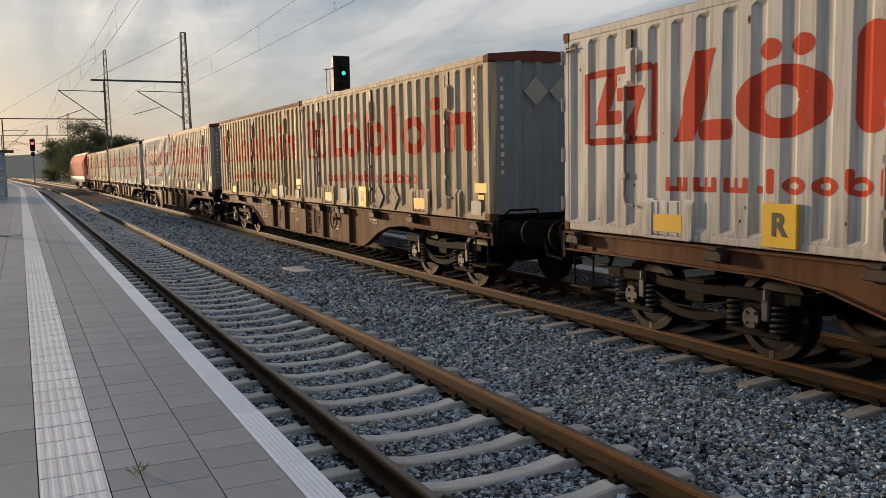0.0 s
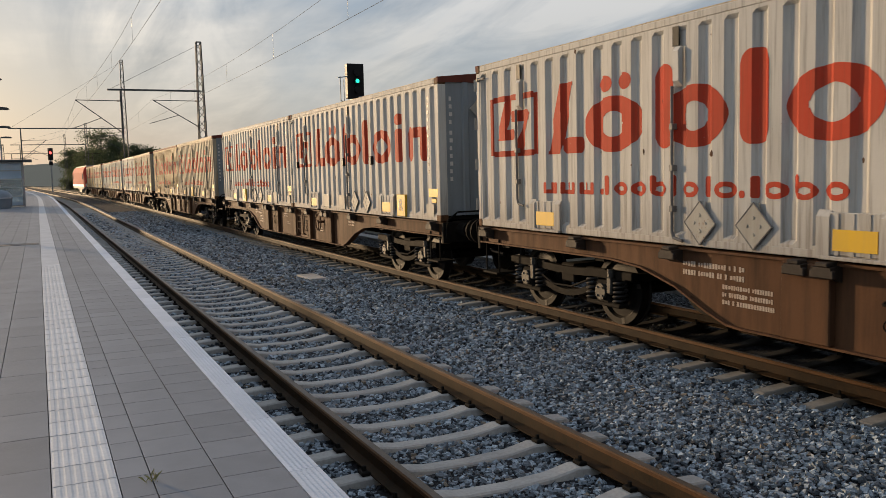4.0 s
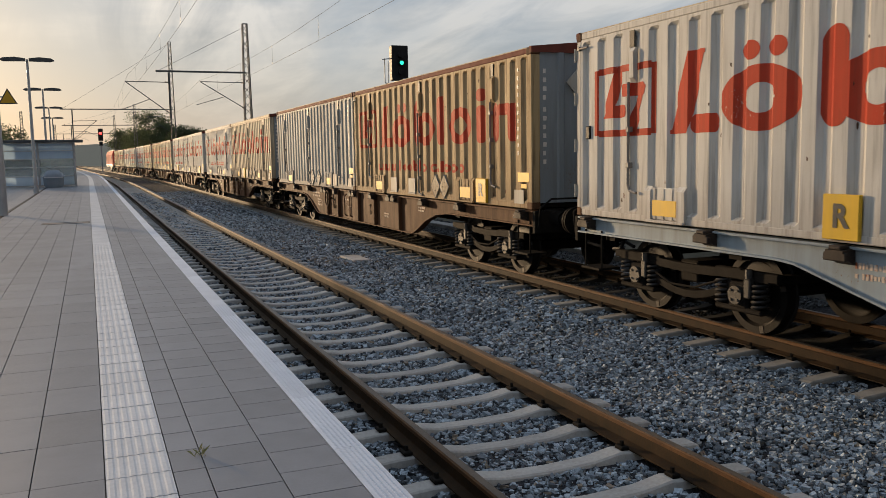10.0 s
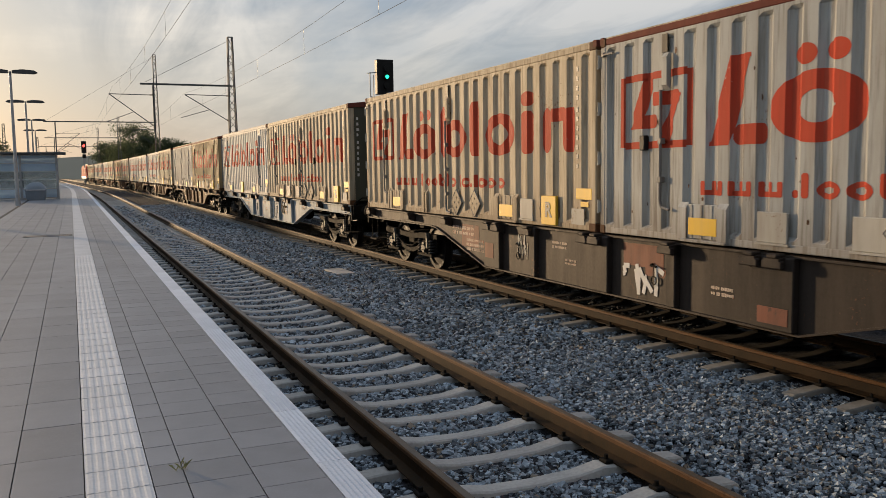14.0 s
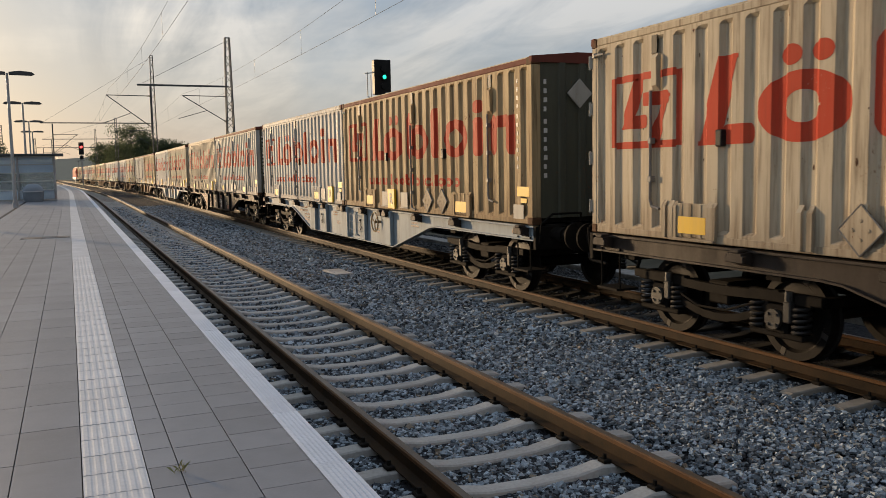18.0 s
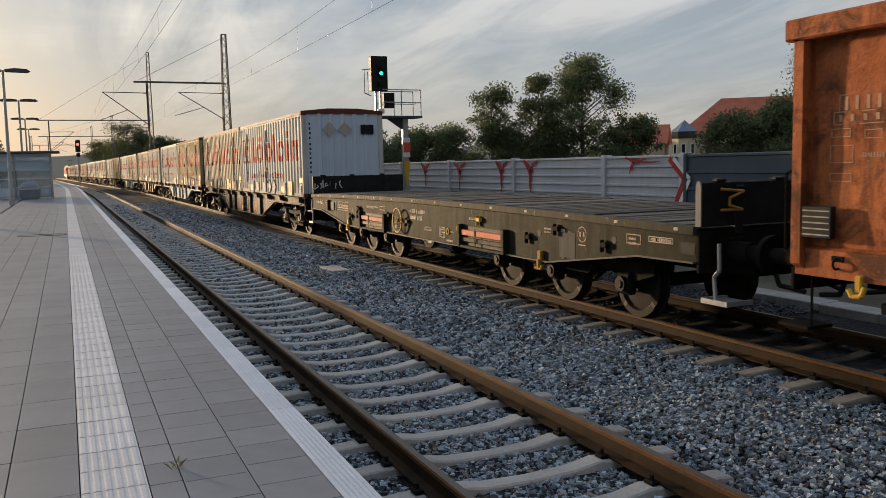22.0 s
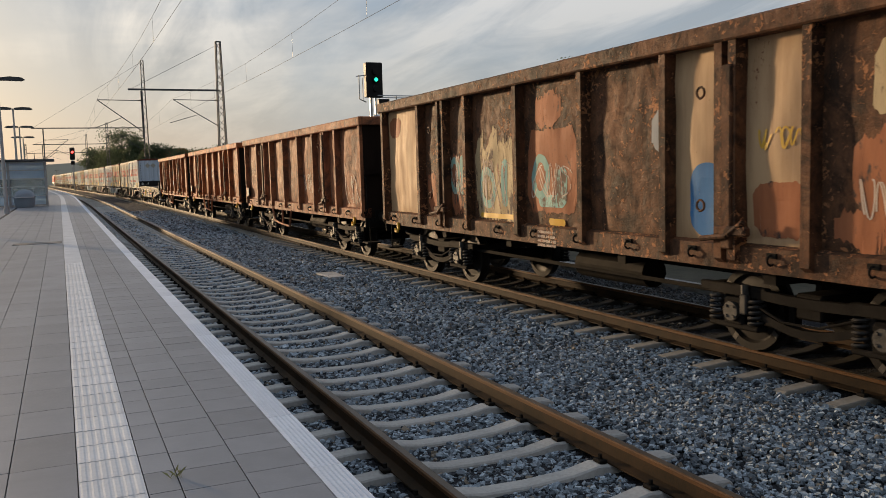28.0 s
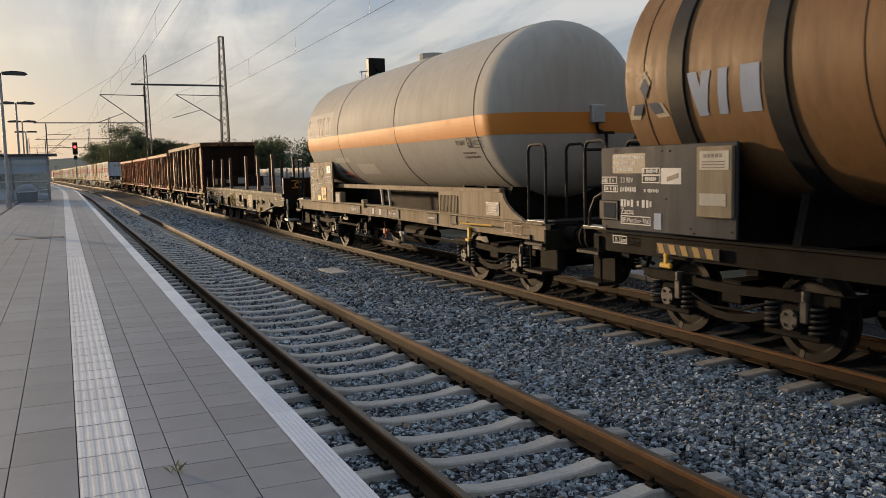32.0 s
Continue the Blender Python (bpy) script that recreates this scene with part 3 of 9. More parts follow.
def sleeper_shape():
    s, rows = Shape(), []
    tops = [(-1.30, -0.215), (-1.27, -0.195), (-0.95, -0.176), (-0.63, -0.170), (-0.58, -0.163), (-0.54, -0.170), (-0.36, -0.200), (0, -0.212)]
    tops += [(-x, z) for x, z in tops[-2::-1]]
    for x, z in tops:
        w = 0.085 if abs(x) > 0.5 else 0.080
        rows.append([(x, -w - 0.035, -0.32), (x, -w, z - 0.012), (x, -w + 0.015, z), (x, w - 0.015, z), (x, w, z - 0.012), (x, w + 0.035, -0.32)])
    for r in rows:
        s.v += r
    k = 6
    for a in range(len(rows) - 1):
        s.f += [(a * k + i, (a + 1) * k + i, (a + 1) * k + i + 1, a * k + i + 1) for i in range(k - 1)]
    s.f += [tuple(range(k)), tuple(range((len(rows) - 1) * k, len(rows) * k))[::-1]]
    return s


def clip_shape():
    s = Shape()
    for c in (-HALF, HALF):
        for d in (-0.11, 0.11):
            s.box(c + d - 0.035, -0.05, -0.172, c + d + 0.035, 0.05, -0.140, 0.008)
            s.cyl((c + d, 0, -0.15), (c + d, 0, -0.105), 0.016, 6)
    return s


SLEEPER_Y = {NEAR: 9.985, FAR: 9.70}


def sleepers(centre, mat, last):
    holder = tagged(new("sleeper_row"), "concrete sleepers bedded in crushed stone", "sleepers", "", "structure")
    me, clips = sleeper_shape().mesh("sleeper", M[mat], False), clip_shape().mesh("rail_clip", M["grime"])
    y = SLEEPER_Y[centre] - 0.6 * 36
    far_me = Shape()
    while y < 150:
        at = pose(centre + bend(y), y, 0)
        if y < last:
            one = part("sleeper", me, mat, holder, at=at)
            if y < 26:
                part("rail_clip", clips, "grime", one)
        else:
            far_me.box(centre + bend(y) - 1.3, y - 0.1, -0.3, centre + bend(y) + 1.3, y + 0.1, -0.19)
        y += 0.6
    tagged(part("far_sleepers", far_me, mat, holder), kind="stuff")


sleepers(NEAR, "sleeper", 75)
sleepers(FAR, "sleeper_dark", 60)


def ballast():
    """Loose stones: angular lumps, small near by and larger and sparser far off."""
    rng = np.random.default_rng(7)
    zones = [(2.0, 9.0, -0.90, 4.7, 1050, 0.0235), (9.0, 17.0, -0.90, 8.0, 520, 0.0285), (17.0, 34.0, -0.90, 9.0, 240, 0.040), (34.0, 62.0, -0.9, 9.0, 90, 0.055)]
    pts, size = [], []
    for y0, y1, x0, x1, dens, r in zones:
        k = int((y1 - y0) * (x1 - x0) * dens)
        p = np.stack([rng.uniform(x0, x1, k), rng.uniform(y0, y1, k), np.zeros(k)], 1)
        pts.append(p)
        size.append(np.full(k, r) * rng.uniform(0.55, 1.25, k))
    p, r = np.concatenate(pts), np.concatenate(size)
    keep = np.ones(len(p), bool)
    for centre in (NEAR, FAR):
        d = np.abs((p[:, 1] - SLEEPER_Y[centre] + 0.3) % 0.6 - 0.3)
        inside = np.abs(p[:, 0] - centre) < 1.30
        keep &= ~(inside & (d < 0.095 + 0.3 * r))
        for side in (-HALF, HALF):
            keep &= np.abs(p[:, 0] - centre - side) > 0.085
    p, r = p[keep], r[keep]
    inner = (np.abs(p[:, 0] - NEAR) < 1.3) | (np.abs(p[:, 0] - FAR) < 1.3)
    p[:, 2] = np.where(inner, -0.238, -0.220) + rng.uniform(-0.012, 0.014, len(p)) + np.where(np.abs(p[:, 0] - 3.1) < 1, 0.012 * np.sin(p[:, 1] * 2.1 + p[:, 0]), 0)
    cube = np.array([(x, y, z) for z in (-1, 1) for y in (-1, 1) for x in (-1, 1)], float)
    k = len(p)
    v = cube[None] * (0.72 + rng.uniform(-0.34, 0.34, (k, 8, 3))) * (r[:, None] * rng.uniform(0.6, 1.25, (k, 3)) * np.array([1.05, 1.05, 0.72]))[:, None, :]
    a, b = rng.uniform(0, 6.283, k), rng.uniform(-0.8, 0.8, k)
    ca, sa, cb, sb = np.cos(a), np.sin(a), np.cos(b), np.sin(b)
    rot = np.stack([np.stack([ca, -sa * cb, sa * sb], 1), np.stack([sa, ca * cb, -ca * sb], 1), np.stack([0 * a, sb, cb], 1)], 1)
    v = (np.einsum("kij,knj->kni", rot, v) + p[:, None]).reshape(-1, 3)
    f = (np.array([(0, 2, 3, 1), (4, 5, 7, 6), (0, 1, 5, 4), (2, 6, 7, 3), (0, 4, 6, 2), (1, 3, 7, 5)])[None] + 8 * np.arange(k)[:, None, None]).reshape(-1, 4)
    me = bpy.data.meshes.new("ballast_stones")
    me.vertices.add(len(v))
    me.vertices.foreach_set("co", v.ravel())
    me.loops.add(f.size)
    me.loops.foreach_set("vertex_index", f.ravel())
    me.polygons.add(len(f))
    me.polygons.foreach_set("loop_start", np.arange(0, f.size, 4))
    me.update(calc_edges=True)
    me.polygons.foreach_set("use_smooth", np.zeros(len(f), bool))
    me.materials.append(M["ballast"])
    return tagged(new("ballast_stones", me), "loose blue-grey crushed stones between and beside the sleepers", "ballast", kind="stuff")


def stone_kinds(n, co, rnd):
    isl = n.add("ShaderNodeNewGeometry").outputs["Random Per Island"]
    fine = n.noise(co, 60.0, 3.0)
    col = n.mix(n.ramp(isl, 0.0, 1.0), (0.020, 0.026, 0.033), (0.46, 0.54, 0.60))
    col = n.mix(n.ramp(isl, 0.955, 0.965), col, (0.24, 0.20, 0.15))
    col = n.mix(n.ramp(n.noise(co, 0.5, 3.0), 0.45, 0.75, 0, 0.22), col, (0.13, 0.105, 0.08))
    # oil plus the train's shade, painted dark from the far track outward
    off = n.math("MULTIPLY", n.math("SUBTRACT", n.add("ShaderNodeSeparateXYZ", {0: co}).outputs[0], FAR), -1.0)
    oil_shade = n.ramp(n.math("ADD", off, n.math("MULTIPLY", n.noise(co, 1.3, 4.0), 0.35)), 0.85, 1.15, 0.8, 0.0)
    col = n.mix(oil_shade, col, (0.024, 0.021, 0.018))
    return dict(color=n.mix(n.ramp(fine, 0.35, 0.7, 0, 0.4), col, (0.05, 0.05, 0.053)), rough=0.8, spec=0.18, bump=fine, depth=0.004, strength=0.5)


mats(ballast=stone_kinds)
ballast()


# ---- platform ----
TOP = 0.53
EDGE = -0.922


def platform():
    ob = tagged(new("platform"), "paved station platform with grey slabs and a pale ribbed guide strip", "platform", "", "structure")
    part("platform_core", swept([(EDGE - 0.04, -0.5), (EDGE - 0.04, TOP - 0.05), (-11.0, TOP - 0.05), (-11.0, -0.5)], [-30, 0, 30, 60] + STEPS[9:24]), "joint", ob)
    part("platform_wall", swept([(EDGE - 0.035, -0.5), (EDGE - 0.03, TOP - 0.10), (EDGE - 0.10, TOP - 0.10), (EDGE - 0.10, -0.5)], [-30, 0, 30, 60] + STEPS[9:24]), "concrete", ob, "grey concrete platform wall")
    g = 0.003
    # columns of slabs: x from, x to, length, material, name, first y
    cols = [(EDGE - 0.165, EDGE, 1.03, "edge", "edge_slab", 4.20), (-1.4135, -1.087, 0.312, "tile", "slab", 4.29), (-1.7305, -1.4135, 0.312, "tile", "slab", 4.19), (-1.888, -1.7305, 0.312, "tile", "slab", 4.22), (-2.196, -1.888, 0.312, "tactile", "ribbed_slab", 4.25)]
    x = -2.196
    while x > -4.45:
        cols.append((x - 0.328, x, 0.624, "tile", "slab", 4.1 + (x * 7.3) % 0.6))
        x -= 0.328
    x -= 0.12
    while x > -10.6:
        cols.append((x - 0.5, x, 0.624, "tile", "slab", 4.1))
        x -= 0.5
    shared = {}
    for x0, x1, step, mat, name, first in cols:
        rest = Shape()
        lo = first - step * math.ceil((first - 2.2) / step)
        y, last = lo, {"edge": 60, "tactile": 17}.get(mat, 13.0 if x0 > -3.6 else 6)
        ribs = [(x0 + g + (x1 - x0 - 2 * g) * (i + 0.5) / 6) for i in range(6)]

        def fill(s, ya, yb, dx):
            s.box(x0 + g + dx, ya + g, TOP - 0.05, x1 - g + dx, yb - g, TOP)
            if mat == "tactile":
                for r in ribs:
                    s.prism([(r - 0.019 + dx, TOP), (r - 0.010 + dx, TOP + 0.0018), (r + 0.010 + dx, TOP + 0.0018), (r + 0.019 + dx, TOP)], "y", ya + g + 0.004, yb - g - 0.004)
        while y < last:
            key = (round(x0, 3), step)
            if key not in shared:
                s = Shape()
                fill(s, 0, step, 0)
                shared[key] = s.mesh(name, M[mat])
            part(name, shared[key], mat, ob, at=pose(0, y, random.uniform(-0.0006, 0.0006)))
            y += step
        y, ahead = lo - 24 * step, y
        while y < lo - 0.01:
            rest.box(x0 + g, y + g, TOP - 0.05, x1 - g, y + step - g, TOP)
            y += step
        y = ahead
        while y < 150:
            long = step if y < 45 else 6 * step
            s = rest
            s.box(x0 + g + bend(y), y + g, TOP - 0.05, x1 - g + bend(y), y + long - g, TOP)
            if mat == "tactile":
                for r in ribs:
                    s.box(r - 0.017 + bend(y), y + g, TOP, r + 0.017 + bend(y), y + long - g, TOP + 0.0025)
            y += long
        tagged(part("far_" + name + "s", rest, mat, ob), kind="stuff")
    dots = Shape()
    y = 2.3
    while y < 9.0:
        for i in range(5):
            cx = EDGE - 0.030 - 0.026 * i
            dots.add([(cx - 0.007, y - 0.007, TOP), (cx + 0.007, y - 0.007, TOP), (cx + 0.007, y + 0.007, TOP), (cx - 0.007, y + 0.007, TOP), (cx, y, TOP + 0.003)], [(0, 1, 4), (1, 2, 4), (2, 3, 4), (3, 0, 4)])
        y += 0.026
    tagged(part("edge_studs", dots, "edge", ob), kind="stuff")
    drain = Shape().box(-4.62, 3, TOP - 0.04, -4.53, 60, TOP - 0.004)
    part("drain_channel", drain, "black", ob, "dark slotted drain channel")


platform()

# ---- the train: each vehicle and load is keyed along the far track ----
MOVES, SPINS = [], []
WHEEL_R = 0.46


def run(t):
    """Metres that the train has gone at t seconds."""
    u = t / 32.0
    return 177.313 * u + 64.97 * u ** 2 + 19.807 * u ** 3 - 11.476 * u ** 4


def on_line(o, t, x=0.0, z=0.0):
    """The pose at t of what stands at the place o of the train."""
    y = run(t) - o
    slope = (bend(y + 0.5) - bend(y - 0.5))
    return pose(FAR + x + bend(y), y, z, 0, 0, math.degrees(math.atan(-slope)))


def wheel_mesh(r):
    half = [(1.0, 0.07), (0.86, 0.075), (0.86, 0.12), (0.80, 0.13), (0.785, r - 0.11), (0.82, r - 0.08), (0.82, r), (0.70, r), (0.69, r + 0.028), (0.675, r + 0.028), (0.67, r - 0.06), (0.70, r - 0.1), (0.70, 0.13), (0.62, 0.09)]
    pr = [(-y, q) for y, q in half] + [(y, q) for y, q in half[::-1]]
    s = Shape().turned(pr, 32)
    s.v = [(y, x, z) for x, y, z in s.v]
    s.f = [f[::-1] for f in s.f]
    return s.mesh("wheelset", M["wheel_steel"], True)


def wheel_marks(r):
    s = Shape()
    for k in range(4):
        a = k * math.pi / 2
        c, d = math.cos(a), math.sin(a)
        for side in (-1, 1):
            x0, x1 = sorted((side * 0.818, side * 0.824))
            p = [(c * (r - 0.09) - d * 0.03, d * (r - 0.09) + c * 0.03), (c * (r - 0.01) - d * 0.03, d * (r - 0.01) + c * 0.03), (c * (r - 0.01) + d * 0.03, d * (r - 0.01) - c * 0.03), (c * (r - 0.09) + d * 0.03, d * (r - 0.09) - c * 0.03)]
            s.prism(p, "x", x0, x1)
    return s.mesh("wheel_mark", M["tread"])


WHEELS, MARKS = wheel_mesh(WHEEL_R), wheel_marks(WHEEL_R)


def coil(s, x, y, z0, z1, r=0.085):
    turns, k = 5, 40
    pts = [(x + r * math.cos(2 * math.pi * turns * i / k), y + r * math.sin(2 * math.pi * turns * i / k), z0 + (z1 - z0) * i / k) for i in range(k + 1)]
    n = 5
    for i, (a, b, c) in enumerate(pts):
        t = 2 * math.pi * turns * i / k
        for j in range(n):
            q = 2 * math.pi * j / n
            s.v.append((a + 0.019 * math.cos(q) * math.cos(t), b + 0.019 * math.cos(q) * math.sin(t), c + 0.019 * math.sin(q)))
    s.f += [(i * n + j, i * n + (j + 1) % n, (i + 1) * n + (j + 1) % n, (i + 1) * n + j) for i in range(k) for j in range(n)]


def bogie_frame(axles):
    f, brake = Shape(), []
    reach = max(axles)
    for side in (-1, 1):
        x0, x1 = sorted((side * 0.96, side * 1.05))
        for a, b in zip(axles, axles[1:]):
            mid, half = (a + b) / 2, (b - a) / 2
            up = [(mid + half * t, 0.70 - 0.05 * (1 - t * t)) for t in np.linspace(-1, 1, 9)]
            low = [(mid + half * t, 0.34 + 0.30 * t * t) for t in np.linspace(-0.85, 0.85, 11)]
            for line, h in ((up, 0.10), (low, 0.085)):
                f.prism([(y, z + h / 2) for y, z in line] + [(y, z - h / 2) for y, z in line[::-1]], "x", x0, x1)
            f.box(x0, mid - 0.22, 0.30, x1, mid + 0.22, 0.38, 0.01)
            brake.append(("brake_rod", Shape().tube([(side * 1.07, a + 0.25, 0.60), (side * 1.07, mid - 0.2, 0.44), (side * 1.07, mid + 0.25, 0.43), (side * 1.07, b - 0.25, 0.58)], 0.014, 6)))
        for a in axles:
            f.box(x0, a - 0.42, 0.62, x1, a + 0.42, 0.74, 0.012)
            f.box(x0 + 0.01, a - 0.24, 0.30, x1 - 0.01, a - 0.15, 0.64, 0.01)
            f.box(x0 + 0.01, a + 0.15, 0.30, x1 - 0.01, a + 0.24, 0.64, 0.01)
        f.box(x0, -reach - 0.55, 0.64, x1, -reach - 0.40, 0.74, 0.01)
        f.box(x0, reach + 0.40, 0.64, x1, reach + 0.55, 0.74, 0.01)
    f.box(-1.0, -0.16, 0.48, 1.0, 0.16, 0.74, 0.02)
    for e in (-1, 1):
        f.box(-1.0, e * (reach + 0.47) - 0.05, 0.62, 1.0, e * (reach + 0.47) + 0.05, 0.72)
        for x in (-0.75, 0.75):
            y0, y1 = sorted((e * (reach - 0.58), e * (reach - 0.50)))
            brake.append(("brake_shoe", Shape().box(x - 0.06, y0, 0.32, x + 0.06, y1, 0.62, 0.01)))
    return f.mesh("bogie", M["grime"]), [(nm, s.mesh(nm, M["grime"])) for nm, s in brake]


def small_gear():
    box_s = Shape().box(-0.08, -0.15, 0.30, 0.08, 0.15, 0.60, 0.03).box(-0.08, -0.36, 0.27, 0.08, 0.36, 0.33, 0.015)
    cover = Shape().cyl((-0.07, 0, 0.46), (-0.12, 0, 0.46), 0.105, 16)
    for k in range(4):
        y, z = 0.075 * math.cos(k * 1.571 + 0.78), 0.46 + 0.075 * math.sin(k * 1.571 + 0.78)
        cover.cyl((-0.11, y, z), (-0.135, y, z), 0.016, 6)
    spring = Shape()
    coil(spring, 0, 0, 0.33, 0.62)
    damper = Shape().box(-0.10, -0.05, 0.44, -0.02, 0.05, 0.66, 0.015).cyl((-0.06, 0, 0.66), (-0.06, 0, 0.76), 0.045, 10)
    return box_s.mesh("axle_box", M["grime"]), cover.mesh("bearing_cover", M["axle_cover"], True), spring.mesh("spring", M["sprung"], True), damper.mesh("damper", M["axle_cover"])


BOGIE2 = bogie_frame([-0.93, 0.93])
AXLE_BOX, COVER, SPRING, DAMPER = small_gear()
KNOWN = {}


def running_gear(wagon, centres, kind, axles):
    for c in centres:
        b = part("bogie", kind[0], "grime", wagon, "dark grimy steel bogie", at=pose(0, c, 0))
        for nm, me in kind[1]:
            part(nm, me, "grime", b)
        for a in axles:
            for side in (-1, 1):
                turn = 0 if side < 0 else 180
                part("axle_box", AXLE_BOX, "grime", b, at=pose(side * 1.01, a, 0, 0, 0, turn))
                part("bearing_cover", COVER, "axle_cover", b, "grey bearing cover", at=pose(side * 1.01, a, 0, 0, 0, turn))
                for d in (-0.285, 0.285):
                    part("spring", SPRING, "sprung", b, at=pose(side * 1.02, a + d, 0))
                part("damper", DAMPER, "axle_cover", b, at=pose(side * 1.02, a - 0.17, 0, 0, 0, turn))
            w = part("wheelset", WHEELS, "wheel_steel", wagon, at=pose(0, c + a, WHEEL_R))
            tagged(part("wheel_mark", MARKS, "tread", w), kind="stuff")
            SPINS.append((w, c + a))


def heavy_gear(wagon, centres, axles):
    """Three-axle bogies whose dark frames sit behind the deep sills."""
    for c in centres:
        f = Shape()
        for side in (-1, 1):
            x0, x1 = sorted((side * 0.93, side * 1.01))
            f.prism([(-2.3, 0.62), (-1.9, 0.50), (-1.0, 0.66), (-0.85, 0.50), (0.85, 0.50), (1.0, 0.66), (1.9, 0.50), (2.3, 0.62), (2.3, 0.76), (-2.3, 0.76)], "x", x0, x1)
        f.box(-0.95, -0.2, 0.46, 0.95, 0.2, 0.74, 0.02)
        b = part("bogie", f, "grime", wagon, "dark grimy steel bogie", at=pose(0, c, 0))
        for a in axles:
            for side in (-1, 1):
                part("axle_box", Shape().box(min(side * 0.93, side * 1.06), a - 0.15, 0.32, max(side * 0.93, side * 1.06), a + 0.15, 0.62, 0.03), "grime", b)
                part("bearing_cover", Shape().cyl((side * 1.06, a, 0.46), (side * 1.11, a, 0.46), 0.10, 16).cyl((side * 1.11, a, 0.46), (side * 1.125, a, 0.46), 0.05, 12), "wheel_steel", b, "dark round bearing cover")
            w = part("wheelset", WHEELS, "wheel_steel", wagon, at=pose(0, c + a, WHEEL_R))
            tagged(part("wheel_mark", MARKS, "tread", w), kind="stuff")
            SPINS.append((w, c + a))


def buffers(wagon, half, mat="grime"):
    for e in (-1, 1):
        for x in (-0.875, 0.875):
            s = Shape().cyl((x, e * (half - 0.62), 1.03), (x, e * (half - 0.32), 1.03), 0.115, 14).cyl((x, e * (half - 0.36), 1.03), (x, e * (half - 0.05), 1.03), 0.085, 14)
            s.cyl((x, e * (half - 0.05), 1.03), (x, e * (half - 0.012), 1.03), 0.21, 20)
            y0, y1 = sorted((e * (half - 0.64), e * (half - 0.60)))
            s.box(x - 0.17, y0, 0.88, x + 0.17, y1, 1.18, 0.01)
            part("buffer", s, mat, wagon, smooth=True)
        y0, y1 = sorted((e * (half - 0.62), e * (half - 0.22)))
        s = Shape().box(-0.07, y0, 0.97, 0.07, y1, 1.09, 0.02).cyl((0, e * (half - 0.30), 1.03), (0, e * (half - 0.12), 0.86), 0.035, 8)
        part("coupling", s, "black", wagon)
        s = Shape().tube([(0.35, e * (half - 0.6), 0.95), (0.35, e * (half - 0.45), 0.60), (0.30, e * (half - 0.15), 0.55)], 0.028, 8)
        part("brake_hose", s, "black", wagon)
        s = Shape().tube([(-0.35, e * (half - 0.6), 0.95), (-0.35, e * (half - 0.45), 0.62), (-0.28, e * (half - 0.15), 0.58)], 0.028, 8)
        part("brake_hose", s, "black", wagon)


def bars(rows, x, out=-1):
    """Unreadable small writing: rows of (y, z, length, height) as thin plates on a side at x."""
    s = Shape()
    for y, z, ln, h in rows:
        x0, x1 = sorted((x, x + out * 0.004))
        s.box(x0, y - ln / 2, z - h / 2, x1, y + ln / 2, z + h / 2)
    return s


def writing(y, z, w, lines, h, x, seed, gap=1.6):
    """Broken bars in lines, like small stencilled writing."""
    rng, rows = random.Random(seed), []
    for k in range(lines):
        p = y + w / 2
        while p > y - w / 2 + 0.02:
            ln = min(rng.uniform(0.32, 0.58) * h, p - y + w / 2)
            rows.append((p - ln / 2, z - k * h * gap, ln, h * rng.choice((0.95, 0.95, 0.7))))
            p -= ln + h * rng.choice((0.22, 0.22, 0.25, 0.3, 0.8))
    return bars(rows, x)


def scrawl(y, z, w, hgt, seed, x=-1.315, r=0.022, strokes=6):
    """Sprayed loops and strokes, unreadable."""
    rng, s = random.Random(seed), Shape()
    for k in range(strokes):
        c = y + w / 2 - w * (k + 0.5) / strokes
        pts = [(c + rng.uniform(-0.5, 0.5) * w / strokes * 1.5, z + rng.uniform(-0.5, 0.5) * hgt) for _ in range(rng.choice((3, 4, 5)))]
        for (ya, za), (yb, zb) in zip(pts, pts[1:]):
            d = math.hypot(yb - ya, zb - za) or 1
            ny, nz = -(zb - za) / d * r, (yb - ya) / d * r
            s.prism([(ya + ny, za + nz), (yb + ny, zb + nz), (yb - ny, zb - nz), (ya - ny, za - nz)], "x", x - 0.003, x)
    return s


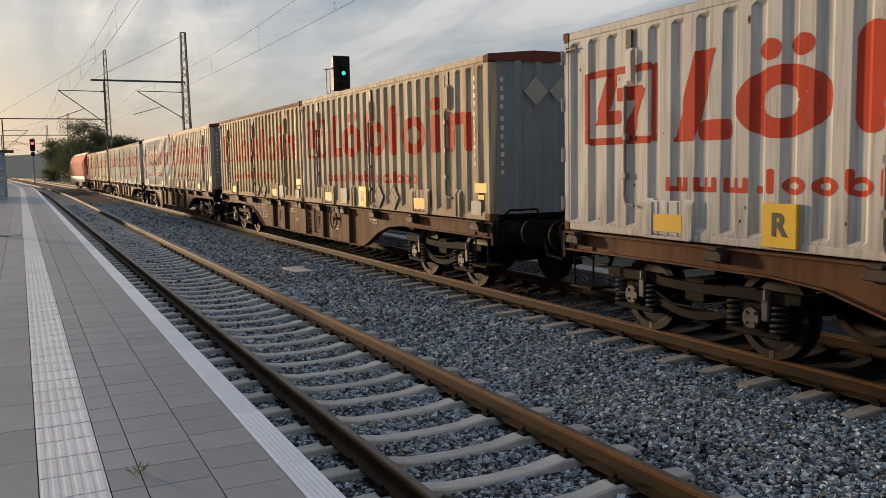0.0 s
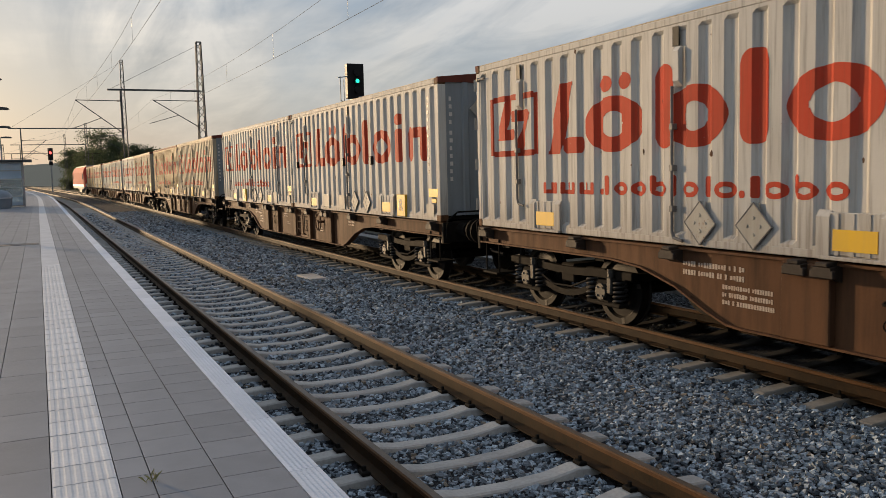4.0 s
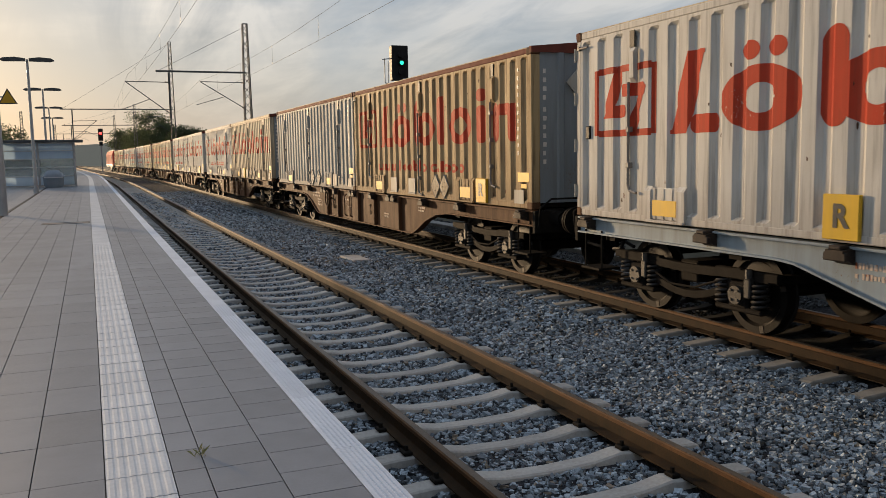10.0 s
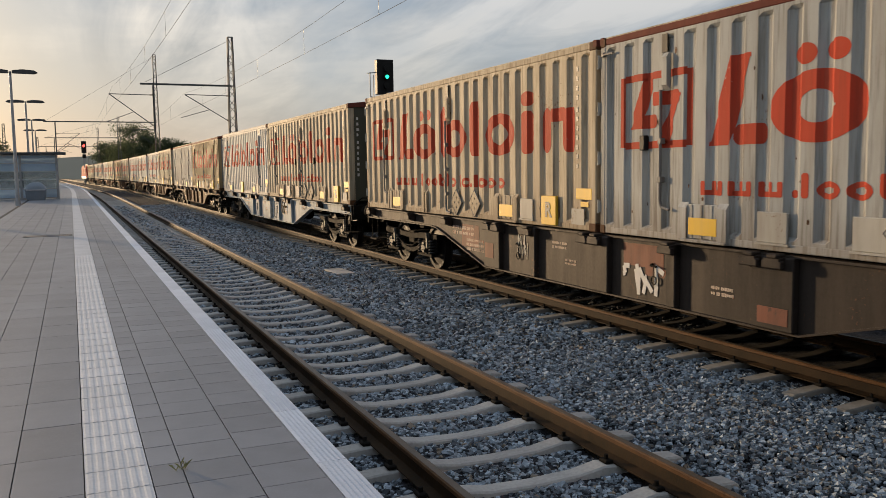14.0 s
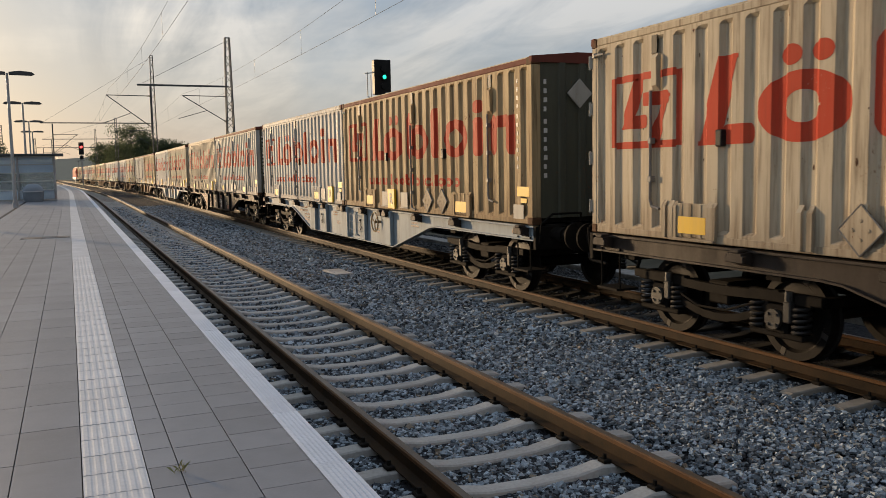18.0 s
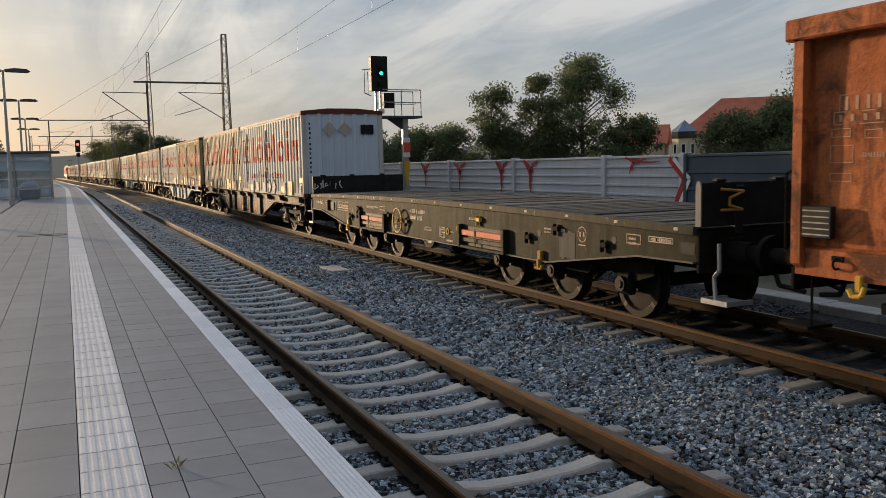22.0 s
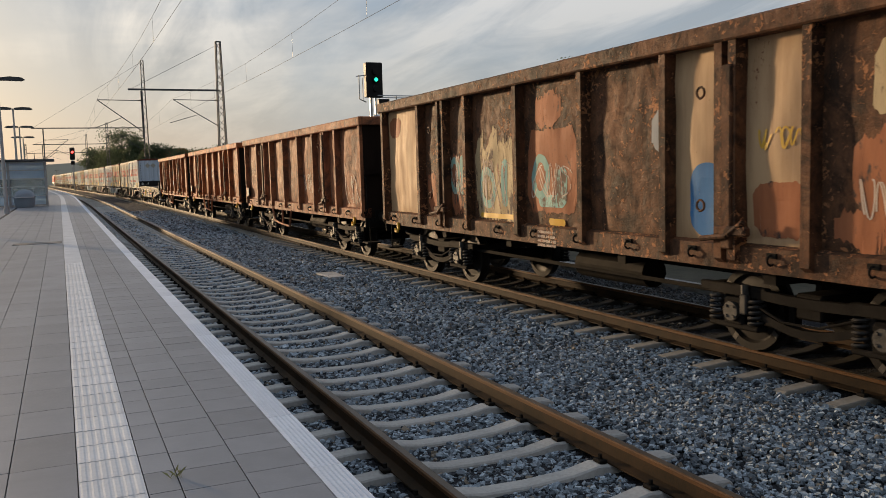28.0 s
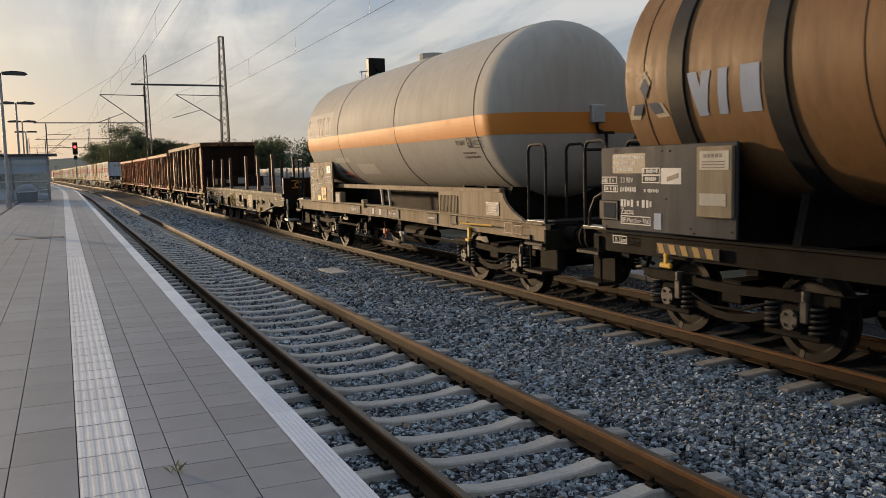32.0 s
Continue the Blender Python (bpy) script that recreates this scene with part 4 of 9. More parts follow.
# ---- container wagons ----
def container_wagon(o, mat, label, seed=0, patched=False, other=False, browned=False):
    half = 10.17
    w = thing("container_wagon", label, "freight wagon", "container wagons of the train")
    key = ("cw", mat)
    if key not in KNOWN:
        rise = [(9.5, 0.95), (5.75, 0.95), (5.5, 0.93), (3.4, 0.385)] if mat in ("frame_grey", "frame_dark") else [(9.5, 0.93), (6.1, 0.93), (5.5, 0.88), (4.9, 0.72), (4.4, 0.50), (4.1, 0.40), (3.9, 0.385)]
        sill = [(-9.5, 1.15), (9.5, 1.15)] + rise + [(-y, z) for y, z in rise[::-1]]
        low = sill[2:]
        made = []
        for side in (-1, 1):
            x0, x1 = sorted((side * 1.16, side * 1.19))
            made.append(("side_sill", Shape().prism(sill, "x", x0, x1).mesh("side_sill", M[mat]), mat, ""))
            x0, x1 = sorted((side * 1.10, side * 1.24))
            fl = Shape()
            for (ya, za), (yb, zb) in zip(low, low[1:]):
                fl.prism([(ya, za), (yb, zb), (yb, zb - 0.022), (ya, za - 0.022)], "x", x0, x1)
            fl.box(x0, -9.5, 1.128, x1, 9.5, 1.155)
            made.append(("sill_flange", fl.mesh("sill_flange", M[mat]), mat, ""))
            xa, xb = sorted((side * 1.19, side * 1.235))
            xc = sorted((side * 1.19, side * 1.275))
            for y0, y1 in ((2.80, 3.36), (1.64, 1.80), (-0.25, 0.25), (-1.60, -1.44), (-3.36, -2.80)):
                made.append(("stiffener", Shape().box(xc[0], y0, 0.39, xc[1], y1, 1.13, 0.012).mesh("stiffener", M[mat]), mat, ""))
            xa, xb = sorted((side * 1.20, side * 1.30))
            xa, xb = sorted((side * 1.20, side * 1.36))
            br = Shape().prism([(xa, 1.14), (xb, 1.12), (xb, 1.06), (xa, 0.98)] if side > 0 else [(xb, 1.14), (xa, 1.12), (xa, 1.06), (xb, 0.98)], "y", -0.10, 0.10)
            br.box(xa, -0.07, 1.12, xb, 0.07, 1.165, 0.012).box(*((xa, -0.13, 1.02, xa + 0.05, 0.13, 1.10) if side < 0 else (xb - 0.05, -0.13, 1.02, xb, 0.13, 1.10)), 0.01)
            br = br.mesh("load_bracket", M["frame_dark"])
            made += [("load_bracket", br, "frame_dark", "dark rusty load bracket", pose(0, y, 0)) for y in (-9.2, -6.75, -4.9, -3.15, -2.83, -1.5, -0.02, 0.26, 1.8, 2.83, 3.15, 4.9, 6.75, 9.2)]
        mid = Shape().box(-0.28, -9.4, 0.78, 0.28, 9.4, 1.08)
        for y in (-8.8, -6.4, -3.2, 0, 3.2, 6.4, 8.8):
            mid.box(-1.16, y - 0.1, 0.86, 1.16, y + 0.1, 1.10)
        mid.box(-0.8, 1.0, 0.42, 0.6, 1.8, 0.80).cyl((-0.5, -2.6, 0.62), (-0.5, -1.5, 0.62), 0.17, 14).tube([(0.1, -7, 0.62), (0.1, 7, 0.62)], 0.03, 6)
        made.append(("centre_sill", mid.mesh("centre_sill", M["grime"]), "grime", ""))
        for e in (-1, 1):
            y0, y1 = sorted((e * 9.5, e * 9.58))
            made.append(("headstock", Shape().box(-1.24, y0, 0.80, 1.24, y1, 1.155, 0.01).mesh("headstock", M["grime"]), "grime", ""))
            st = Shape().box(-1.26, e * 9.15 - 0.22, 0.44, -0.92, e * 9.15 + 0.22, 0.47).tube([(-1.2, e * 9.15 - 0.2, 0.46), (-1.2, e * 9.15 - 0.2, 0.98)], 0.014, 6).tube([(-1.2, e * 9.15 + 0.2, 0.46), (-1.2, e * 9.15 + 0.2, 0.98)], 0.014, 6)
            st.tube([(-1.2, e * 9.62, 0.9), (-1.2, e * 9.68, 1.2), (-1.0, e * 9.68, 1.34), (-0.5, e * 9.68, 1.34), (-0.5, e * 9.62, 1.1)], 0.016, 6)
            made.append(("shunter_step", st.mesh("shunter_step", M["grime"]), "grime", ""))
        hw = Shape().ring((-1.33, 0, 0), 0, 0.215, 0.018, 24, 6).cyl((-1.33, 0, 0), (-1.19, 0, 0), 0.03, 8)
        for k in range(3):
            a = 0.4 + k * 2.094
            hw.cyl((-1.33, 0, 0), (-1.33, 0.21 * math.cos(a), 0.21 * math.sin(a)), 0.012, 6)
        wm = "sill_tan" if mat == "frame_grey" else "frame_brown"
        made.append(("handwheel", hw.mesh("handwheel", M[wm], True), wm, "worn handwheel"))
        lad = Shape()
        for y in (-1.04, -0.54):
            lad.tube([(-1.22, y, 1.05), (-1.30, y, 1.0), (-1.30, y, 0.50), (-1.22, y, 0.46)], 0.016, 6)
        for z in (0.6, 0.8, 0.97):
            lad.tube([(-1.30, -1.04, z), (-1.30, -0.54, z)], 0.013, 6)
        made.append(("ladder", lad.mesh("ladder", M[mat]), mat, ""))
        KNOWN[key] = made
    for nm, me, m, lb, *at in KNOWN[key]:
        if mat == "frame_dark" and (nm == "handwheel" or nm == "ladder" and not browned):
            continue
        part(nm, me, m, w, lb, at=pose(0, 2.57 if other else -2.5, 0.87) if nm == "handwheel" else (pose(0, 1.43, 0) if nm == "ladder" and other else (at[0] if at else None)))
    ink = Shape()
    x = -1.191
    rng = random.Random(seed)
    for y, z, ww, ln, h in ((4.35, 0.98, 0.9, 2, 0.06), (3.85, 0.78, 0.7, 3, 0.05), (1.05, 0.95, 0.4, 2, 0.04), (0.75, 0.72, 0.3, 2, 0.03), (-2.3, 0.70, 0.35, 2, 0.04), (-4.6, 0.95, 0.4, 2, 0.04), (-8.9, 1.04, 0.3, 1, 0.06)):
        t = writing(y, z, ww, ln, h, x, rng.random())
        ink.add(t.v, t.f)
    tagged(part("stencilled_writing", ink, "chalk_worn", w, "faded white stencilled markings"), kind="stuff")
    if browned:
        for k, (y0, y1, z0, z1, x) in enumerate(((3.45, 4.2, 0.62, 1.06, -1.194), (0.35, 1.55, 0.46, 1.04, -1.194), (-0.24, 0.0, 0.44, 0.66, -1.279), (-2.7, -1.75, 0.50, 0.86, -1.194), (-5.6, -4.9, 0.86, 1.04, -1.194))):
            g = random.Random(k + 40)
            ys = np.linspace(y0, y1, 12)
            part("primer_patch", Shape().prism([(y, z1 + g.uniform(-0.05, 0.03)) for y in ys] + [(y, z0 + g.uniform(-0.03, 0.05)) for y in ys[::-1]], "x", x, x + 0.004), "orange_worn" if k > 1 else "primer_worn", w, "rusty orange-brown worn patch")
        part("red_plate", Shape().box(-1.284, -0.22, 0.46, -1.280, -0.02, 0.62), "safety_red", w, "small red plate")
    if patched:
        for y0, y1, z0, z1, x in ((-1.30, -0.50, 0.80, 1.08, -1.194), (-1.34, -0.95, 0.70, 0.80, -1.194), (3.70, 4.40, 0.66, 1.05, -1.194), (-3.30, -2.90, 0.45, 0.62, -1.279), (3.0, 3.3, 0.55, 0.8, -1.279)):
            part("primer_patch", Shape().box(x, y0, z0, x + 0.004, y1, z1), "primer_worn", w, "rusty reddish touched-up panel")
        part("graffiti", scrawl(-0.98, 0.62, 0.95, 0.42, 4 + seed, x=-1.196, r=0.032, strokes=6), "chalk", w, "thick white sprayed scrawl")
        part("graffiti", scrawl(2.15, 0.80, 0.35, 0.45, 9 + seed, x=-1.196, r=0.010, strokes=6), "plate", w, "thin pale sprayed scrawl")
    for y, k in ((2.25, 0), (-1.15, 1)):
        part("pull_handle", Shape().tube([(-1.20, y + 0.05, 0.86), (-1.23, y + 0.05, 0.84), (-1.23, y - 0.06, 0.83)], 0.014, 6).ring((-1.22, y, 0.66), 0, 0.05, 0.008, 14, 5).cyl((-1.215, y, 0.71), (-1.215, y + 0.01, 0.84), 0.007, 5), "grime", w, "small dark pull handle")
    part("warning_plate", Shape().prism([(-1.52, 0.68), (-1.30, 0.68), (-1.41, 0.87)], "x", -1.195, -1.190), "safety_yellow" if mat == "frame_grey" else mat, w, "small yellow triangle plate" if mat == "frame_grey" else "")
    running_gear(w, (-7.37, 7.37), BOGIE2, (-0.93, 0.93))
    buffers(w, half)
    MOVES.append((w, o, 0.0))
    return w


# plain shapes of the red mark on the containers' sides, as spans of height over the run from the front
def slab(u0, u1, z0, z1, r=0.1, lean=0.0):
    def spans(u):
        out = []
        # a bar, possibly leaning: found by sampling its outline
        zs = [z for z in np.linspace(z0, z1, 41) if u0 + lean * (z - z0) <= u <= u1 + lean * (z - z0)]
        if zs:
            a, b = min(zs), max(zs)
            if lean == 0:
                d = min(u - u0, u1 - u)
                cut = r - math.sqrt(max(0, r * r - (r - d) ** 2)) if d < r else 0
                a, b = a + cut, b - cut
            if b > a + 0.004:
                out.append((a, b))
        return out
    return u0 + min(0, lean) * (z1 - z0), u1 + max(0, lean) * (z1 - z0), spans


def hoop(uc, zc, ru, rz, tu, tz):
    def spans(u):
        d = (u - uc) / ru
        if abs(d) >= 1:
            return []
        big = rz * math.sqrt(1 - d * d)
        e = (u - uc) / max(ru - tu, 0.001)
        if abs(e) >= 1:
            return [(zc - big, zc + big)]
        small = (rz - tz) * math.sqrt(1 - e * e)
        return [(zc - big, zc - small), (zc + small, zc + big)]
    return uc - ru, uc + ru, spans


def square(u0, u1, z0, z1, w):
    def spans(u):
        if u < u0 + w or u > u1 - w:
            return [(z0 + 0.02, z1 - 0.02)]
        return [(z0, z0 + w), (z1 - w, z1)]
    return u0, u1, spans


def disc(uc, zc, ru, rz):
    def spans(u):
        d = (u - uc) / ru
        q = rz * math.sqrt(max(0.0, 1 - d * d))
        return [(zc - q, zc + q)] if q > 0.004 else []
    return uc - ru, uc + ru, spans


def wedge(u0, u1, v0, v1, z0, z1):
    """A leaning block, u0 to u1 wide below and v0 to v1 above."""
    def spans(u):
        zs = [z for z in np.linspace(z0, z1, 61) if u0 + (v0 - u0) * (z - z0) / (z1 - z0) <= u <= u1 + (v1 - u1) * (z - z0) / (z1 - z0)]
        return [(min(zs), max(zs))] if len(zs) > 1 else []
    return u0, max(u1, v1), spans


Z = 1.08
MARK = [square(0.44, 1.74, Z, Z + 0.90, 0.085), wedge(0.60, 0.84, 0.90, 1.08, Z + 0.24, Z + 0.84), slab(0.80, 1.16, Z + 0.24, Z + 0.40, 0.05), wedge(1.16, 1.34, 1.42, 1.58, Z + 0.06, Z + 0.62), slab(1.06, 1.56, Z + 0.50, Z + 0.66, 0.05),
        wedge(2.03, 2.36, 2.36, 2.66, Z, Z + 0.93), slab(2.40, 2.86, Z, Z + 0.21, 0.07),
        hoop(3.49, Z + 0.33, 0.565, 0.34, 0.36, 0.185), disc(3.35, Z + 0.825, 0.145, 0.10), disc(3.72, Z + 0.825, 0.145, 0.10),
        slab(4.27, 4.60, Z, Z + 0.93, 0.14), hoop(4.92, Z + 0.33, 0.48, 0.335, 0.31, 0.175), slab(5.58, 5.95, Z, Z + 0.93, 0.15),
        hoop(6.67, Z + 0.33, 0.53, 0.34, 0.29, 0.165), slab(7.40, 7.75, Z, Z + 0.65, 0.14), disc(7.585, Z + 0.83, 0.185, 0.11),
        slab(8.02, 8.31, Z, Z + 0.65, 0.13), slab(8.63, 8.94, Z, Z + 0.62, 0.13), slab(8.28, 8.70, Z + 0.44, Z + 0.63, 0.06)]
LINE = []
p = 1.93
for k, h in enumerate((0.16, 0.16, 0.16, 0.06, 0.24, 0.16, 0.16, 0.24, 0.24, 0.16, 0.22, 0.16, 0.06, 0.22, 0.16, 0.24, 0.16)):
    if k < 3:
        LINE += [slab(p, p + 0.07, 0.545, 0.70, 0.02), slab(p + 0.135, p + 0.205, 0.545, 0.70, 0.02), slab(p + 0.27, p + 0.34, 0.545, 0.70, 0.02), slab(p + 0.05, p + 0.30, 0.545, 0.60, 0.02)]
        p += 0.42
    elif h == 0.06:
        LINE.append(slab(p, p + 0.08, 0.545, 0.62, 0.03))
        p += 0.15
    elif k in (4, 8, 10, 13):
        LINE.append(slab(p, p + 0.09, 0.545, 0.545 + h, 0.03))
        p += 0.17
    else:
        LINE += [hoop(p + 0.14, 0.625, 0.14, 0.085, 0.075, 0.05)] + ([slab(p, p + 0.08, 0.60, 0.78, 0.03)] if h == 0.24 else [])
        p += 0.345
CL, PITCH, DEEP, SLOPE = 9.45, 0.3735, 0.042, 0.055


def side_x(u):
    """Depth of the ribbed side at u."""
    t = (u - 0.13) % PITCH
    k = int((u - 0.13) // PITCH)
    if u < 0.13 or k > 24:
        return 0.0
    return DEEP * min(1.0, t / SLOPE, max(0.0, (0.20 - t) / SLOPE)) if t < 0.20 else 0.0


def side_cuts():
    cuts = [0.0]
    for k in range(25):
        a = 0.13 + k * PITCH
        cuts += [a, a + SLOPE, a + 0.20 - SLOPE, a + 0.20]
    return [c for c in cuts if c < CL] + [CL]


def ribbed_side():
    s, cuts, zs = Shape(), side_cuts(), [0.09, 0.12, 0.16, 2.34, 2.38, 2.415]
    for u in cuts:
        for i, z in enumerate(zs):
            s.v.append((-1.246 + (side_x(u) if i in (2, 3) else 0.0), CL / 2 - u, z))
    k = len(zs)
    s.f += [(a * k + i, a * k + i + 1, (a + 1) * k + i + 1, (a + 1) * k + i) for a in range(len(cuts) - 1) for i in range(k - 1)]
    return s


def mark_shape(shapes):
    s = Shape()
    for u0, u1, spans in shapes:
        us = sorted(set([round(v, 4) for v in np.linspace(u0 + 0.001, u1 - 0.001, max(8, int((u1 - u0) / 0.016)))] + [c for c in side_cuts() if u0 < c < u1]))
        for a, b in zip(us, us[1:]):
            A, B = spans(a), spans(b)
            if len(A) != len(B):
                A, B = (A, A) if len(A) > len(B) else (B, B)
            for (a0, a1), (b0, b1) in zip(A, B):
                xa, xb = -1.249 + side_x(a), -1.249 + side_x(b)
                s.add([(xa, CL / 2 - a, a0), (xb, CL / 2 - b, b0), (xb, CL / 2 - b, b1), (xa, CL / 2 - a, a1)], [(0, 3, 2, 1)])
    return s


SIDE, LINED = ribbed_side(), mark_shape(LINE)


def rhomb(s, y, z, r, x, thick=0.02):
    s.prism([(y - r, z), (y, z - r), (y + r, z), (y, z + r)], "x", x - thick, x)


def container(o, mat, end_mat, mark="red", line=True, r_at=None, diamonds=(), hatches=(), pockets=(1.75, 6.7), seed=0, label="", top="cream", fresh=False):
    ob = thing("freight_container", label, "container", "containers on the train")
    L2 = CL / 2

    def get(nm, build, m, smooth=False):
        key = (nm, m)
        if key not in KNOWN:
            KNOWN[key] = build().mesh(nm, M[m], smooth)
        return KNOWN[key]
    part("side_panel", get("side_panel", lambda: SIDE, mat), mat, ob)
    part("far_side_panel", get("far_side_panel", lambda: Shape().box(1.20, -L2, 0.09, 1.246, L2, 2.415), mat), mat, ob)
    for e in (-1, 1):
        for x in (-1, 1):
            xa, xb = sorted((x * 1.252, x * 1.10))
            ya, yb = sorted((e * (L2 + 0.004), e * (L2 - 0.10)))
            part("corner_post", get("corner_post%d%d" % (e, x), lambda: Shape().box(xa, ya, 0.11, xb, yb, 2.40, 0.012), mat), mat, ob)
            for z in (0.0, 2.395):
                c = Shape().box(xa - 0.004, ya - 0.004, z, xb + 0.004, yb + 0.06 if e < 0 else yb + 0.004, z + 0.115, 0.012)
                part("corner_casting", get("corner_casting%d%d%d" % (e, x, z), lambda: c, "frame_brown"), "frame_brown", ob)
    for x in (-1, 1):
        xa, xb = sorted((x * 1.250, x * 1.13))
        part("bottom_rail", get("bottom_rail%d" % x, lambda: Shape().box(xa, -L2 + 0.11, 0.012, xb, L2 - 0.11, 0.094, 0.008), mat), mat, ob)
        rm = "roof_red" if mat in ("greyed", "yellowed") else mat
        part("top_rail", get("top_rail%d" % x, lambda: Shape().box(xa, -L2 + 0.11, 2.415, xb, L2 - 0.11, 2.50, 0.01), rm), rm, ob)
    part("floor", get("floor", lambda: Shape().box(-1.12, -L2 + 0.05, 0.03, 1.12, L2 - 0.05, 0.14), "grime"), "grime", ob)
    part("roof", get("roof", lambda: Shape().prism([(-1.24, 2.49), (1.24, 2.49), (1.24, 2.515), (0.45, 2.57), (-0.45, 2.57), (-1.24, 2.515)], "y", -L2, L2), top), top, ob)
    for e in (-1, 1):
        ya, yb = sorted((e * (L2 + 0.012), e * (L2 - 0.06)))
        part("roof_edge", get("roof_edge%d" % e, lambda: Shape().prism([(-1.256, 2.43), (1.256, 2.43), (1.256, 2.52), (0.45, 2.595), (-0.45, 2.595), (-1.256, 2.52)], "y", ya, yb), "roof_red"), "roof_red", ob, "dull red roof edging")
        y0, y1 = sorted((e * (L2 - 0.05), e * (L2 - 0.02)))
        sheet = []
        for x in (-0.72, -0.36, 0.0, 0.36, 0.72):
            sheet += [(x - 0.07, 0.02), (x - 0.045, -0.012), (x + 0.045, -0.012), (x + 0.07, 0.02)]
        sheet = [(x, e * (L2 - d)) for x, d in [(-1.11, 0.02)] + sheet + [(1.11, 0.02), (1.11, 0.05), (-1.11, 0.05)]]
        w = Shape().prism(sheet, "z", 0.10, 2.44)
        part("end_wall", get("end_wall%d" % e, lambda: w, end_mat), end_mat, ob, "ribbed end wall")
    y = -L2 - 0.004
    d = Shape()
    for x in (-0.42, 0.05):
        d.prism([(x - 0.22, 1.98), (x, 1.76), (x + 0.22, 1.98), (x, 2.20)], "y", y - 0.02, y)
    part("placard_holder", get("end_placards", lambda: d, "plate"), "plate", ob, "diamond-shaped metal placard holders")
    code = Shape()
    for k in range(11):
        z, wd = 2.10 - k * 0.135 - (0.05 if k > 3 else 0.0), 0.072
        code.box(-1.035, y + 0.019, z + 0.012, -1.035 + wd * (0.62 + 0.1 * (k % 3)), y + 0.026, z + 0.082)
    tagged(part("code_column", get("end_code", lambda: code, "chalk" if end_mat != "end_white" else "lettering"), "chalk", ob, "column of small code marks"), kind="stuff")
    code = Shape()
    for k in range(11):
        z, wd = 2.15 - k * 0.128 - (0.03 if k > 3 else 0.0), 0.068
        y0 = -L2 + 0.43
        code.box(-1.2500, y0, z + 0.012, -1.2470, y0 + wd * (0.62 + 0.1 * (k % 3)), z + 0.078)
    tagged(part("code_column", get("side_code", lambda: code, "lettering"), "lettering", ob, "column of small code marks"), kind="stuff")
    win = Shape().box(0.55, y - 0.012, 1.83, 0.95, y, 2.12, 0.02)
    part("hatch", get("end_hatch", lambda: win, "black"), "black", ob, "small black hatch")
    if mark:
        for i, one in enumerate(MARK):
            part("painted_shape", get("painted_shape%d" % i, lambda: mark_shape([one]), mark), mark, ob, "large red painted shape")
    if line:
        tagged(part("painted_line", get("painted_line", lambda: LINED, mark or "red"), mark or "red", ob, "row of small red painted bars"), kind="stuff")

    def pipe(u, zb):
        s = Shape().tube([(-1.285, L2 - u, 1.75), (-1.285, L2 - u, zb + 0.1), (-1.285, L2 - u - 0.03, zb + 0.03), (-1.275, L2 - u - 0.16, zb)], 0.019, 8)
        for z in np.arange(zb + 0.35, 1.6, 0.45):
            s.box(-1.305, L2 - u - 0.03, z - 0.035, -1.235, L2 - u + 0.03, z + 0.035, 0.006)
        return s
    for u, zb in ((1.27, 0.36), (4.62, 0.06), (8.05, 0.32)):
        if r_at and abs(u - r_at) < 0.35:
            continue
        rm = "rod_grey"
        rod = part("lock_rod", get("lock_rod%g" % u, lambda: pipe(u, zb), rm, True), rm, ob, "vertical metal lock rod")
        bx = Shape().prism([(-1.238, 1.74), (-1.30, 1.80), (-1.305, 2.12), (-1.265, 2.17), (-1.238, 2.17)], "y", L2 - u - 0.12, L2 - u - 0.03)
        bm = mat
        part("lock_box", get("lock_box%g" % u, lambda: bx, bm), bm, rod, "small pressed metal lock box")
        sl = Shape().box(-1.252, L2 - u - 0.07, 2.18, -1.236, L2 - u + 0.03, 2.39)
        part("lock_slot", get("lock_slot%g" % u, lambda: sl, "black"), "black", rod, "dark slot above the lock")
    taken = list(diamonds) + ([r_at] if r_at else []) + [pk + 0.27 for pk in pockets]

    def fin(u):
        s = Shape()
        for d in (-0.075, 0.055):
            s.prism([(-1.246, 0.035), (-1.292, 0.035), (-1.292, 0.40), (-1.246, 0.47)], "y", L2 - u + d - 0.03, L2 - u + d + 0.03)
        return s.box(-1.262, L2 - u - 0.07, 0.035, -1.244, L2 - u + 0.05, 0.42)
    for u in (1.58, 3.58, 6.10, 8.42) if mat == "cream" else ():
        if all(abs(u - q) > 0.32 for q in taken):
            part("lifting_fin", get("fin%g" % u, lambda: fin(u), mat), mat, ob)
    for z in (0.35, 0.98, 1.62, 2.22):
        hg = Shape().box(-1.262, L2 + 0.002, z - 0.075, -1.215, L2 + 0.05, z + 0.075, 0.008).cyl((-1.262, L2 + 0.03, z - 0.09), (-1.262, L2 + 0.03, z + 0.09), 0.016, 8)
        part("door_hinge", get("door_hinge%g" % z, lambda: hg, "plate"), "plate", ob, "pale steel door hinge")
    hb = Shape().tube([(-1.27, L2 - 0.06, 2.30), (-1.275, L2 - 0.30, 2.30)], 0.016, 6).box(-1.285, L2 - 0.10, 2.27, -1.24, L2 - 0.05, 2.33, 0.006)
    part("door_bar", get("door_bar", lambda: hb, "rod_grey"), "rod_grey", ob)
    dents = Shape()
    rng = random.Random(seed + 300)
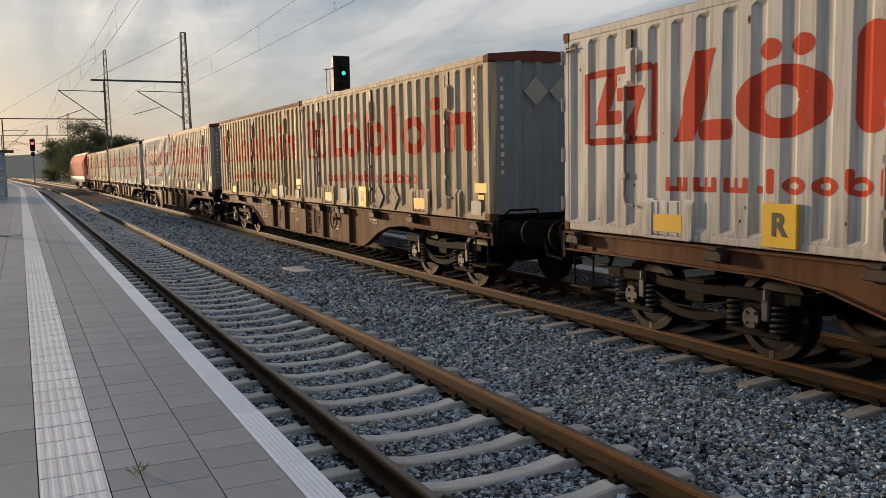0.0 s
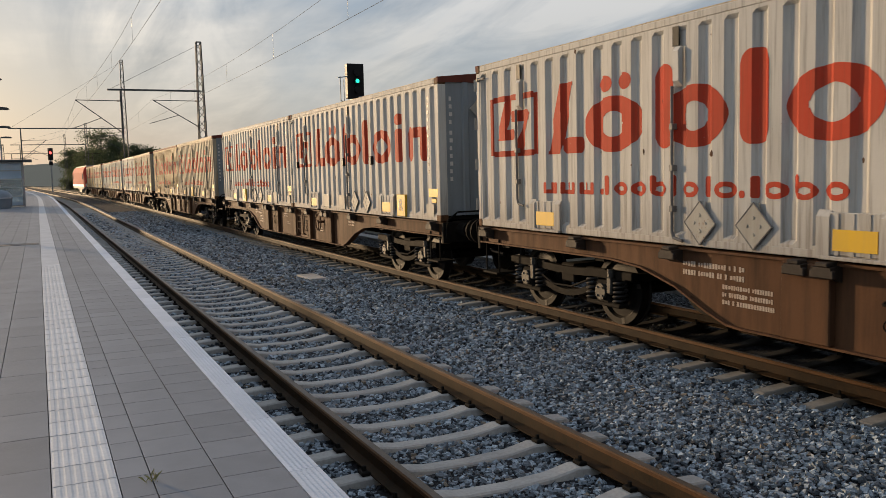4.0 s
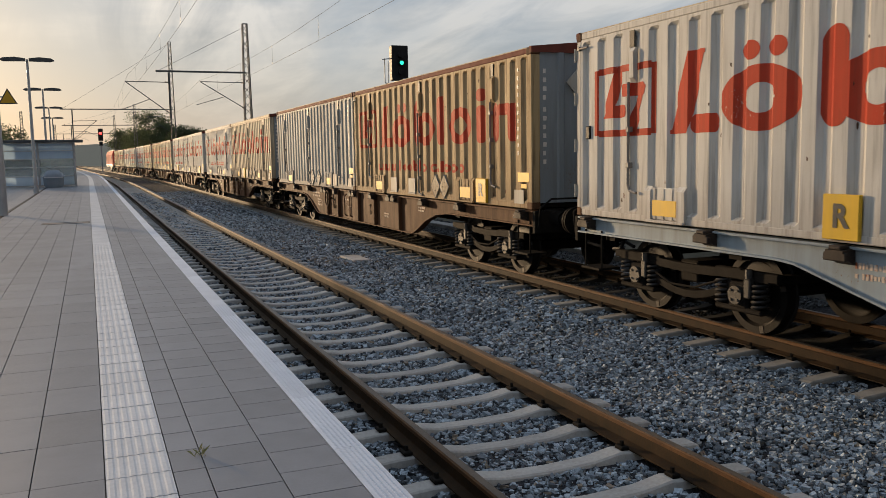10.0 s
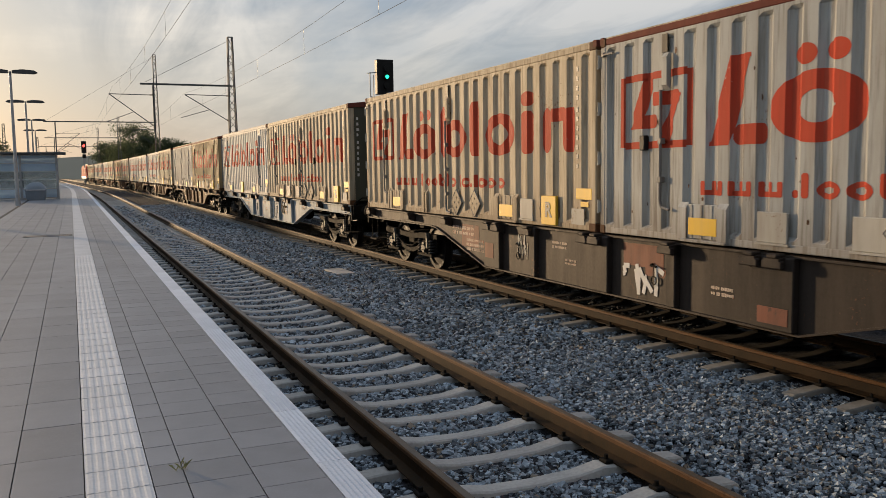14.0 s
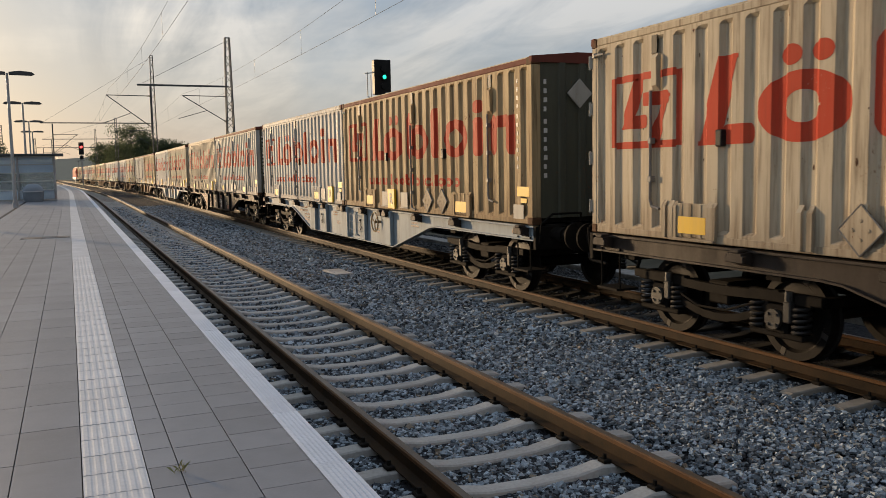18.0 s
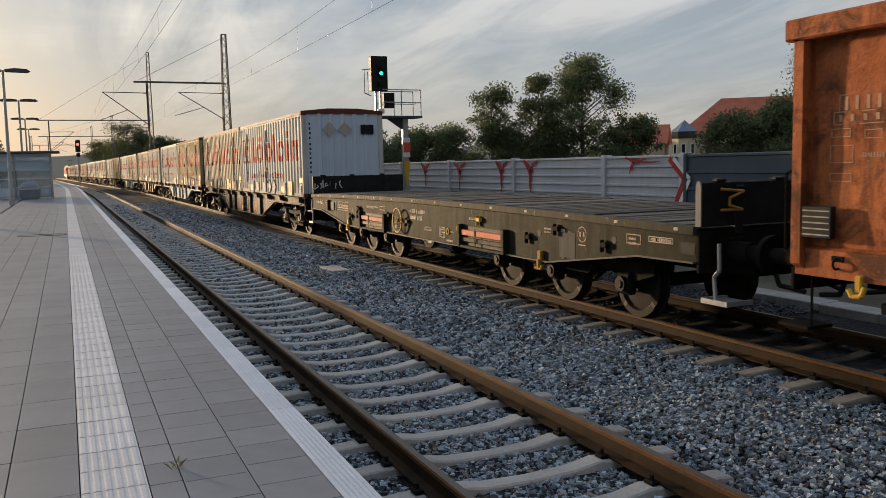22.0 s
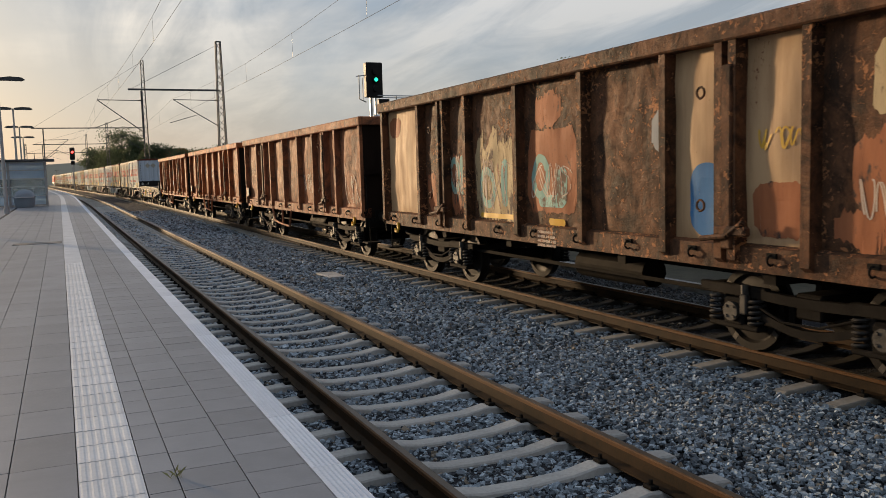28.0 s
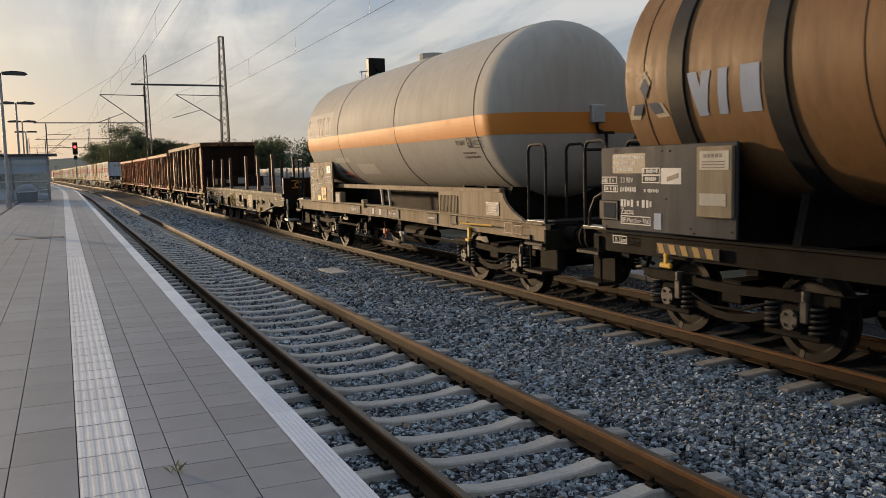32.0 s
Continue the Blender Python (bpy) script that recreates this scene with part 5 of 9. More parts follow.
    for _ in range(26):
        u, z, q = rng.uniform(0.2, CL - 0.2), rng.choice((rng.uniform(0.05, 0.45), rng.uniform(0.5, 2.4))), rng.uniform(0.006, 0.022)
        xx = -1.2475 + side_x(u) if 0.16 < z < 2.34 else -1.2475
        dents.add([(xx, L2 - u + q * math.cos(a) * rng.uniform(0.6, 1.3), z + 1.5 * q * math.sin(a) * rng.uniform(0.6, 1.6)) for a in np.linspace(0, 5.5, 7)], [tuple(range(7))])
    tagged(part("paint_chips", dents, "rust_brown", ob, "small rusty paint chips"), kind="stuff")
    for u in pockets:
        s = Shape()
        for k in (-0.08, 0.56):
            s.prism([(-1.246, 0.035), (-1.288, 0.035), (-1.288, 0.40), (-1.246, 0.46)], "y", L2 - u - k - 0.07, L2 - u - k + 0.07)
        s.box(-1.268, L2 - u - 0.50, 0.06, -1.244, L2 - u + 0.02, 0.44, 0.006).box(-1.30, L2 - u - 0.62, 0.015, -1.246, L2 - u + 0.12, 0.05, 0.006)
        for k in (0.06, 0.22, 0.38):
            s.box(-1.276, L2 - u - k - 0.02, 0.06, -1.266, L2 - u - k + 0.02, 0.43)
        part("lifting_pocket", get("pocket%g" % u, lambda: s, mat), mat, ob)
        s = Shape().box(-1.278, L2 - u - 0.47, 0.10, -1.25, L2 - u - 0.02, 0.29)
        part("yellow_label", get("pocket_label%g" % u, lambda: s, "yellow"), "yellow", ob, "worn yellow marking")
    if r_at:
        s = Shape().box(-1.296, L2 - r_at - 0.205, 0.04, -1.247, L2 - r_at + 0.205, 0.46, 0.006)
        pl = part("plate", get("r_plate%g" % r_at, lambda: s, "yellow"), "yellow", ob, "yellow plate with a black letter R")
        t = bpy.data.curves.new("plate_letter", "FONT")
        t.body, t.size, t.extrude, t.align_x, t.align_y, t.offset = "R", 0.30, 0.002, "CENTER", "CENTER", 0.010
        t.materials.append(M["lettering"])
        tx = new("plate_letter", t)
        tx.parent = pl
        tx.matrix_basis = Matrix.Translation((-1.299, L2 - r_at, 0.25)) @ Matrix(((0, 0, -1, 0), (-1, 0, 0, 0), (0, 1, 0, 0), (0, 0, 0, 1)))
    for u in diamonds:
        s = Shape()
        rhomb(s, L2 - u, 0.27, 0.235, -1.255, 0.018)
        for dy, dz in ((0.085, 0), (-0.085, 0), (0, 0.085), (0, -0.085)):
            s.cyl((-1.28, L2 - u + dy, 0.27 + dz), (-1.27, L2 - u + dy, 0.27 + dz), 0.018, 8)
        s.box(-1.256, L2 - u - 0.06, 0.05, -1.24, L2 - u + 0.06, 0.5)
        pm = "cream" if mat in ("cream", "yellowed") else "plate"
        part("placard_holder", get("diamond%g" % u, lambda: s, pm), pm, ob, "diamond-shaped metal placard holder")
        rim = Shape()
        q = [(0.232, 0.0), (0.0, 0.232), (-0.232, 0.0), (0.0, -0.232)]
        for (a0, b0), (a1, b1) in zip(q, q[1:] + q[:1]):
            rim.cyl((-1.268, L2 - u + a0, 0.27 + b0), (-1.268, L2 - u + a1, 0.27 + b1), 0.010, 5)
        part("placard_rim", get("placard_rim%g" % u, lambda: rim, "rod_grey"), "rod_grey", ob)
    for u in ((3.0, 4.15) if seed % 2 else (7.6,)):
        s = Shape().box(-1.27, L2 - u - 0.2, 0.09, -1.247, L2 - u + 0.2, 0.40, 0.008).box(-1.28, L2 - u - 0.22, 0.07, -1.25, L2 - u + 0.22, 0.09)
        part("data_plate", get("data_plate%g" % u, lambda: s, "plate"), "plate", ob, "scuffed metal data plate")
    for u in hatches:
        s = Shape().box(-1.275, L2 - u - 0.05, 1.06, -1.19, L2 - u + 0.05, 1.24, 0.012)
        part("vent", get("vent%g" % u, lambda: s, "black"), "black", ob, "small black vent")
    s = Shape().box(-1.2545, -L2 + 0.09, 0.43, -1.2475, -L2 + 0.47, 0.58).box(-1.2545, -L2 + 0.17, 0.33, -1.2475, -L2 + 0.36, 0.40)
    part("yellow_label", get("end_label", lambda: s, "yellow"), "yellow", ob, "worn yellow marking")
    bl = Shape().box(-1.256, L2 - 9.02 - 0.16, 0.08, -1.248, L2 - 9.02 + 0.16, 0.30)
    part("data_plate", get("end_plate", lambda: bl, "plate"), "plate", ob, "scuffed metal data plate")
    MOVES.append((ob, o, 1.17))
    return ob


FRONTS = {"X": -92.0, "Y": -71.4, "Z": -50.95, "A": -30.2, "B": -9.21, "C": 11.23, "D": 31.57, "E": 51.91, "F": 72.31, "U": 92.56, "V": 113.16}
FRAMES = {"E": "frame_grey", "U": "frame_grey", "F": "frame_dark", "V": "frame_dark", "D": "frame_brown"}
k = 0
for key, o in FRONTS.items():
    k += 1
    m = FRAMES.get(key, "frame_brown")
    container_wagon(o + 9.5, m, {"frame_grey": "grey-blue bogie flat wagon carrying two containers", "frame_dark": "dark rusty flat wagon with patchy paint carrying two containers"}.get(m, "rusty brown bogie flat wagon carrying two containers"), seed=k, patched=key == "F", browned=key == "V", other=key == "D")

DI = (5.04, 5.79)
LOADS = [
    ("X", 0, "yellowed", "end_grey", dict(line=False)), ("X", 1, "cream", "end_grey", dict(line=False)),
    ("Y", 0, "greyed", "end_grey", dict(line=False)), ("Y", 1, "greyed", "end_grey", dict()),
    ("Z", 0, "white", "end_grey", dict()), ("Z", 1, "cream", "end_grey", dict(diamonds=DI)),
    ("A", 0, "yellowed", "end_grey", dict(diamonds=DI, hatches=(4.3,))), ("A", 1, "cream", "end_grey", dict(r_at=4.2, diamonds=DI)),
    ("B", 0, "white", "end_grey", dict(r_at=3.54, diamonds=DI)), ("B", 1, "white", "end_grey", dict(r_at=7.75, diamonds=DI, hatches=(0.5, 4.3, 6.1), line=False)),
    ("C", 0, "white", "end_grey", dict(diamonds=DI)), ("C", 1, "cream", "end_grey", dict(r_at=3.50, diamonds=(5.12, 5.86), hatches=(3.9, 6.7, 9.2), line=False)),
    ("D", 0, "greyed", "end_grey", dict(mark=None, line=False, diamonds=DI)), ("D", 1, "yellowed", "end_grey", dict(r_at=7.66, diamonds=(5.5, 5.95))),
    ("E", 0, "white", "end_grey", dict(r_at=4.6, hatches=(0.3, 6.2), line=False)), ("E", 1, "cream", "end_dark", dict(r_at=8.35, diamonds=DI, hatches=(0.3, 3.9, 6.1))),
    ("F", 0, "cream", "end_dark", dict(r_at=8.3, diamonds=DI)), ("F", 1, "greyed", "end_dark", dict(diamonds=(4.5, 4.9), hatches=(0.9,))),
    ("U", 0, "white", "end_dark", dict(r_at=8.36, hatches=(5.0,))), ("U", 1, "yellowed", "end_dark", dict(r_at=3.44, diamonds=(5.4, 6.1), hatches=(3.1, 6.15))),
    ("V", 0, "cream", "end_dark", dict(r_at=6.6, diamonds=(4.2, 4.8), hatches=(2.4, 6.3, 9.2), line=False)), ("V", 1, "white", "end_white", dict(r_at=8.0, diamonds=(5.0, 5.7))),
]
LOOKS = {"cream": "cream corrugated steel container with large red painted shapes", "white": "white corrugated steel container with bright red painted shapes", "yellowed": "yellowed dirty corrugated container with faded red shapes", "greyed": "weathered greyish corrugated steel container"}
for k, (key, second, mat, end, extra) in enumerate(LOADS):
    container(FRONTS[key] + CL / 2 + second * 9.56, mat, end, seed=k, label=LOOKS[mat], **extra)


# ---- open wagons ----
def bays(length):
    return [(0.06, 2.0), (2.0, 2.95), (3.15, 4.05), (4.05, 5.8), (5.8, 7.55), (7.55, length - 4.05), (length - 4.05, length - 3.15), (length - 2.95, length - 2.0), (length - 2.0, length - 0.06)]


def sheet_out(u, z, length, zt, seed):
    """How far the dented side stands out at u metres from the front, z up."""
    for a, b in bays(length):
        if a <= u <= b:
            fu, fz = (u - a) / (b - a), min(1.0, max(0.0, (z - 1.22) / (zt - 1.22)))
            bow = 0.035 * math.sin(math.pi * fu) * math.sin(math.pi * fz)
            return 1.175 + bow + (0.03 * noise.noise(Vector((u * 1.3 + seed * 5, z * 1.1, seed + 4))) * math.sin(math.pi * fu) + 0.022 * noise.noise(Vector((u * 3.4 + seed * 9, z * 2.6, seed))) if 0 < fu < 1 and 0 < fz < 1 else 0.0)
    return 1.33


def on_sheet(shapes, length, zt, seed, off=0.004):
    """Paint that follows the dented side: shapes as spans of height over the run from the front."""
    s, h = Shape(), length / 2
    for u0, u1, spans in shapes:
        us = np.linspace(u0 + 0.001, u1 - 0.001, max(7, int((u1 - u0) / 0.022)))
        for a, b in zip(us, us[1:]):
            A, B = spans(a), spans(b)
            if len(A) != len(B):
                A, B = (A, A) if len(A) > len(B) else (B, B)
            for (a0, a1), (b0, b1) in zip(A, B):
                k = max(1, int((a1 - a0) / 0.15))
                for i in range(k):
                    q = [(a, a0 + (a1 - a0) * i / k), (b, b0 + (b1 - b0) * i / k), (b, b0 + (b1 - b0) * (i + 1) / k), (a, a0 + (a1 - a0) * (i + 1) / k)]
                    s.add([(-sheet_out(u, z, length, zt, seed) - off, h - u, z) for u, z in q], [(0, 3, 2, 1)])
    return s


def ragged(u0, u1, z0, z1, seed, rough=0.12):
    """A patch with an uneven outline."""
    def spans(u):
        e = min(1.0, min(u - u0, u1 - u) / 0.12)
        a = z0 + rough * noise.noise(Vector((u * 4.0, seed, 0))) + 0.8 * rough * noise.noise(Vector((u * 19.0, seed, 3))) + (1 - e) * (z1 - z0) * 0.22
        b = z1 + rough * noise.noise(Vector((u * 4.0, seed, 9))) + 0.8 * rough * noise.noise(Vector((u * 19.0, seed, 7))) - (1 - e) * (z1 - z0) * 0.22
        return [(a, b)] if b > a + 0.01 else []
    return u0, u1, spans


def loops(uc, zc, w, hgt, seed, length, zt, wseed, r=0.02, strokes=4, off=0.010):
    """Sprayed loops and strokes, unreadable, that follow the dented side."""
    rng, s, h = random.Random(seed), Shape(), length / 2
    for k in range(strokes):
        c = uc - w / 2 + w * (k + 0.5) / strokes
        A, B, p1, p2, w1, w2 = w / strokes * rng.uniform(0.4, 0.8), hgt / 2 * rng.uniform(0.6, 1.0), rng.uniform(0, 6), rng.uniform(0, 6), rng.choice((1, 1, 2)), rng.choice((1, 2, 3))
        end = rng.uniform(2.5, 5.0)
        pts = [(c + A * math.cos(w1 * t + p1) + 0.15 * A * t, zc + B * math.sin(w2 * t + p2)) for t in np.linspace(0, end, 26)]
        prev = None
        for (ua, za), (ub, zb) in zip(pts, pts[1:]):
            d = math.hypot(ub - ua, zb - za) or 1
            nu, nz = -(zb - za) / d * r, (ub - ua) / d * r
            cur = [(ub + nu, zb + nz), (ub - nu, zb - nz)]
            if prev is None:
                prev = [(ua + nu, za + nz), (ua - nu, za - nz)]
            s.add([(-sheet_out(u, z, length, zt, wseed) - off, h - u, z) for u, z in (prev[0], cur[0], cur[1], prev[1])], [(0, 1, 2, 3)])
            prev = cur
    return s


def open_wagon(front, length, mat, label, seed, marks, zt=3.12, bay_mats=None):
    w = thing("open_wagon", label, "freight wagon", "open wagons of the train")
    o, h = front + length / 2, length / 2
    rng = random.Random(seed)
    posts = [0.06, 2.0, 2.95, 3.15, 4.05, 5.8, 7.55, length - 4.05, length - 3.15, length - 2.95, length - 2.0, length - 0.06]
    for side in (-1, 1):
        xs = lambda a, b: sorted((side * a, side * b))
        for j0, (a, b) in enumerate(bays(length)):
            s, nu, nz = Shape(), 26, 24
            for i in range(nu + 1):
                for j in range(nz + 1):
                    u, z = a + (b - a) * i / nu, 1.22 + (zt - 1.22) * j / nz
                    s.v.append((side * sheet_out(u, z, length, zt, seed), h - u, z))
            for i in range(nu):
                for j in range(nz):
                    q = (i * (nz + 1) + j, (i + 1) * (nz + 1) + j, (i + 1) * (nz + 1) + j + 1, i * (nz + 1) + j + 1)
                    s.f.append(q if side > 0 else q[::-1])
            part("side_sheet", s, bay_mats[j0] if bay_mats else mat, w, smooth=True)
        part("inner_wall", Shape().box(*[v for t in [xs(1.09, 1.125)] for v in (t[0], -h + 0.05, 1.0, t[1], h - 0.05, zt)]), "rust_brown", w)
        for u in posts:
            wd = 0.055 if u not in (2.95, 3.15) else 0.045
            x0, x1 = xs(1.15, 1.335)
            poly = [(x0, 0.92), (x1, 1.05), (x1, zt), (x0, zt)] if side > 0 else [(x1, 0.92), (x0, 1.05), (x0, zt), (x1, zt)]
            part("side_post", Shape().prism(poly, "y", h - u - wd, h - u + wd), mat, w)
        x0, x1 = xs(1.12, 1.37)
        part("top_rim", Shape().box(x0, -h, zt, x1, h, zt + 0.20, 0.02), mat, w)
        x0, x1 = xs(1.10, 1.265)
        part("side_sill", Shape().prism([(x0, 0.94), (x1, 0.94), (x1, 1.19), (x0, 1.24)] if side > 0 else [(x0, 0.94), (x1, 0.94), (x1, 1.24), (x0, 1.19)], "y", -h, h), mat, w)
        for u in np.arange(0.5, length, 1.15):
            part("lashing_ring", Shape().ring((side * 1.29, h - u, 1.08), 1, 0.05, 0.012, 10, 5).box(*[v for t in [xs(1.26, 1.29)] for v in (t[0], h - u - 0.06, 1.10, t[1], h - u + 0.06, 1.15)]), "grime", w)
    for e in (-1, 1):
        y0, y1 = sorted((e * h, e * (h - 0.06)))
        part("end_wall", Shape().box(-1.26, y0, 1.0, 1.26, y1, zt + 0.02), "end_black", w, "dark steel end wall")
        y0, y1 = sorted((e * (h + 0.09), e * (h - 0.10)))
        part("end_rim", Shape().box(-1.37, y0, zt, 1.37, y1, zt + 0.20, 0.02), mat, w)
        pp = Shape()
        for x in (-0.62, 0.62):
            y0, y1 = sorted((e * h, e * (h + 0.09)))
            pp.box(x - 0.06, y0, 1.0, x + 0.06, y1, zt)
        y0, y1 = sorted((e * h, e * (h + 0.07)))
        pp.box(-1.26, y0, 2.0, 1.26, y1, 2.12)
        part("end_post", pp, "end_black", w)
        for x, z in ((-0.62 + 0.18, 2.62), (-0.62 + 0.2, 2.30)) if zt < 3.2 else ():
            yy = e * (h + 0.003)
            part("warning_plate", Shape().prism([(x - 0.07, z), (x + 0.07, z), (x, z + 0.13)], "y", min(yy, yy + e * 0.012), max(yy, yy + e * 0.012)), "safety_yellow", w, "small yellow triangle plate")
        y0, y1 = sorted((e * h, e * (h + 0.05)))
        part("headstock", Shape().box(-1.27, y0, 0.78, 1.27, y1, 1.0, 0.01), "grime", w)
        s = Shape().tube([(-1.25, e * (h + 0.02), 1.95), (-1.25, e * (h + 0.14), 1.9), (-1.25, e * (h + 0.14), 1.15), (-1.25, e * (h + 0.02), 1.1)], 0.016, 6).box(-1.28, e * h - 0.18, 0.42, -0.95, e * h + 0.18, 0.45)
        s.tube([(-1.2, e * h - 0.15, 0.44), (-1.2, e * h - 0.15, 0.96)], 0.014, 6)
        part("hand_rail", s, "grime", w)
        hk = Shape().box(-1.31, e * (h - 0.74) - 0.035, 0.84, -1.25, e * (h - 0.74) + 0.035, 1.0, 0.012).tube([(-1.30, e * (h - 0.74) - 0.07, 0.90), (-1.32, e * (h - 0.74) - 0.05, 0.82), (-1.33, e * (h - 0.74) + 0.03, 0.81), (-1.32, e * (h - 0.74) + 0.08, 0.87)], 0.024, 8)
        part("tow_hook", hk, "safety_yellow", w, "yellow tow hook")
    part("floor", Shape().box(-1.2, -h + 0.05, 0.98, 1.2, h - 0.05, 1.05), "rust_brown", w)
    for k in range(34):
        y, x = rng.uniform(-h + 0.3, h - 0.3), rng.uniform(-1.0, 0.4)
        a, up, ln = rng.uniform(0, 6.28), rng.uniform(0.1, 0.9), rng.uniform(0.35, 0.9)
        z = zt - 0.12
        p = [(x + ln * i / 4 * math.cos(a) * (1 - up * 0.5), y + ln * i / 4 * math.sin(a) * (1 - up * 0.5), z + (0.12 + 0.42 * up) * math.sin(i / 4 * 2.2)) for i in range(5)]
        if abs(p[-1][0]) < 1.15:
            part("scrap_rod", Shape().tube(p, rng.choice((0.006, 0.008, 0.014)), 5), "grime", w)
    part("heap", cargo_heap(h, rng), "grime", w, "dark scrap load just below the rim")
    part("centre_sill", Shape().box(-0.28, -h, 0.72, 0.28, h, 0.98), "grime", w)
    part("air_tank", Shape().cyl((-0.5, -1.4, 0.62), (-0.5, 0.2, 0.62), 0.2, 14), "grime", w)
    part("brake_pipe", Shape().tube([(-0.9, -4, 0.62), (-0.9, 4, 0.62)], 0.03, 6), "grime", w)
    for y in (-4.0, -1.5, 1.5, 4.0):
        part("cross_member", Shape().box(-1.1, y - 0.08, 0.80, 1.1, y + 0.08, 0.98), "grime", w)
    dr = Shape().tube([(-1.30, h - 4.08, 0.98), (-1.30, h - 4.35, 0.58), (-1.30, h - 5.0, 0.52), (-1.30, h - 6.25, 0.47), (-1.30, h - 6.5, 0.95)], 0.034, 8).tube([(-1.30, h - 5.4, 0.5), (-1.30, h - 5.4, 0.95)], 0.034, 8)
    if mat in ("rust_red", "rust_tan"):
        part("guard_tube", dr, mat, w, "bent tube guard beneath the sill")
    for u in (2.95, length - 3.05):
        lk = Shape()
        lk.box(-1.37, h - u - 0.12, 1.16, -1.25, h - u + 0.02, 3.05, 0.015).box(-1.40, h - u - 0.35, 1.30, -1.30, h - u + 0.1, 1.40, 0.02)
        lk.tube([(-1.37, h - u - 0.30, 1.45), (-1.40, h - u - 0.1, 1.30), (-1.38, h - u + 0.3, 1.25)], 0.03, 8)
        for z in (1.6, 2.8):
            lk.ring((-1.34, h - u + 0.35, z), 0, 0.06, 0.014, 10, 5)
        part("door_gear", lk, "rust_brown", w, "door locking gear")
    if mat == "rust_red":
        for u in (2.05, length - 4.0):
            part("yellow_sill_plate", Shape().box(-1.270, h - u - 1.95, 0.97, -1.266, h - u - 0.05, 1.19), "sill_yellow", w, "dirty yellow band on the sill")
    for nm, m, lb, sh in marks(h, length):
        tagged(part(nm, sh, m, w, lb), kind="stuff" if nm == "stencilled_writing" else "")
    if zt < 3.2:
        data_letters(w, h, length, seed)
        vt = Shape().box(-1.33, h - 0.46, 1.30, -1.26, h - 0.12, 1.60, 0.01)
        lh = part("label_holder", vt, "black", w, "wire-fronted label holder")
        for k in range(5):
            part("holder_wire", Shape().box(-1.336, h - 0.44, 1.33 + 0.055 * k, -1.331, h - 0.14, 1.342 + 0.055 * k), "graffiti_blue" if seed == 3 else "plate", lh)
    running_gear(w, (-h + 2.25, h - 2.25), BOGIE2, (-0.93, 0.93))
    buffers(w, h + 0.72)
    MOVES.append((w, o, 0.0))


def cargo_heap(h, rng):
    s = Shape()
    nx, ny = 6, 30
    for i in range(ny + 1):
        for j in range(nx + 1):
            s.v.append((-1.08 + 2.16 * j / nx, -h + 0.1 + (2 * h - 0.2) * i / ny, 2.75 + rng.uniform(0, 0.30) - 0.25 * abs(j / nx - 0.5)))
    k = nx + 1
    s.f += [(i * k + j, i * k + j + 1, (i + 1) * k + j + 1, (i + 1) * k + j) for i in range(ny) for j in range(nx)]
    return s


def data_block(h, length, seed, x=-1.232):
    """The stencilled table, boxes and lines beside the front corner."""
    ink = Shape()

    def box_line(u0, u1, z0, z1, t=0.008):
        for p in ((u0, u1, z0, z0 + t), (u0, u1, z1 - t, z1), (u0, u0 + t, z0, z1), (u1 - t, u1, z0, z1)):
            ink.box(x - 0.002, h - p[1], p[2], x + 0.03, h - p[0], p[3])
    for v in ((0.40, 1.0, 2.44, 2.60), (0.34, 1.0, 2.33, 2.45), (0.32, 0.54, 2.22, 2.30), (0.31, 0.57, 1.99, 2.15), (0.31, 0.56, 1.82, 1.90), (0.68, 0.86, 2.20, 2.28)):
        box_line(*v)
    for k in range(5):
        ink.box(x - 0.002, h - 0.50 - 0.115 * k, 2.46, x + 0.03, h - 0.465 - 0.115 * k, 2.58)
        ink.box(x - 0.002, h - 0.44 - 0.13 * k, 2.36, x + 0.03, h - 0.405 - 0.13 * k, 2.42)
    for k, (u0, u1, z, hh) in enumerate(((1.12, 1.24, 2.29, 0.09), (1.12, 1.24, 2.16, 0.09), (1.30, 1.50, 2.16, 0.09), (1.12, 1.42, 2.02, 0.09), (1.48, 1.74, 2.02, 0.09), (0.66, 0.92, 2.06, 0.045))):
        q = writing(h - (u0 + u1) / 2, z, u1 - u0, 1, hh, x, k + 3)
        ink.add(q.v, q.f)
    # lay the paint on the dented sheet
    ink.v = [(-sheet_out(h - p[1], p[2], length, 3.12, seed) - (0.004 if p[0] < x + 0.001 else -0.006), p[1], p[2]) for p in ink.v]
    return ink


def data_letters(w, h, length, seed):
    for body, u, z in (("RIV", 1.28, 2.29), ("Eaos-x", 1.10, 1.87)):
        x = -max(sheet_out(u + d, z + e, length, 3.12, seed) for d in (0.0, 0.1, 0.2, 0.3, 0.38) for e in (-0.05, 0.05)) - 0.004
        t = bpy.data.curves.new("lettering", "FONT")
        t.body, t.size, t.extrude, t.align_x, t.align_y = body, 0.12, 0.001, "LEFT", "CENTER"
        t.materials.append(M["stencil_faded"])
        tx = new("lettering", t)
        tx.parent = w
        tx.matrix_basis = Matrix.Translation((x, h - u, z)) @ Matrix(((0, 0, -1, 0), (-1, 0, 0, 0), (0, 1, 0, 0), (0, 0, 0, 1)))


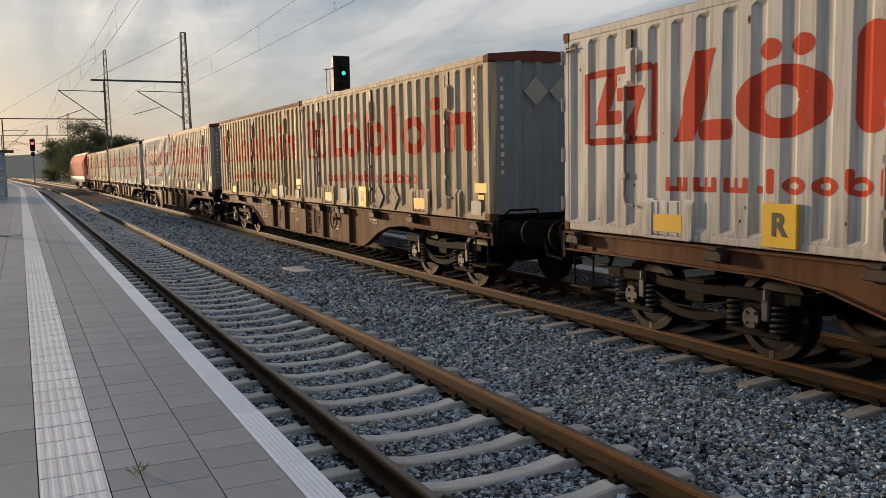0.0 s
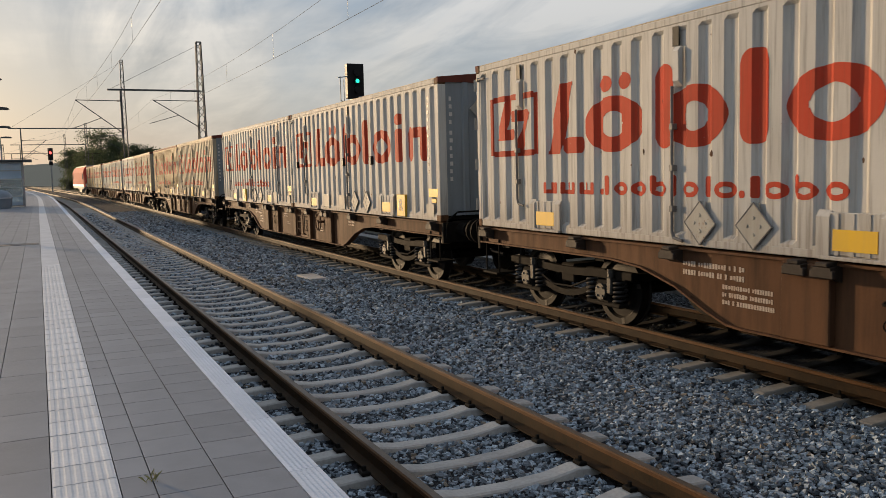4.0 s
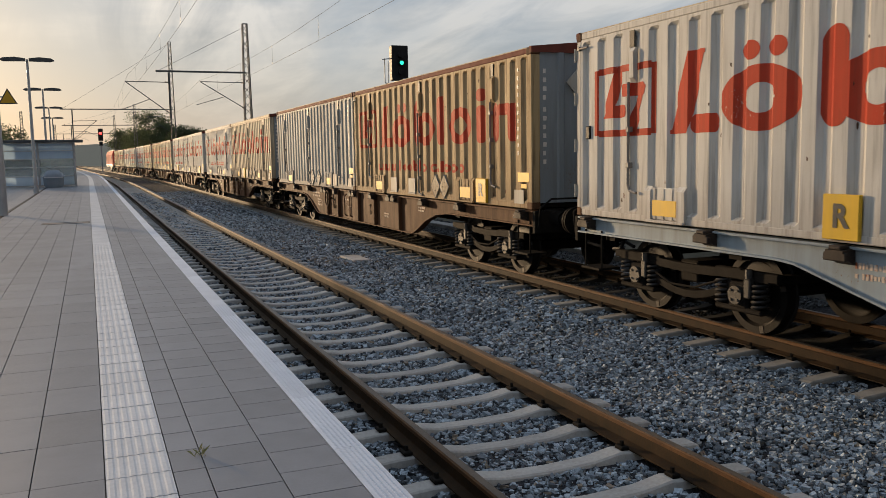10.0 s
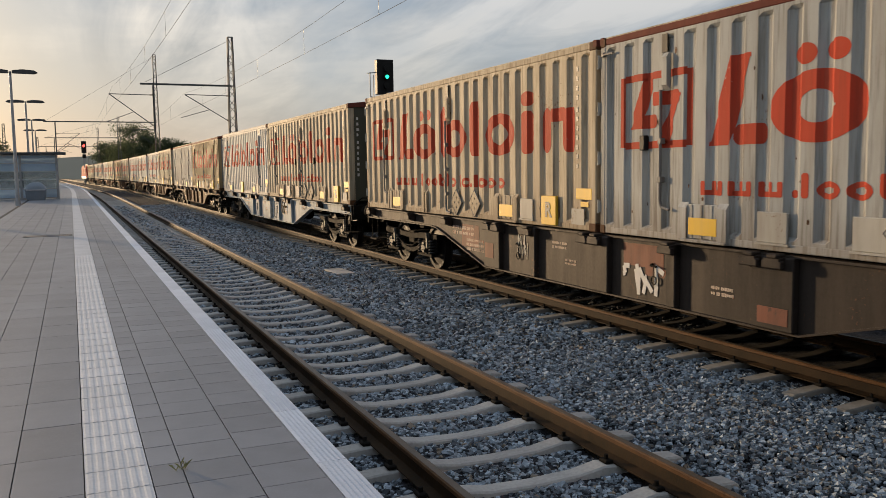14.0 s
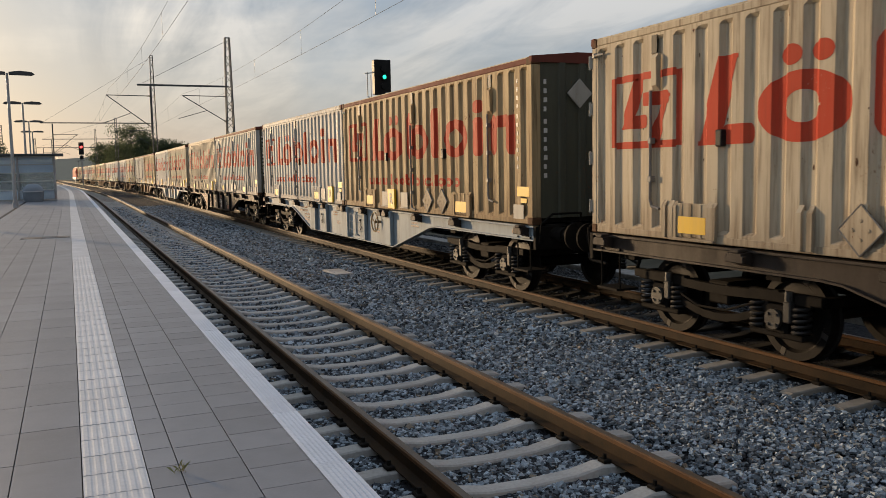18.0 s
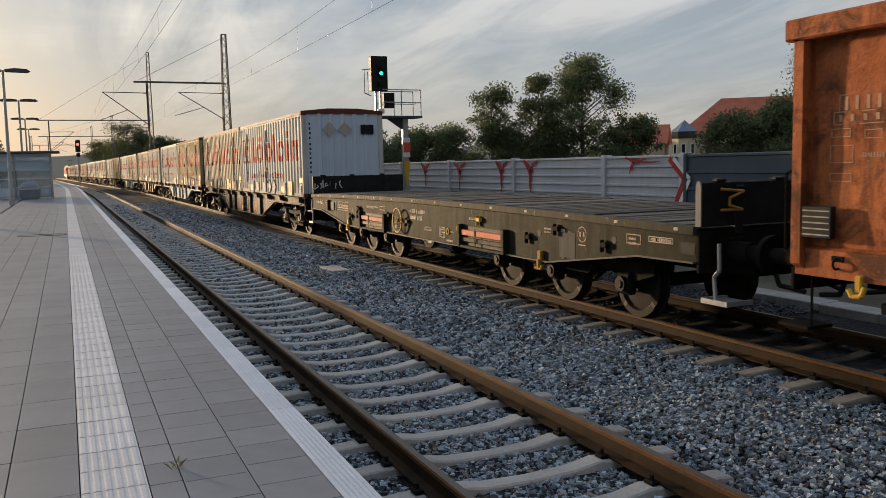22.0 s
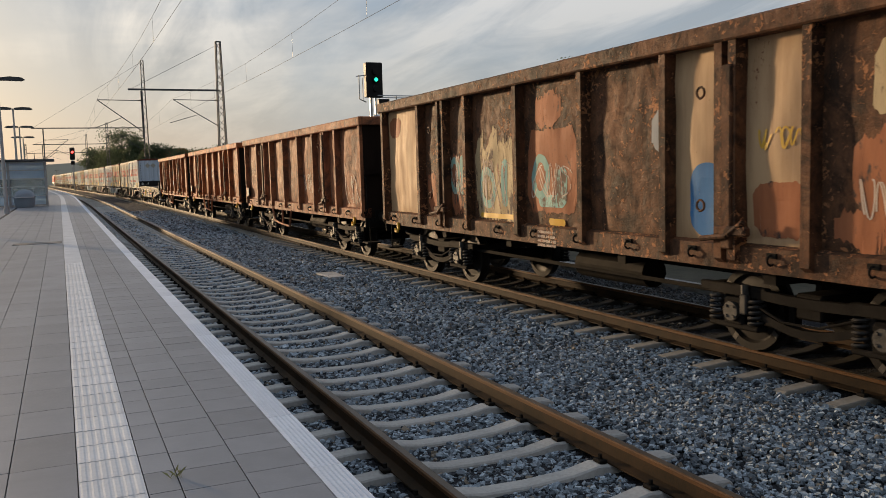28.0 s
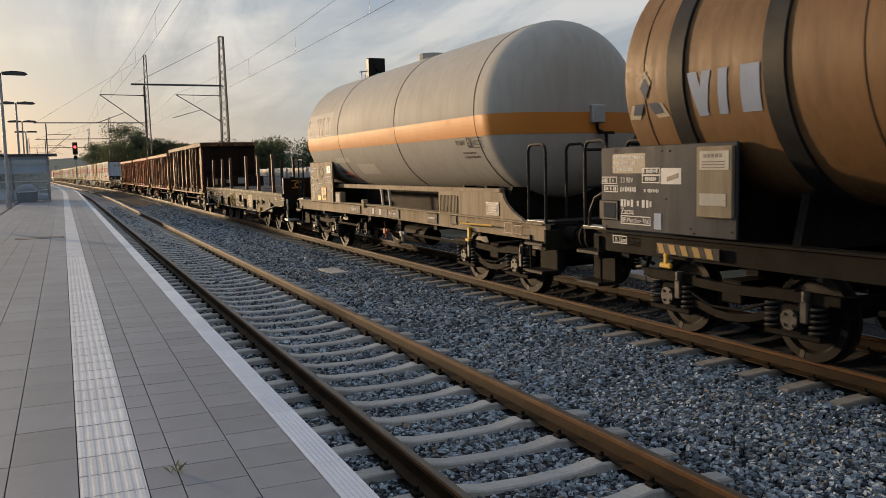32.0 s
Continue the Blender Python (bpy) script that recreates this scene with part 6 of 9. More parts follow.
def red_marks(seed, emblem=True):
    def build(h, length):
        zt = 3.12
        sh = lambda *shapes: on_sheet(shapes, length, zt, seed)
        lp = lambda *v, **k: loops(*v, length, zt, seed, **k)
        out = [("stencilled_writing", "stencil_faded", "small faded stencilled markings", data_block(h, length, seed)),
               ("stencilled_writing", "chalk_worn", "small white stencilled markings", writing(h - 6.9, 1.16, 0.6, 5, 0.035, -1.268, seed + 1))]
        if emblem:  # plain worn shapes in place of lettering
            for one in (slab(4.35, 4.48, 1.97, 2.44, 0.03), hoop(4.98, 2.14, 0.20, 0.17, 0.09, 0.08), slab(5.43, 5.56, 2.0, 2.52, 0.03), slab(5.90, 5.98, 2.0, 2.5, 0.02), hoop(6.33, 2.20, 0.22, 0.20, 0.09, 0.08), slab(6.62, 6.72, 2.0, 2.40, 0.02), slab(6.84, 6.93, 2.0, 2.40, 0.02)):
                out.append(("painted_shape", "chalk_worn", "worn white painted shape", sh(one)))
        for k, (u, z, wd, hh, n) in enumerate(((3.58, 1.85, 0.50, 0.75, 4), (6.28, 1.62, 0.22, 0.60, 3), (8.25, 2.05, 0.45, 0.55, 5), (9.05, 1.90, 0.55, 0.65, 4), (9.58, 1.60, 0.55, 0.42, 3), (10.65, 2.15, 0.40, 0.55, 3), (10.75, 1.55, 0.5, 0.55, 3)) if seed == 1 else ()):
            out.append(("graffiti", "chalk", "white sprayed scrawl", lp(u, z, wd, hh, seed * 10 + k, strokes=n + 1, r=0.011)))
        if seed == 1:
            out.append(("graffiti", "graffiti_blue", "blue sprayed scrawl", lp(8.45, 1.62, 0.35, 0.45, 77, strokes=6, r=0.010)))
            out.append(("graffiti", "safety_red", "small red sprayed dab", sh(ragged(7.40, 7.50, 2.35, 2.9, 3, 0.05))))
        if seed == 1:
            out.append(("paint_patch", "grey_patch", "pale grey paint patch", sh(ragged(7.0, 7.28, 1.95, 2.22, seed, 0.05))))
        return out
    return build


def plain_marks(seed):
    def build(h, length):
        zt = 3.12
        return [("stencilled_writing", "stencil_faded", "small faded stencilled markings", data_block(h, length, seed)),
                ("graffiti", "chalk_worn", "pale sprayed scrawl", loops(12.1, 1.65, 1.0, 0.7, seed + 5, length, zt, seed, strokes=4, r=0.014)),
                ("graffiti", "chalk_worn", "pale sprayed scrawl", loops(8.2, 1.8, 0.8, 0.6, seed + 6, length, zt, seed, strokes=4, r=0.014)),
                ]
    return build


def wild_marks(seed):
    def build(h, length):
        zt = 3.29
        sh = lambda *shapes, off=0.004: on_sheet(shapes, length, zt, seed, off)
        lp = lambda *v, **k: loops(*v, length, zt, seed, **k)
        out = [("stencilled_writing", "chalk_worn", "small white stencilled markings", writing(h - 6.6, 1.12, 0.5, 4, 0.04, -1.268, seed))]
        for k, (m, one) in enumerate((("orange_worn", ragged(2.15, 2.85, 1.25, 2.0, 1)), ("orange_worn", ragged(3.2, 3.95, 1.3, 2.3, 2)), ("cream_worn", ragged(4.2, 5.7, 1.25, 2.55, 3, 0.3)), ("orange_worn", ragged(5.95, 7.3, 1.4, 2.60, 4, 0.06)), ("orange_worn", ragged(6.2, 6.9, 2.65, 3.1, 5)),
                                      ("grey_patch", ragged(8.9, 9.2, 2.2, 2.7, 7, 0.05)), ("orange_worn", ragged(10.5, 11.2, 1.3, 1.85, 8, 0.04)), ("orange_worn", ragged(11.7, 12.6, 1.55, 2.3, 9)), ("orange_worn", ragged(11.5, 13.1, 1.25, 1.6, 10)), ("cream_worn", ragged(11.9, 12.2, 2.4, 3.1, 11)), ("orange_worn", ragged(0.2, 0.8, 2.75, 3.15, 12, 0.05)))):
            out.append(("paint_patch", m, "flaking paint patch", sh(one)))
        for one in (hoop(3.4, 1.95, 0.25, 0.33, 0.10, 0.12), slab(3.62, 3.80, 1.62, 2.3, 0.08), hoop(4.65, 1.75, 0.30, 0.34, 0.12, 0.13), slab(5.15, 5.32, 1.45, 2.2, 0.08), hoop(6.35, 1.92, 0.27, 0.33, 0.13, 0.12), slab(6.80, 7.05, 1.5, 2.05, 0.12), slab(6.3, 7.0, 1.48, 1.66, 0.08)):
            out.append(("graffiti", "teal", "pale turquoise sprayed shape", sh(one, off=0.007)))
        for one in (slab(4.35, 5.5, 1.25, 1.33, 0.03), slab(6.55, 7.0, 1.22, 1.32, 0.04)):
            out.append(("graffiti", "safety_yellow", "yellow sprayed stroke", sh(one, off=0.010)))
        for k, (u, z, ww, hh) in enumerate(((3.55, 1.95, 0.7, 0.7), (4.9, 1.8, 1.1, 0.9), (6.6, 1.85, 1.0, 0.7), (12.1, 1.7, 0.7, 0.4))):
            out.append(("graffiti", "chalk_worn", "looping white sprayed outline", lp(u, z, ww, hh, seed + 20 + k, strokes=5, r=0.009, off=0.009)))
        out.append(("graffiti", "graffiti_blue", "blue sprayed figure with a rounded top", sh(slab(9.58, 10.12, 1.24, 2.06, 0.26), off=0.007)))
        out.append(("graffiti", "safety_yellow", "yellow sprayed scrawl", lp(10.85, 2.28, 0.55, 0.22, seed + 30, strokes=5, r=0.010)))
        return out
    return build


open_wagon(150.49, 13.2, "rust_red", "orange-red rusty open goods wagon with white graffiti", 1, red_marks(1))
open_wagon(165.20, 13.2, "rust_red", "orange-red rusty open goods wagon with worn markings", 2, red_marks(2))
open_wagon(179.76, 13.2, "rust_tan", "rusty brown open goods wagon", 3, plain_marks(3))
open_wagon(194.36, 13.3, "rust_brown", "patched rusty open wagon with colourful graffiti", 4, wild_marks(4), 3.29,
           ["graffiti_tan", "rust_brown", "rust_brown", "rust_brown", "rust_brown", "rust_brown", "graffiti_tan", "graffiti_tan", "rust_brown"])


# ---- heavy flat wagons ----
def outline(ink, X, h, u0, u1, z0, z1, t=0.010, cols=0, rows=0):
    """A stencilled frame, with lines that part it."""
    lines = [(u0, u1, z0, z0 + t), (u0, u1, z1 - t, z1), (u0, u0 + t, z0, z1), (u1 - t, u1, z0, z1)]
    lines += [(u0 + (u1 - u0) * i / cols - t / 2, u0 + (u1 - u0) * i / cols + t / 2, z0, z1) for i in range(1, cols)]
    lines += [(u0, u1, z0 + (z1 - z0) * i / rows - t / 2, z0 + (z1 - z0) * i / rows + t / 2) for i in range(1, rows)]
    for a, b, c, d in lines:
        ink.box(X - 0.004, h - b, c, X, h - a, d)


def flat_wagon(front, length, mat, label, stakes, seed, camber, bogie_in):
    w = thing("flat_wagon", label, "freight wagon", "flat wagons of the train")
    o, h = front + length / 2, length / 2
    rng = random.Random(seed)

    def crown(y):
        return camber * (1 - (y / h) ** 2)
    ys = [float(v) for v in np.linspace(-h, h, 33)]
    low = [(h, 0.93), (h - 1.0, 0.92), (h - 3.1, 0.64), (-h + 3.1, 0.64), (-h + 1.0, 0.92), (-h, 0.93)]
    sill = [(y, 1.23 + crown(y)) for y in ys] + low
    for side in (-1, 1):
        x0, x1 = sorted((side * 1.30, side * 1.335))
        part("side_sill", Shape().prism(sill, "x", x0, x1), mat, w)
        fl = Shape()
        x0, x1 = sorted((side * 1.24, side * 1.385))
        for (ya, za), (yb, zb) in zip(low, low[1:]):
            fl.prism([(ya, za), (yb, zb), (yb, zb - 0.022), (ya, za - 0.022)], "x", x0, x1)
        part("sill_flange", fl, "flange_lit", w, "worn lower flange, paler with sunlight in its colour")
        x0, x1 = sorted((side * 1.27, side * 1.39))
        ed = Shape()
        for ya, yb in zip(ys, ys[1:]):
            ed.prism([(ya, 1.225 + crown(ya)), (yb, 1.225 + crown(yb)), (yb, 1.315 + crown(yb)), (ya, 1.315 + crown(ya))], "x", x0, x1)
        part("deck_edge", ed, "edge_worn", w, "scuffed steel deck edge")
        for u in np.arange(0.75, length, 1.13):
            xa, xb = sorted((side * 1.39, side * 1.394))
            z = 1.255 + crown(h - u)
            part("edge_mark", Shape().box(xa, h - u - 0.035, z, xb, h - u + 0.035, z + 0.035), "chalk_worn", w)
    X = -1.336

    def pocket(u0, u1, z0, z1):
        pk = part("stake_pocket", Shape().box(-1.345, h - u1, z0, -1.337, h - u0, z1), "black", w, "dark recess in the sill")
        part("pocket_edge", Shape().box(-1.42, h - u0, z0 - 0.02, -1.336, h - u0 + 0.08, z1 + 0.02, 0.010), mat, pk)

    def patch(m, lb, u0, u1, z0, z1, k):
        u = np.linspace(u0, u1, 14)
        g = random.Random(k)
        top, bot = [z1 + g.uniform(-0.025, 0.015) for _ in u], [z0 + g.uniform(-0.015, 0.025) for _ in u]
        part("paint_patch", Shape().prism([(h - a, z) for a, z in zip(u, top)] + [(h - a, z) for a, z in zip(u[::-1], bot[::-1])], "x", X - 0.003, X), m, w, lb)

    def lug(u, z, m="grime", lb="", d=0.10):
        part("hinge", Shape().box(-1.40, h - u - d, z - 0.03, -1.335, h - u + d * 0.4, z + 0.04, 0.010).cyl((-1.375, h - u + d * 0.2, z - 0.09), (-1.375, h - u + d * 0.2, z + 0.07), 0.028, 8), m, w, lb)

    def hole(u, z, r=0.05):
        part("round_hole", Shape().cyl((-1.339, h - u, z), (-1.335, h - u, z), r, 16), "black", w, "dark round hole")
    ink = Shape()

    def text(u0, u1, z, lines, hh, k):
        q = writing(h - (u0 + u1) / 2, z - hh / 2, u1 - u0, lines, hh, X, seed * 7 + k)
        ink.add(q.v, q.f)

    def round_mark(u, z, r):
        q = Shape().ring((0, 0, 0), 0, r, 0.008, 22, 4)
        ink.add([(X - 0.002 + 0.3 * a, h - u + b, z + c) for a, b, c in q.v], q.f)
        ink.box(X - 0.004, h - u - r * 0.9, z - r - 0.05, X, h - u + r * 0.9, z - r - 0.035)
        text(u - r * 0.6, u + r * 0.6, z + 0.035, 1, 0.07, int(u * 10))
    if stakes:
        for v in ((4.20, 4.43, 0.69, 0.99), (5.80, 6.18, 0.69, 0.99), (9.28, 9.64, 0.70, 0.99), (10.90, 11.27, 0.70, 0.99)):
            pocket(*v)
        patch("sill_tan", "pale tan touched-up patch", 4.62, 5.12, 0.68, 0.88, 1)
        patch("sill_tan", "pale tan touched-up patch", 9.68, 10.32, 0.72, 1.18, 2)
        patch("primer_worn", "rusty red touched-up patch", 7.20, 7.49, 0.96, 1.19, 3)
        patch("slate_board", "dark grey touched-up patch", 7.50, 7.84, 0.96, 1.14, 4)
        patch("frame_dark", "dark touched-up patch", 5.20, 5.76, 0.70, 1.12, 6)
        patch("slate_board", "dark touched-up patch", 12.9, 13.6, 0.68, 0.90, 8)
        pocket(8.34, 8.70, 0.90, 1.12)
        part("paper_label", Shape().box(-1.349, h - 8.66, 0.92, -1.346, h - 8.50, 1.07), "plate", w, "white paper label")
        part("red_mark", Shape().box(-1.352, h - 8.62, 0.94, -1.350, h - 8.53, 0.99), "safety_red", w)
        part("red_handle", Shape().box(-1.38, h - 9.10, 0.83, -1.336, h - 9.02, 0.89, 0.01).box(-1.37, h - 9.07, 0.70, -1.34, h - 9.03, 0.83, 0.005), "safety_red", w, "small red brake handle")
        part("yellow_handle", Shape().box(-1.38, h - 8.80, 0.85, -1.336, h - 8.70, 0.90, 0.01).cyl((-1.36, h - 8.75, 0.89), (-1.36, h - 8.75, 0.95), 0.03, 8), "safety_yellow", w, "small yellow handle")
        for u, z, m in ((1.12, 1.08, "grime"), (4.05, 0.92, "grime"), (6.28, 0.90, "grime"), (11.44, 0.96, "primer_worn"), (12.28, 0.98, "grime"), (13.62, 0.92, "grime")):
            lug(u, z, m)
        part("hatch_plate", Shape().box(-1.35, h - 1.55, 1.00, -1.336, h - 1.32, 1.18, 0.006), "frame_dark", w)
        for v in ((3.11, 1.04), (11.85, 1.10), (12.28, 1.06), (1.70, 1.04)):
            hole(*v)
        outline(ink, X, h, 1.88, 2.47, 0.95, 1.12, cols=3, rows=3)
        outline(ink, X, h, 2.56, 2.93, 0.95, 1.12)
        outline(ink, X, h, 2.96, 3.95, 0.80, 0.88)
        outline(ink, X, h, 3.08, 3.95, 0.88, 0.95, cols=5)
        outline(ink, X, h, 3.30, 3.62, 0.72, 0.80)
        outline(ink, X, h, 3.88, 4.17, 1.09, 1.18)
        outline(ink, X, h, 4.20, 4.47, 1.09, 1.18)
        outline(ink, X, h, 7.98, 8.24, 0.98, 1.20, cols=4, rows=4)
        outline(ink, X, h, 14.01, 14.28, 1.05, 1.18)
        outline(ink, X, h, 14.85, 15.12, 1.10, 1.17)
        outline(ink, X, h, 15.12, 15.29, 1.10, 1.17)
        ink.prism([(h - 2.62, 0.98), (h - 2.86, 1.02), (h - 2.86, 1.07), (h - 2.62, 1.04)], "x", X - 0.004, X)
        for k, v in enumerate(((3.0, 3.9, 0.87, 1, 0.055), (3.14, 3.30, 1.20, 1, 0.05), (3.42, 3.72, 1.17, 1, 0.05), (0.18, 0.50, 1.15, 2, 0.06), (2.50, 2.78, 0.85, 1, 0.07), (3.92, 4.14, 1.16, 1, 0.05), (4.24, 4.44, 1.16, 1, 0.05), (4.46, 4.95, 1.02, 4, 0.030), (7.18, 8.14, 0.90, 1, 0.095), (7.18, 7.86, 0.77, 1, 0.075), (8.33, 8.90, 0.75, 1, 0.045), (9.66, 10.14, 1.00, 4, 0.034), (9.1, 9.5, 1.20, 1, 0.045), (14.05, 14.25, 1.14, 1, 0.05), (14.88, 15.26, 1.155, 1, 0.04), (11.05, 11.25, 1.16, 2, 0.03), (1.95, 2.42, 1.09, 1, 0.035), (1.95, 2.42, 1.035, 1, 0.035), (1.95, 2.42, 0.985, 1, 0.035))):
            text(*v, k)
        round_mark(13.19, 1.05, 0.10)
        round_mark(8.60, 0.73, 0.05)
    else:
        for u0 in (4.30, 9.74):
            rk = part("stake_rack", Shape().box(-1.43, h - u0 - 0.03, 0.62, -1.34, h - u0 + 0.05, 1.02, 0.008).box(-1.43, h - u0 - 1.66, 0.62, -1.34, h - u0 - 1.56, 1.02, 0.008).box(-1.42, h - u0 - 1.6, 0.62, -1.34, h - u0, 0.66), mat, w, "open rack for stowed stakes")
            part("rack_back", Shape().box(-1.345, h - u0 - 1.57, 0.66, -1.337, h - u0, 0.99), "black", rk)
            part("stowed_stake", Shape().box(-1.40, h - u0 - 1.55, 0.83, -1.346, h - u0 - 0.05, 0.93, 0.012), "orange_primer", rk, "orange stowed stake")
            part("stowed_stake", Shape().box(-1.385, h - u0 - 1.55, 0.72, -1.346, h - u0 - 0.05, 0.80, 0.012), "sill_tan" if u0 < 6 else "frame_dark", rk, "tan stowed stake")
            part("rack_strap", Shape().box(-1.408, h - u0 - 0.62, 0.65, -1.40, h - u0 - 0.58, 0.96), mat, rk)
        pocket(1.70, 2.20, 0.94, 1.18)
        part("pocket_cover", Shape().box(-1.37, h - 2.10, 0.95, -1.346, h - 1.82, 1.16, 0.008), "frame_dark", w)
        for u, z, m in ((4.10, 1.06, "grime"), (4.05, 0.93, "grime"), (6.12, 1.0, "grime"), (3.46, 0.86, "grime"), (7.15, 0.92, "frame_dark"), (9.62, 0.93, "safety_yellow"), (12.05, 0.95, "grime"), (12.85, 1.12, "grime"), (14.0, 0.98, "grime"), (10.4, 1.12, "safety_yellow")):
            lug(u, z, m)
        for v in ((3.58, 1.0), (12.35, 1.03), (14.2, 1.06)):
            hole(*v)
        part("square_hole", Shape().box(-1.339, h - 15.70, 1.0, -1.335, h - 15.46, 1.13), "black", w, "dark oblong hole")
        patch("slate_board", "dark touched-up patch", 12.9, 13.3, 0.72, 1.1, 5)
        outline(ink, X, h, 0.72, 1.02, 1.07, 1.17)
        outline(ink, X, h, 1.27, 1.62, 1.01, 1.18, cols=2, rows=3)
        outline(ink, X, h, 2.43, 3.24, 1.03, 1.18, cols=5, rows=2)
        outline(ink, X, h, 2.30, 3.24, 0.97, 1.03)
        outline(ink, X, h, 5.49, 5.83, 1.09, 1.17)
        outline(ink, X, h, 6.27, 6.66, 0.69, 0.87)
        outline(ink, X, h, 8.72, 8.97, 0.72, 0.91, cols=4, rows=4)
        outline(ink, X, h, 14.46, 14.74, 1.04, 1.16)
        outline(ink, X, h, 14.89, 15.33, 1.09, 1.16)
        ink.prism([(h - 6.32, 0.72), (h - 6.60, 0.76), (h - 6.60, 0.82), (h - 6.32, 0.80)], "x", X - 0.004, X)
        for k, v in enumerate(((0.36, 0.66, 1.14, 1, 0.06), (0.75, 1.0, 1.14, 1, 0.05), (2.48, 3.2, 1.10, 1, 0.05), (4.60, 5.10, 1.16, 1, 0.06), (5.12, 5.40, 1.16, 1, 0.04), (7.27, 8.06, 1.19, 1, 0.085), (7.27, 7.92, 1.06, 1, 0.085), (8.02, 8.37, 0.88, 2, 0.03), (9.02, 9.34, 0.70, 1, 0.04), (9.20, 9.36, 0.86, 1, 0.04), (10.0, 10.3, 1.15, 1, 0.05), (12.5, 12.7, 1.12, 2, 0.03), (12.95, 13.1, 1.13, 1, 0.05), (14.5, 14.66, 1.12, 2, 0.035), (14.93, 15.30, 1.145, 1, 0.045), (1.30, 1.60, 1.14, 2, 0.04))):
            text(*v, k)
        round_mark(13.47, 1.08, 0.10)
        part("tow_ring", Shape().ring((-1.345, h - 9.12, 0.845), 0, 0.05, 0.014, 14, 6), "safety_yellow", w, "small yellow ring mark")
    tagged(part("stencilled_writing", ink, "chalk_worn", w, "white stencilled markings"), kind="stuff")
    plank_me = [Shape().box(-1.27, 0, 1.265, 1.27, wd, 1.318, 0.010).mesh("plank", M["plank"]) for wd in (0.225, 0.20)]
    k, y = 0, -h + 0.06
    while y < h - 0.28:
        part("plank", plank_me[k % 2], "plank", w, at=pose(0, y, crown(y) + rng.uniform(-0.014, 0.006), rng.uniform(-1.2, 1.2), rng.uniform(-0.15, 0.15), rng.uniform(-0.25, 0.25)))
        y += 0.238 if k % 2 == 0 else 0.213
        k += 1
    part("underframe", Shape().box(-0.5, -h, 0.70, 0.5, h, 1.22).box(-1.25, -h + 0.2, 1.16, 1.25, h - 0.2, 1.21), "grime", w)
    part("air_tank", Shape().cyl((0.2, -1.5, 0.5), (0.2, 0, 0.5), 0.2, 14), "grime", w)
    for e in (-1, 1):
        y0, y1 = sorted((e * h, e * (h + 0.05)))
        part("headstock", Shape().box(-1.34, y0, 0.80, 1.34, y1, 1.27, 0.01).box(-1.34, y0, 1.27, 1.34, e * h + e * 0.06 if e > 0 else y1, 1.30, 0.008), "grime", w)
        y0, y1 = sorted((e * (h + 0.005), e * (h + 0.065))) if e < 0 else sorted((h - 0.10, h - 0.04))
        bd = part("end_board", Shape().box(-1.33, y0, 1.315, 1.33, y1, 1.80, 0.012), "black" if not stakes else "end_black", w, "black steel end board")
        for x in (-0.8, 0.8):
            part("board_hinge", Shape().box(x - 0.06, y0 - 0.02, 1.22, x + 0.06, y1 + 0.02, 1.76, 0.012), "black", bd)
        part("board_edge", Shape().prism([(y0 - 0.012, 1.315), (y1 + 0.012, 1.315), (y1 + 0.012, 1.74), (y1 - 0.01, 1.81), (y0 + 0.01, 1.81), (y0 - 0.012, 1.74)], "x", -1.348, -1.331), "rod_grey" if e < 0 else "black", bd)
        for x in (-1.05, -0.2, 0.7):
            part("top_lug", Shape().box(x - 0.07, y0 - 0.01, 1.80, x + 0.07, y1 + 0.01, 1.835, 0.01), "black", bd)
        if e < 0:
            hook = Shape().tube([(-1.08, y0 - 0.03, 1.72), (-0.78, y0 - 0.05, 1.69), (-0.98, y0 - 0.05, 1.62), (-0.98, y0 - 0.05, 1.54), (-0.80, y0 - 0.05, 1.49), (-1.08, y0 - 0.03, 1.49)], 0.016, 8)
            part("lashing_hook", hook, "sill_yellow", bd, "dull yellow lashing hook")
        elif stakes:
            for k, (a, b, c, d) in enumerate(((-1.02, -0.55, 1.44, 1.72), (0.10, 0.55, 1.46, 1.74), (-0.45, -0.2, 1.5, 1.66))):
                part("paint_patch", Shape().box(a, y0 - 0.004, c, b, y0 - 0.001, d), "graffiti_tan" if k == 0 else "grey_patch", bd, "flaking pale paint")
        sx = e * (h + 0.28)
        part("shunter_step", Shape().box(-1.34, sx - 0.20, 0.49, -0.98, sx + 0.20, 0.52).box(-1.34, sx - 0.20, 0.52, -1.32, sx + 0.20, 0.545).box(-1.34, sx - 0.20, 0.52, -0.98, sx - 0.18, 0.545).box(-1.34, sx + 0.18, 0.52, -0.98, sx + 0.20, 0.545), "galvanised", w, "pale steel grating step")
        part("step_hanger", Shape().tube([(-1.29, sx - e * 0.02, 0.50), (-1.29, sx - e * 0.05, 0.78), (-1.29, sx + e * 0.03, 0.86), (-1.29, sx + e * 0.02, 1.15)], 0.024, 6), "galvanised", w)
        yh = e * (h - 3.3)
        hk = Shape().box(-1.395, yh - 0.05, 0.62, -1.335, yh + 0.05, 0.78, 0.014).box(-1.42, yh - 0.035, 0.52, -1.365, yh + 0.035, 0.66, 0.012).tube([(-1.40, yh - 0.10, 0.57), (-1.40, yh - 0.08, 0.52), (-1.40, yh + 0.08, 0.52), (-1.40, yh + 0.10, 0.57)], 0.022, 8)
        part("tow_hook", hk, "sill_yellow" if e < 0 else "safety_yellow", w, "yellow tow hook")
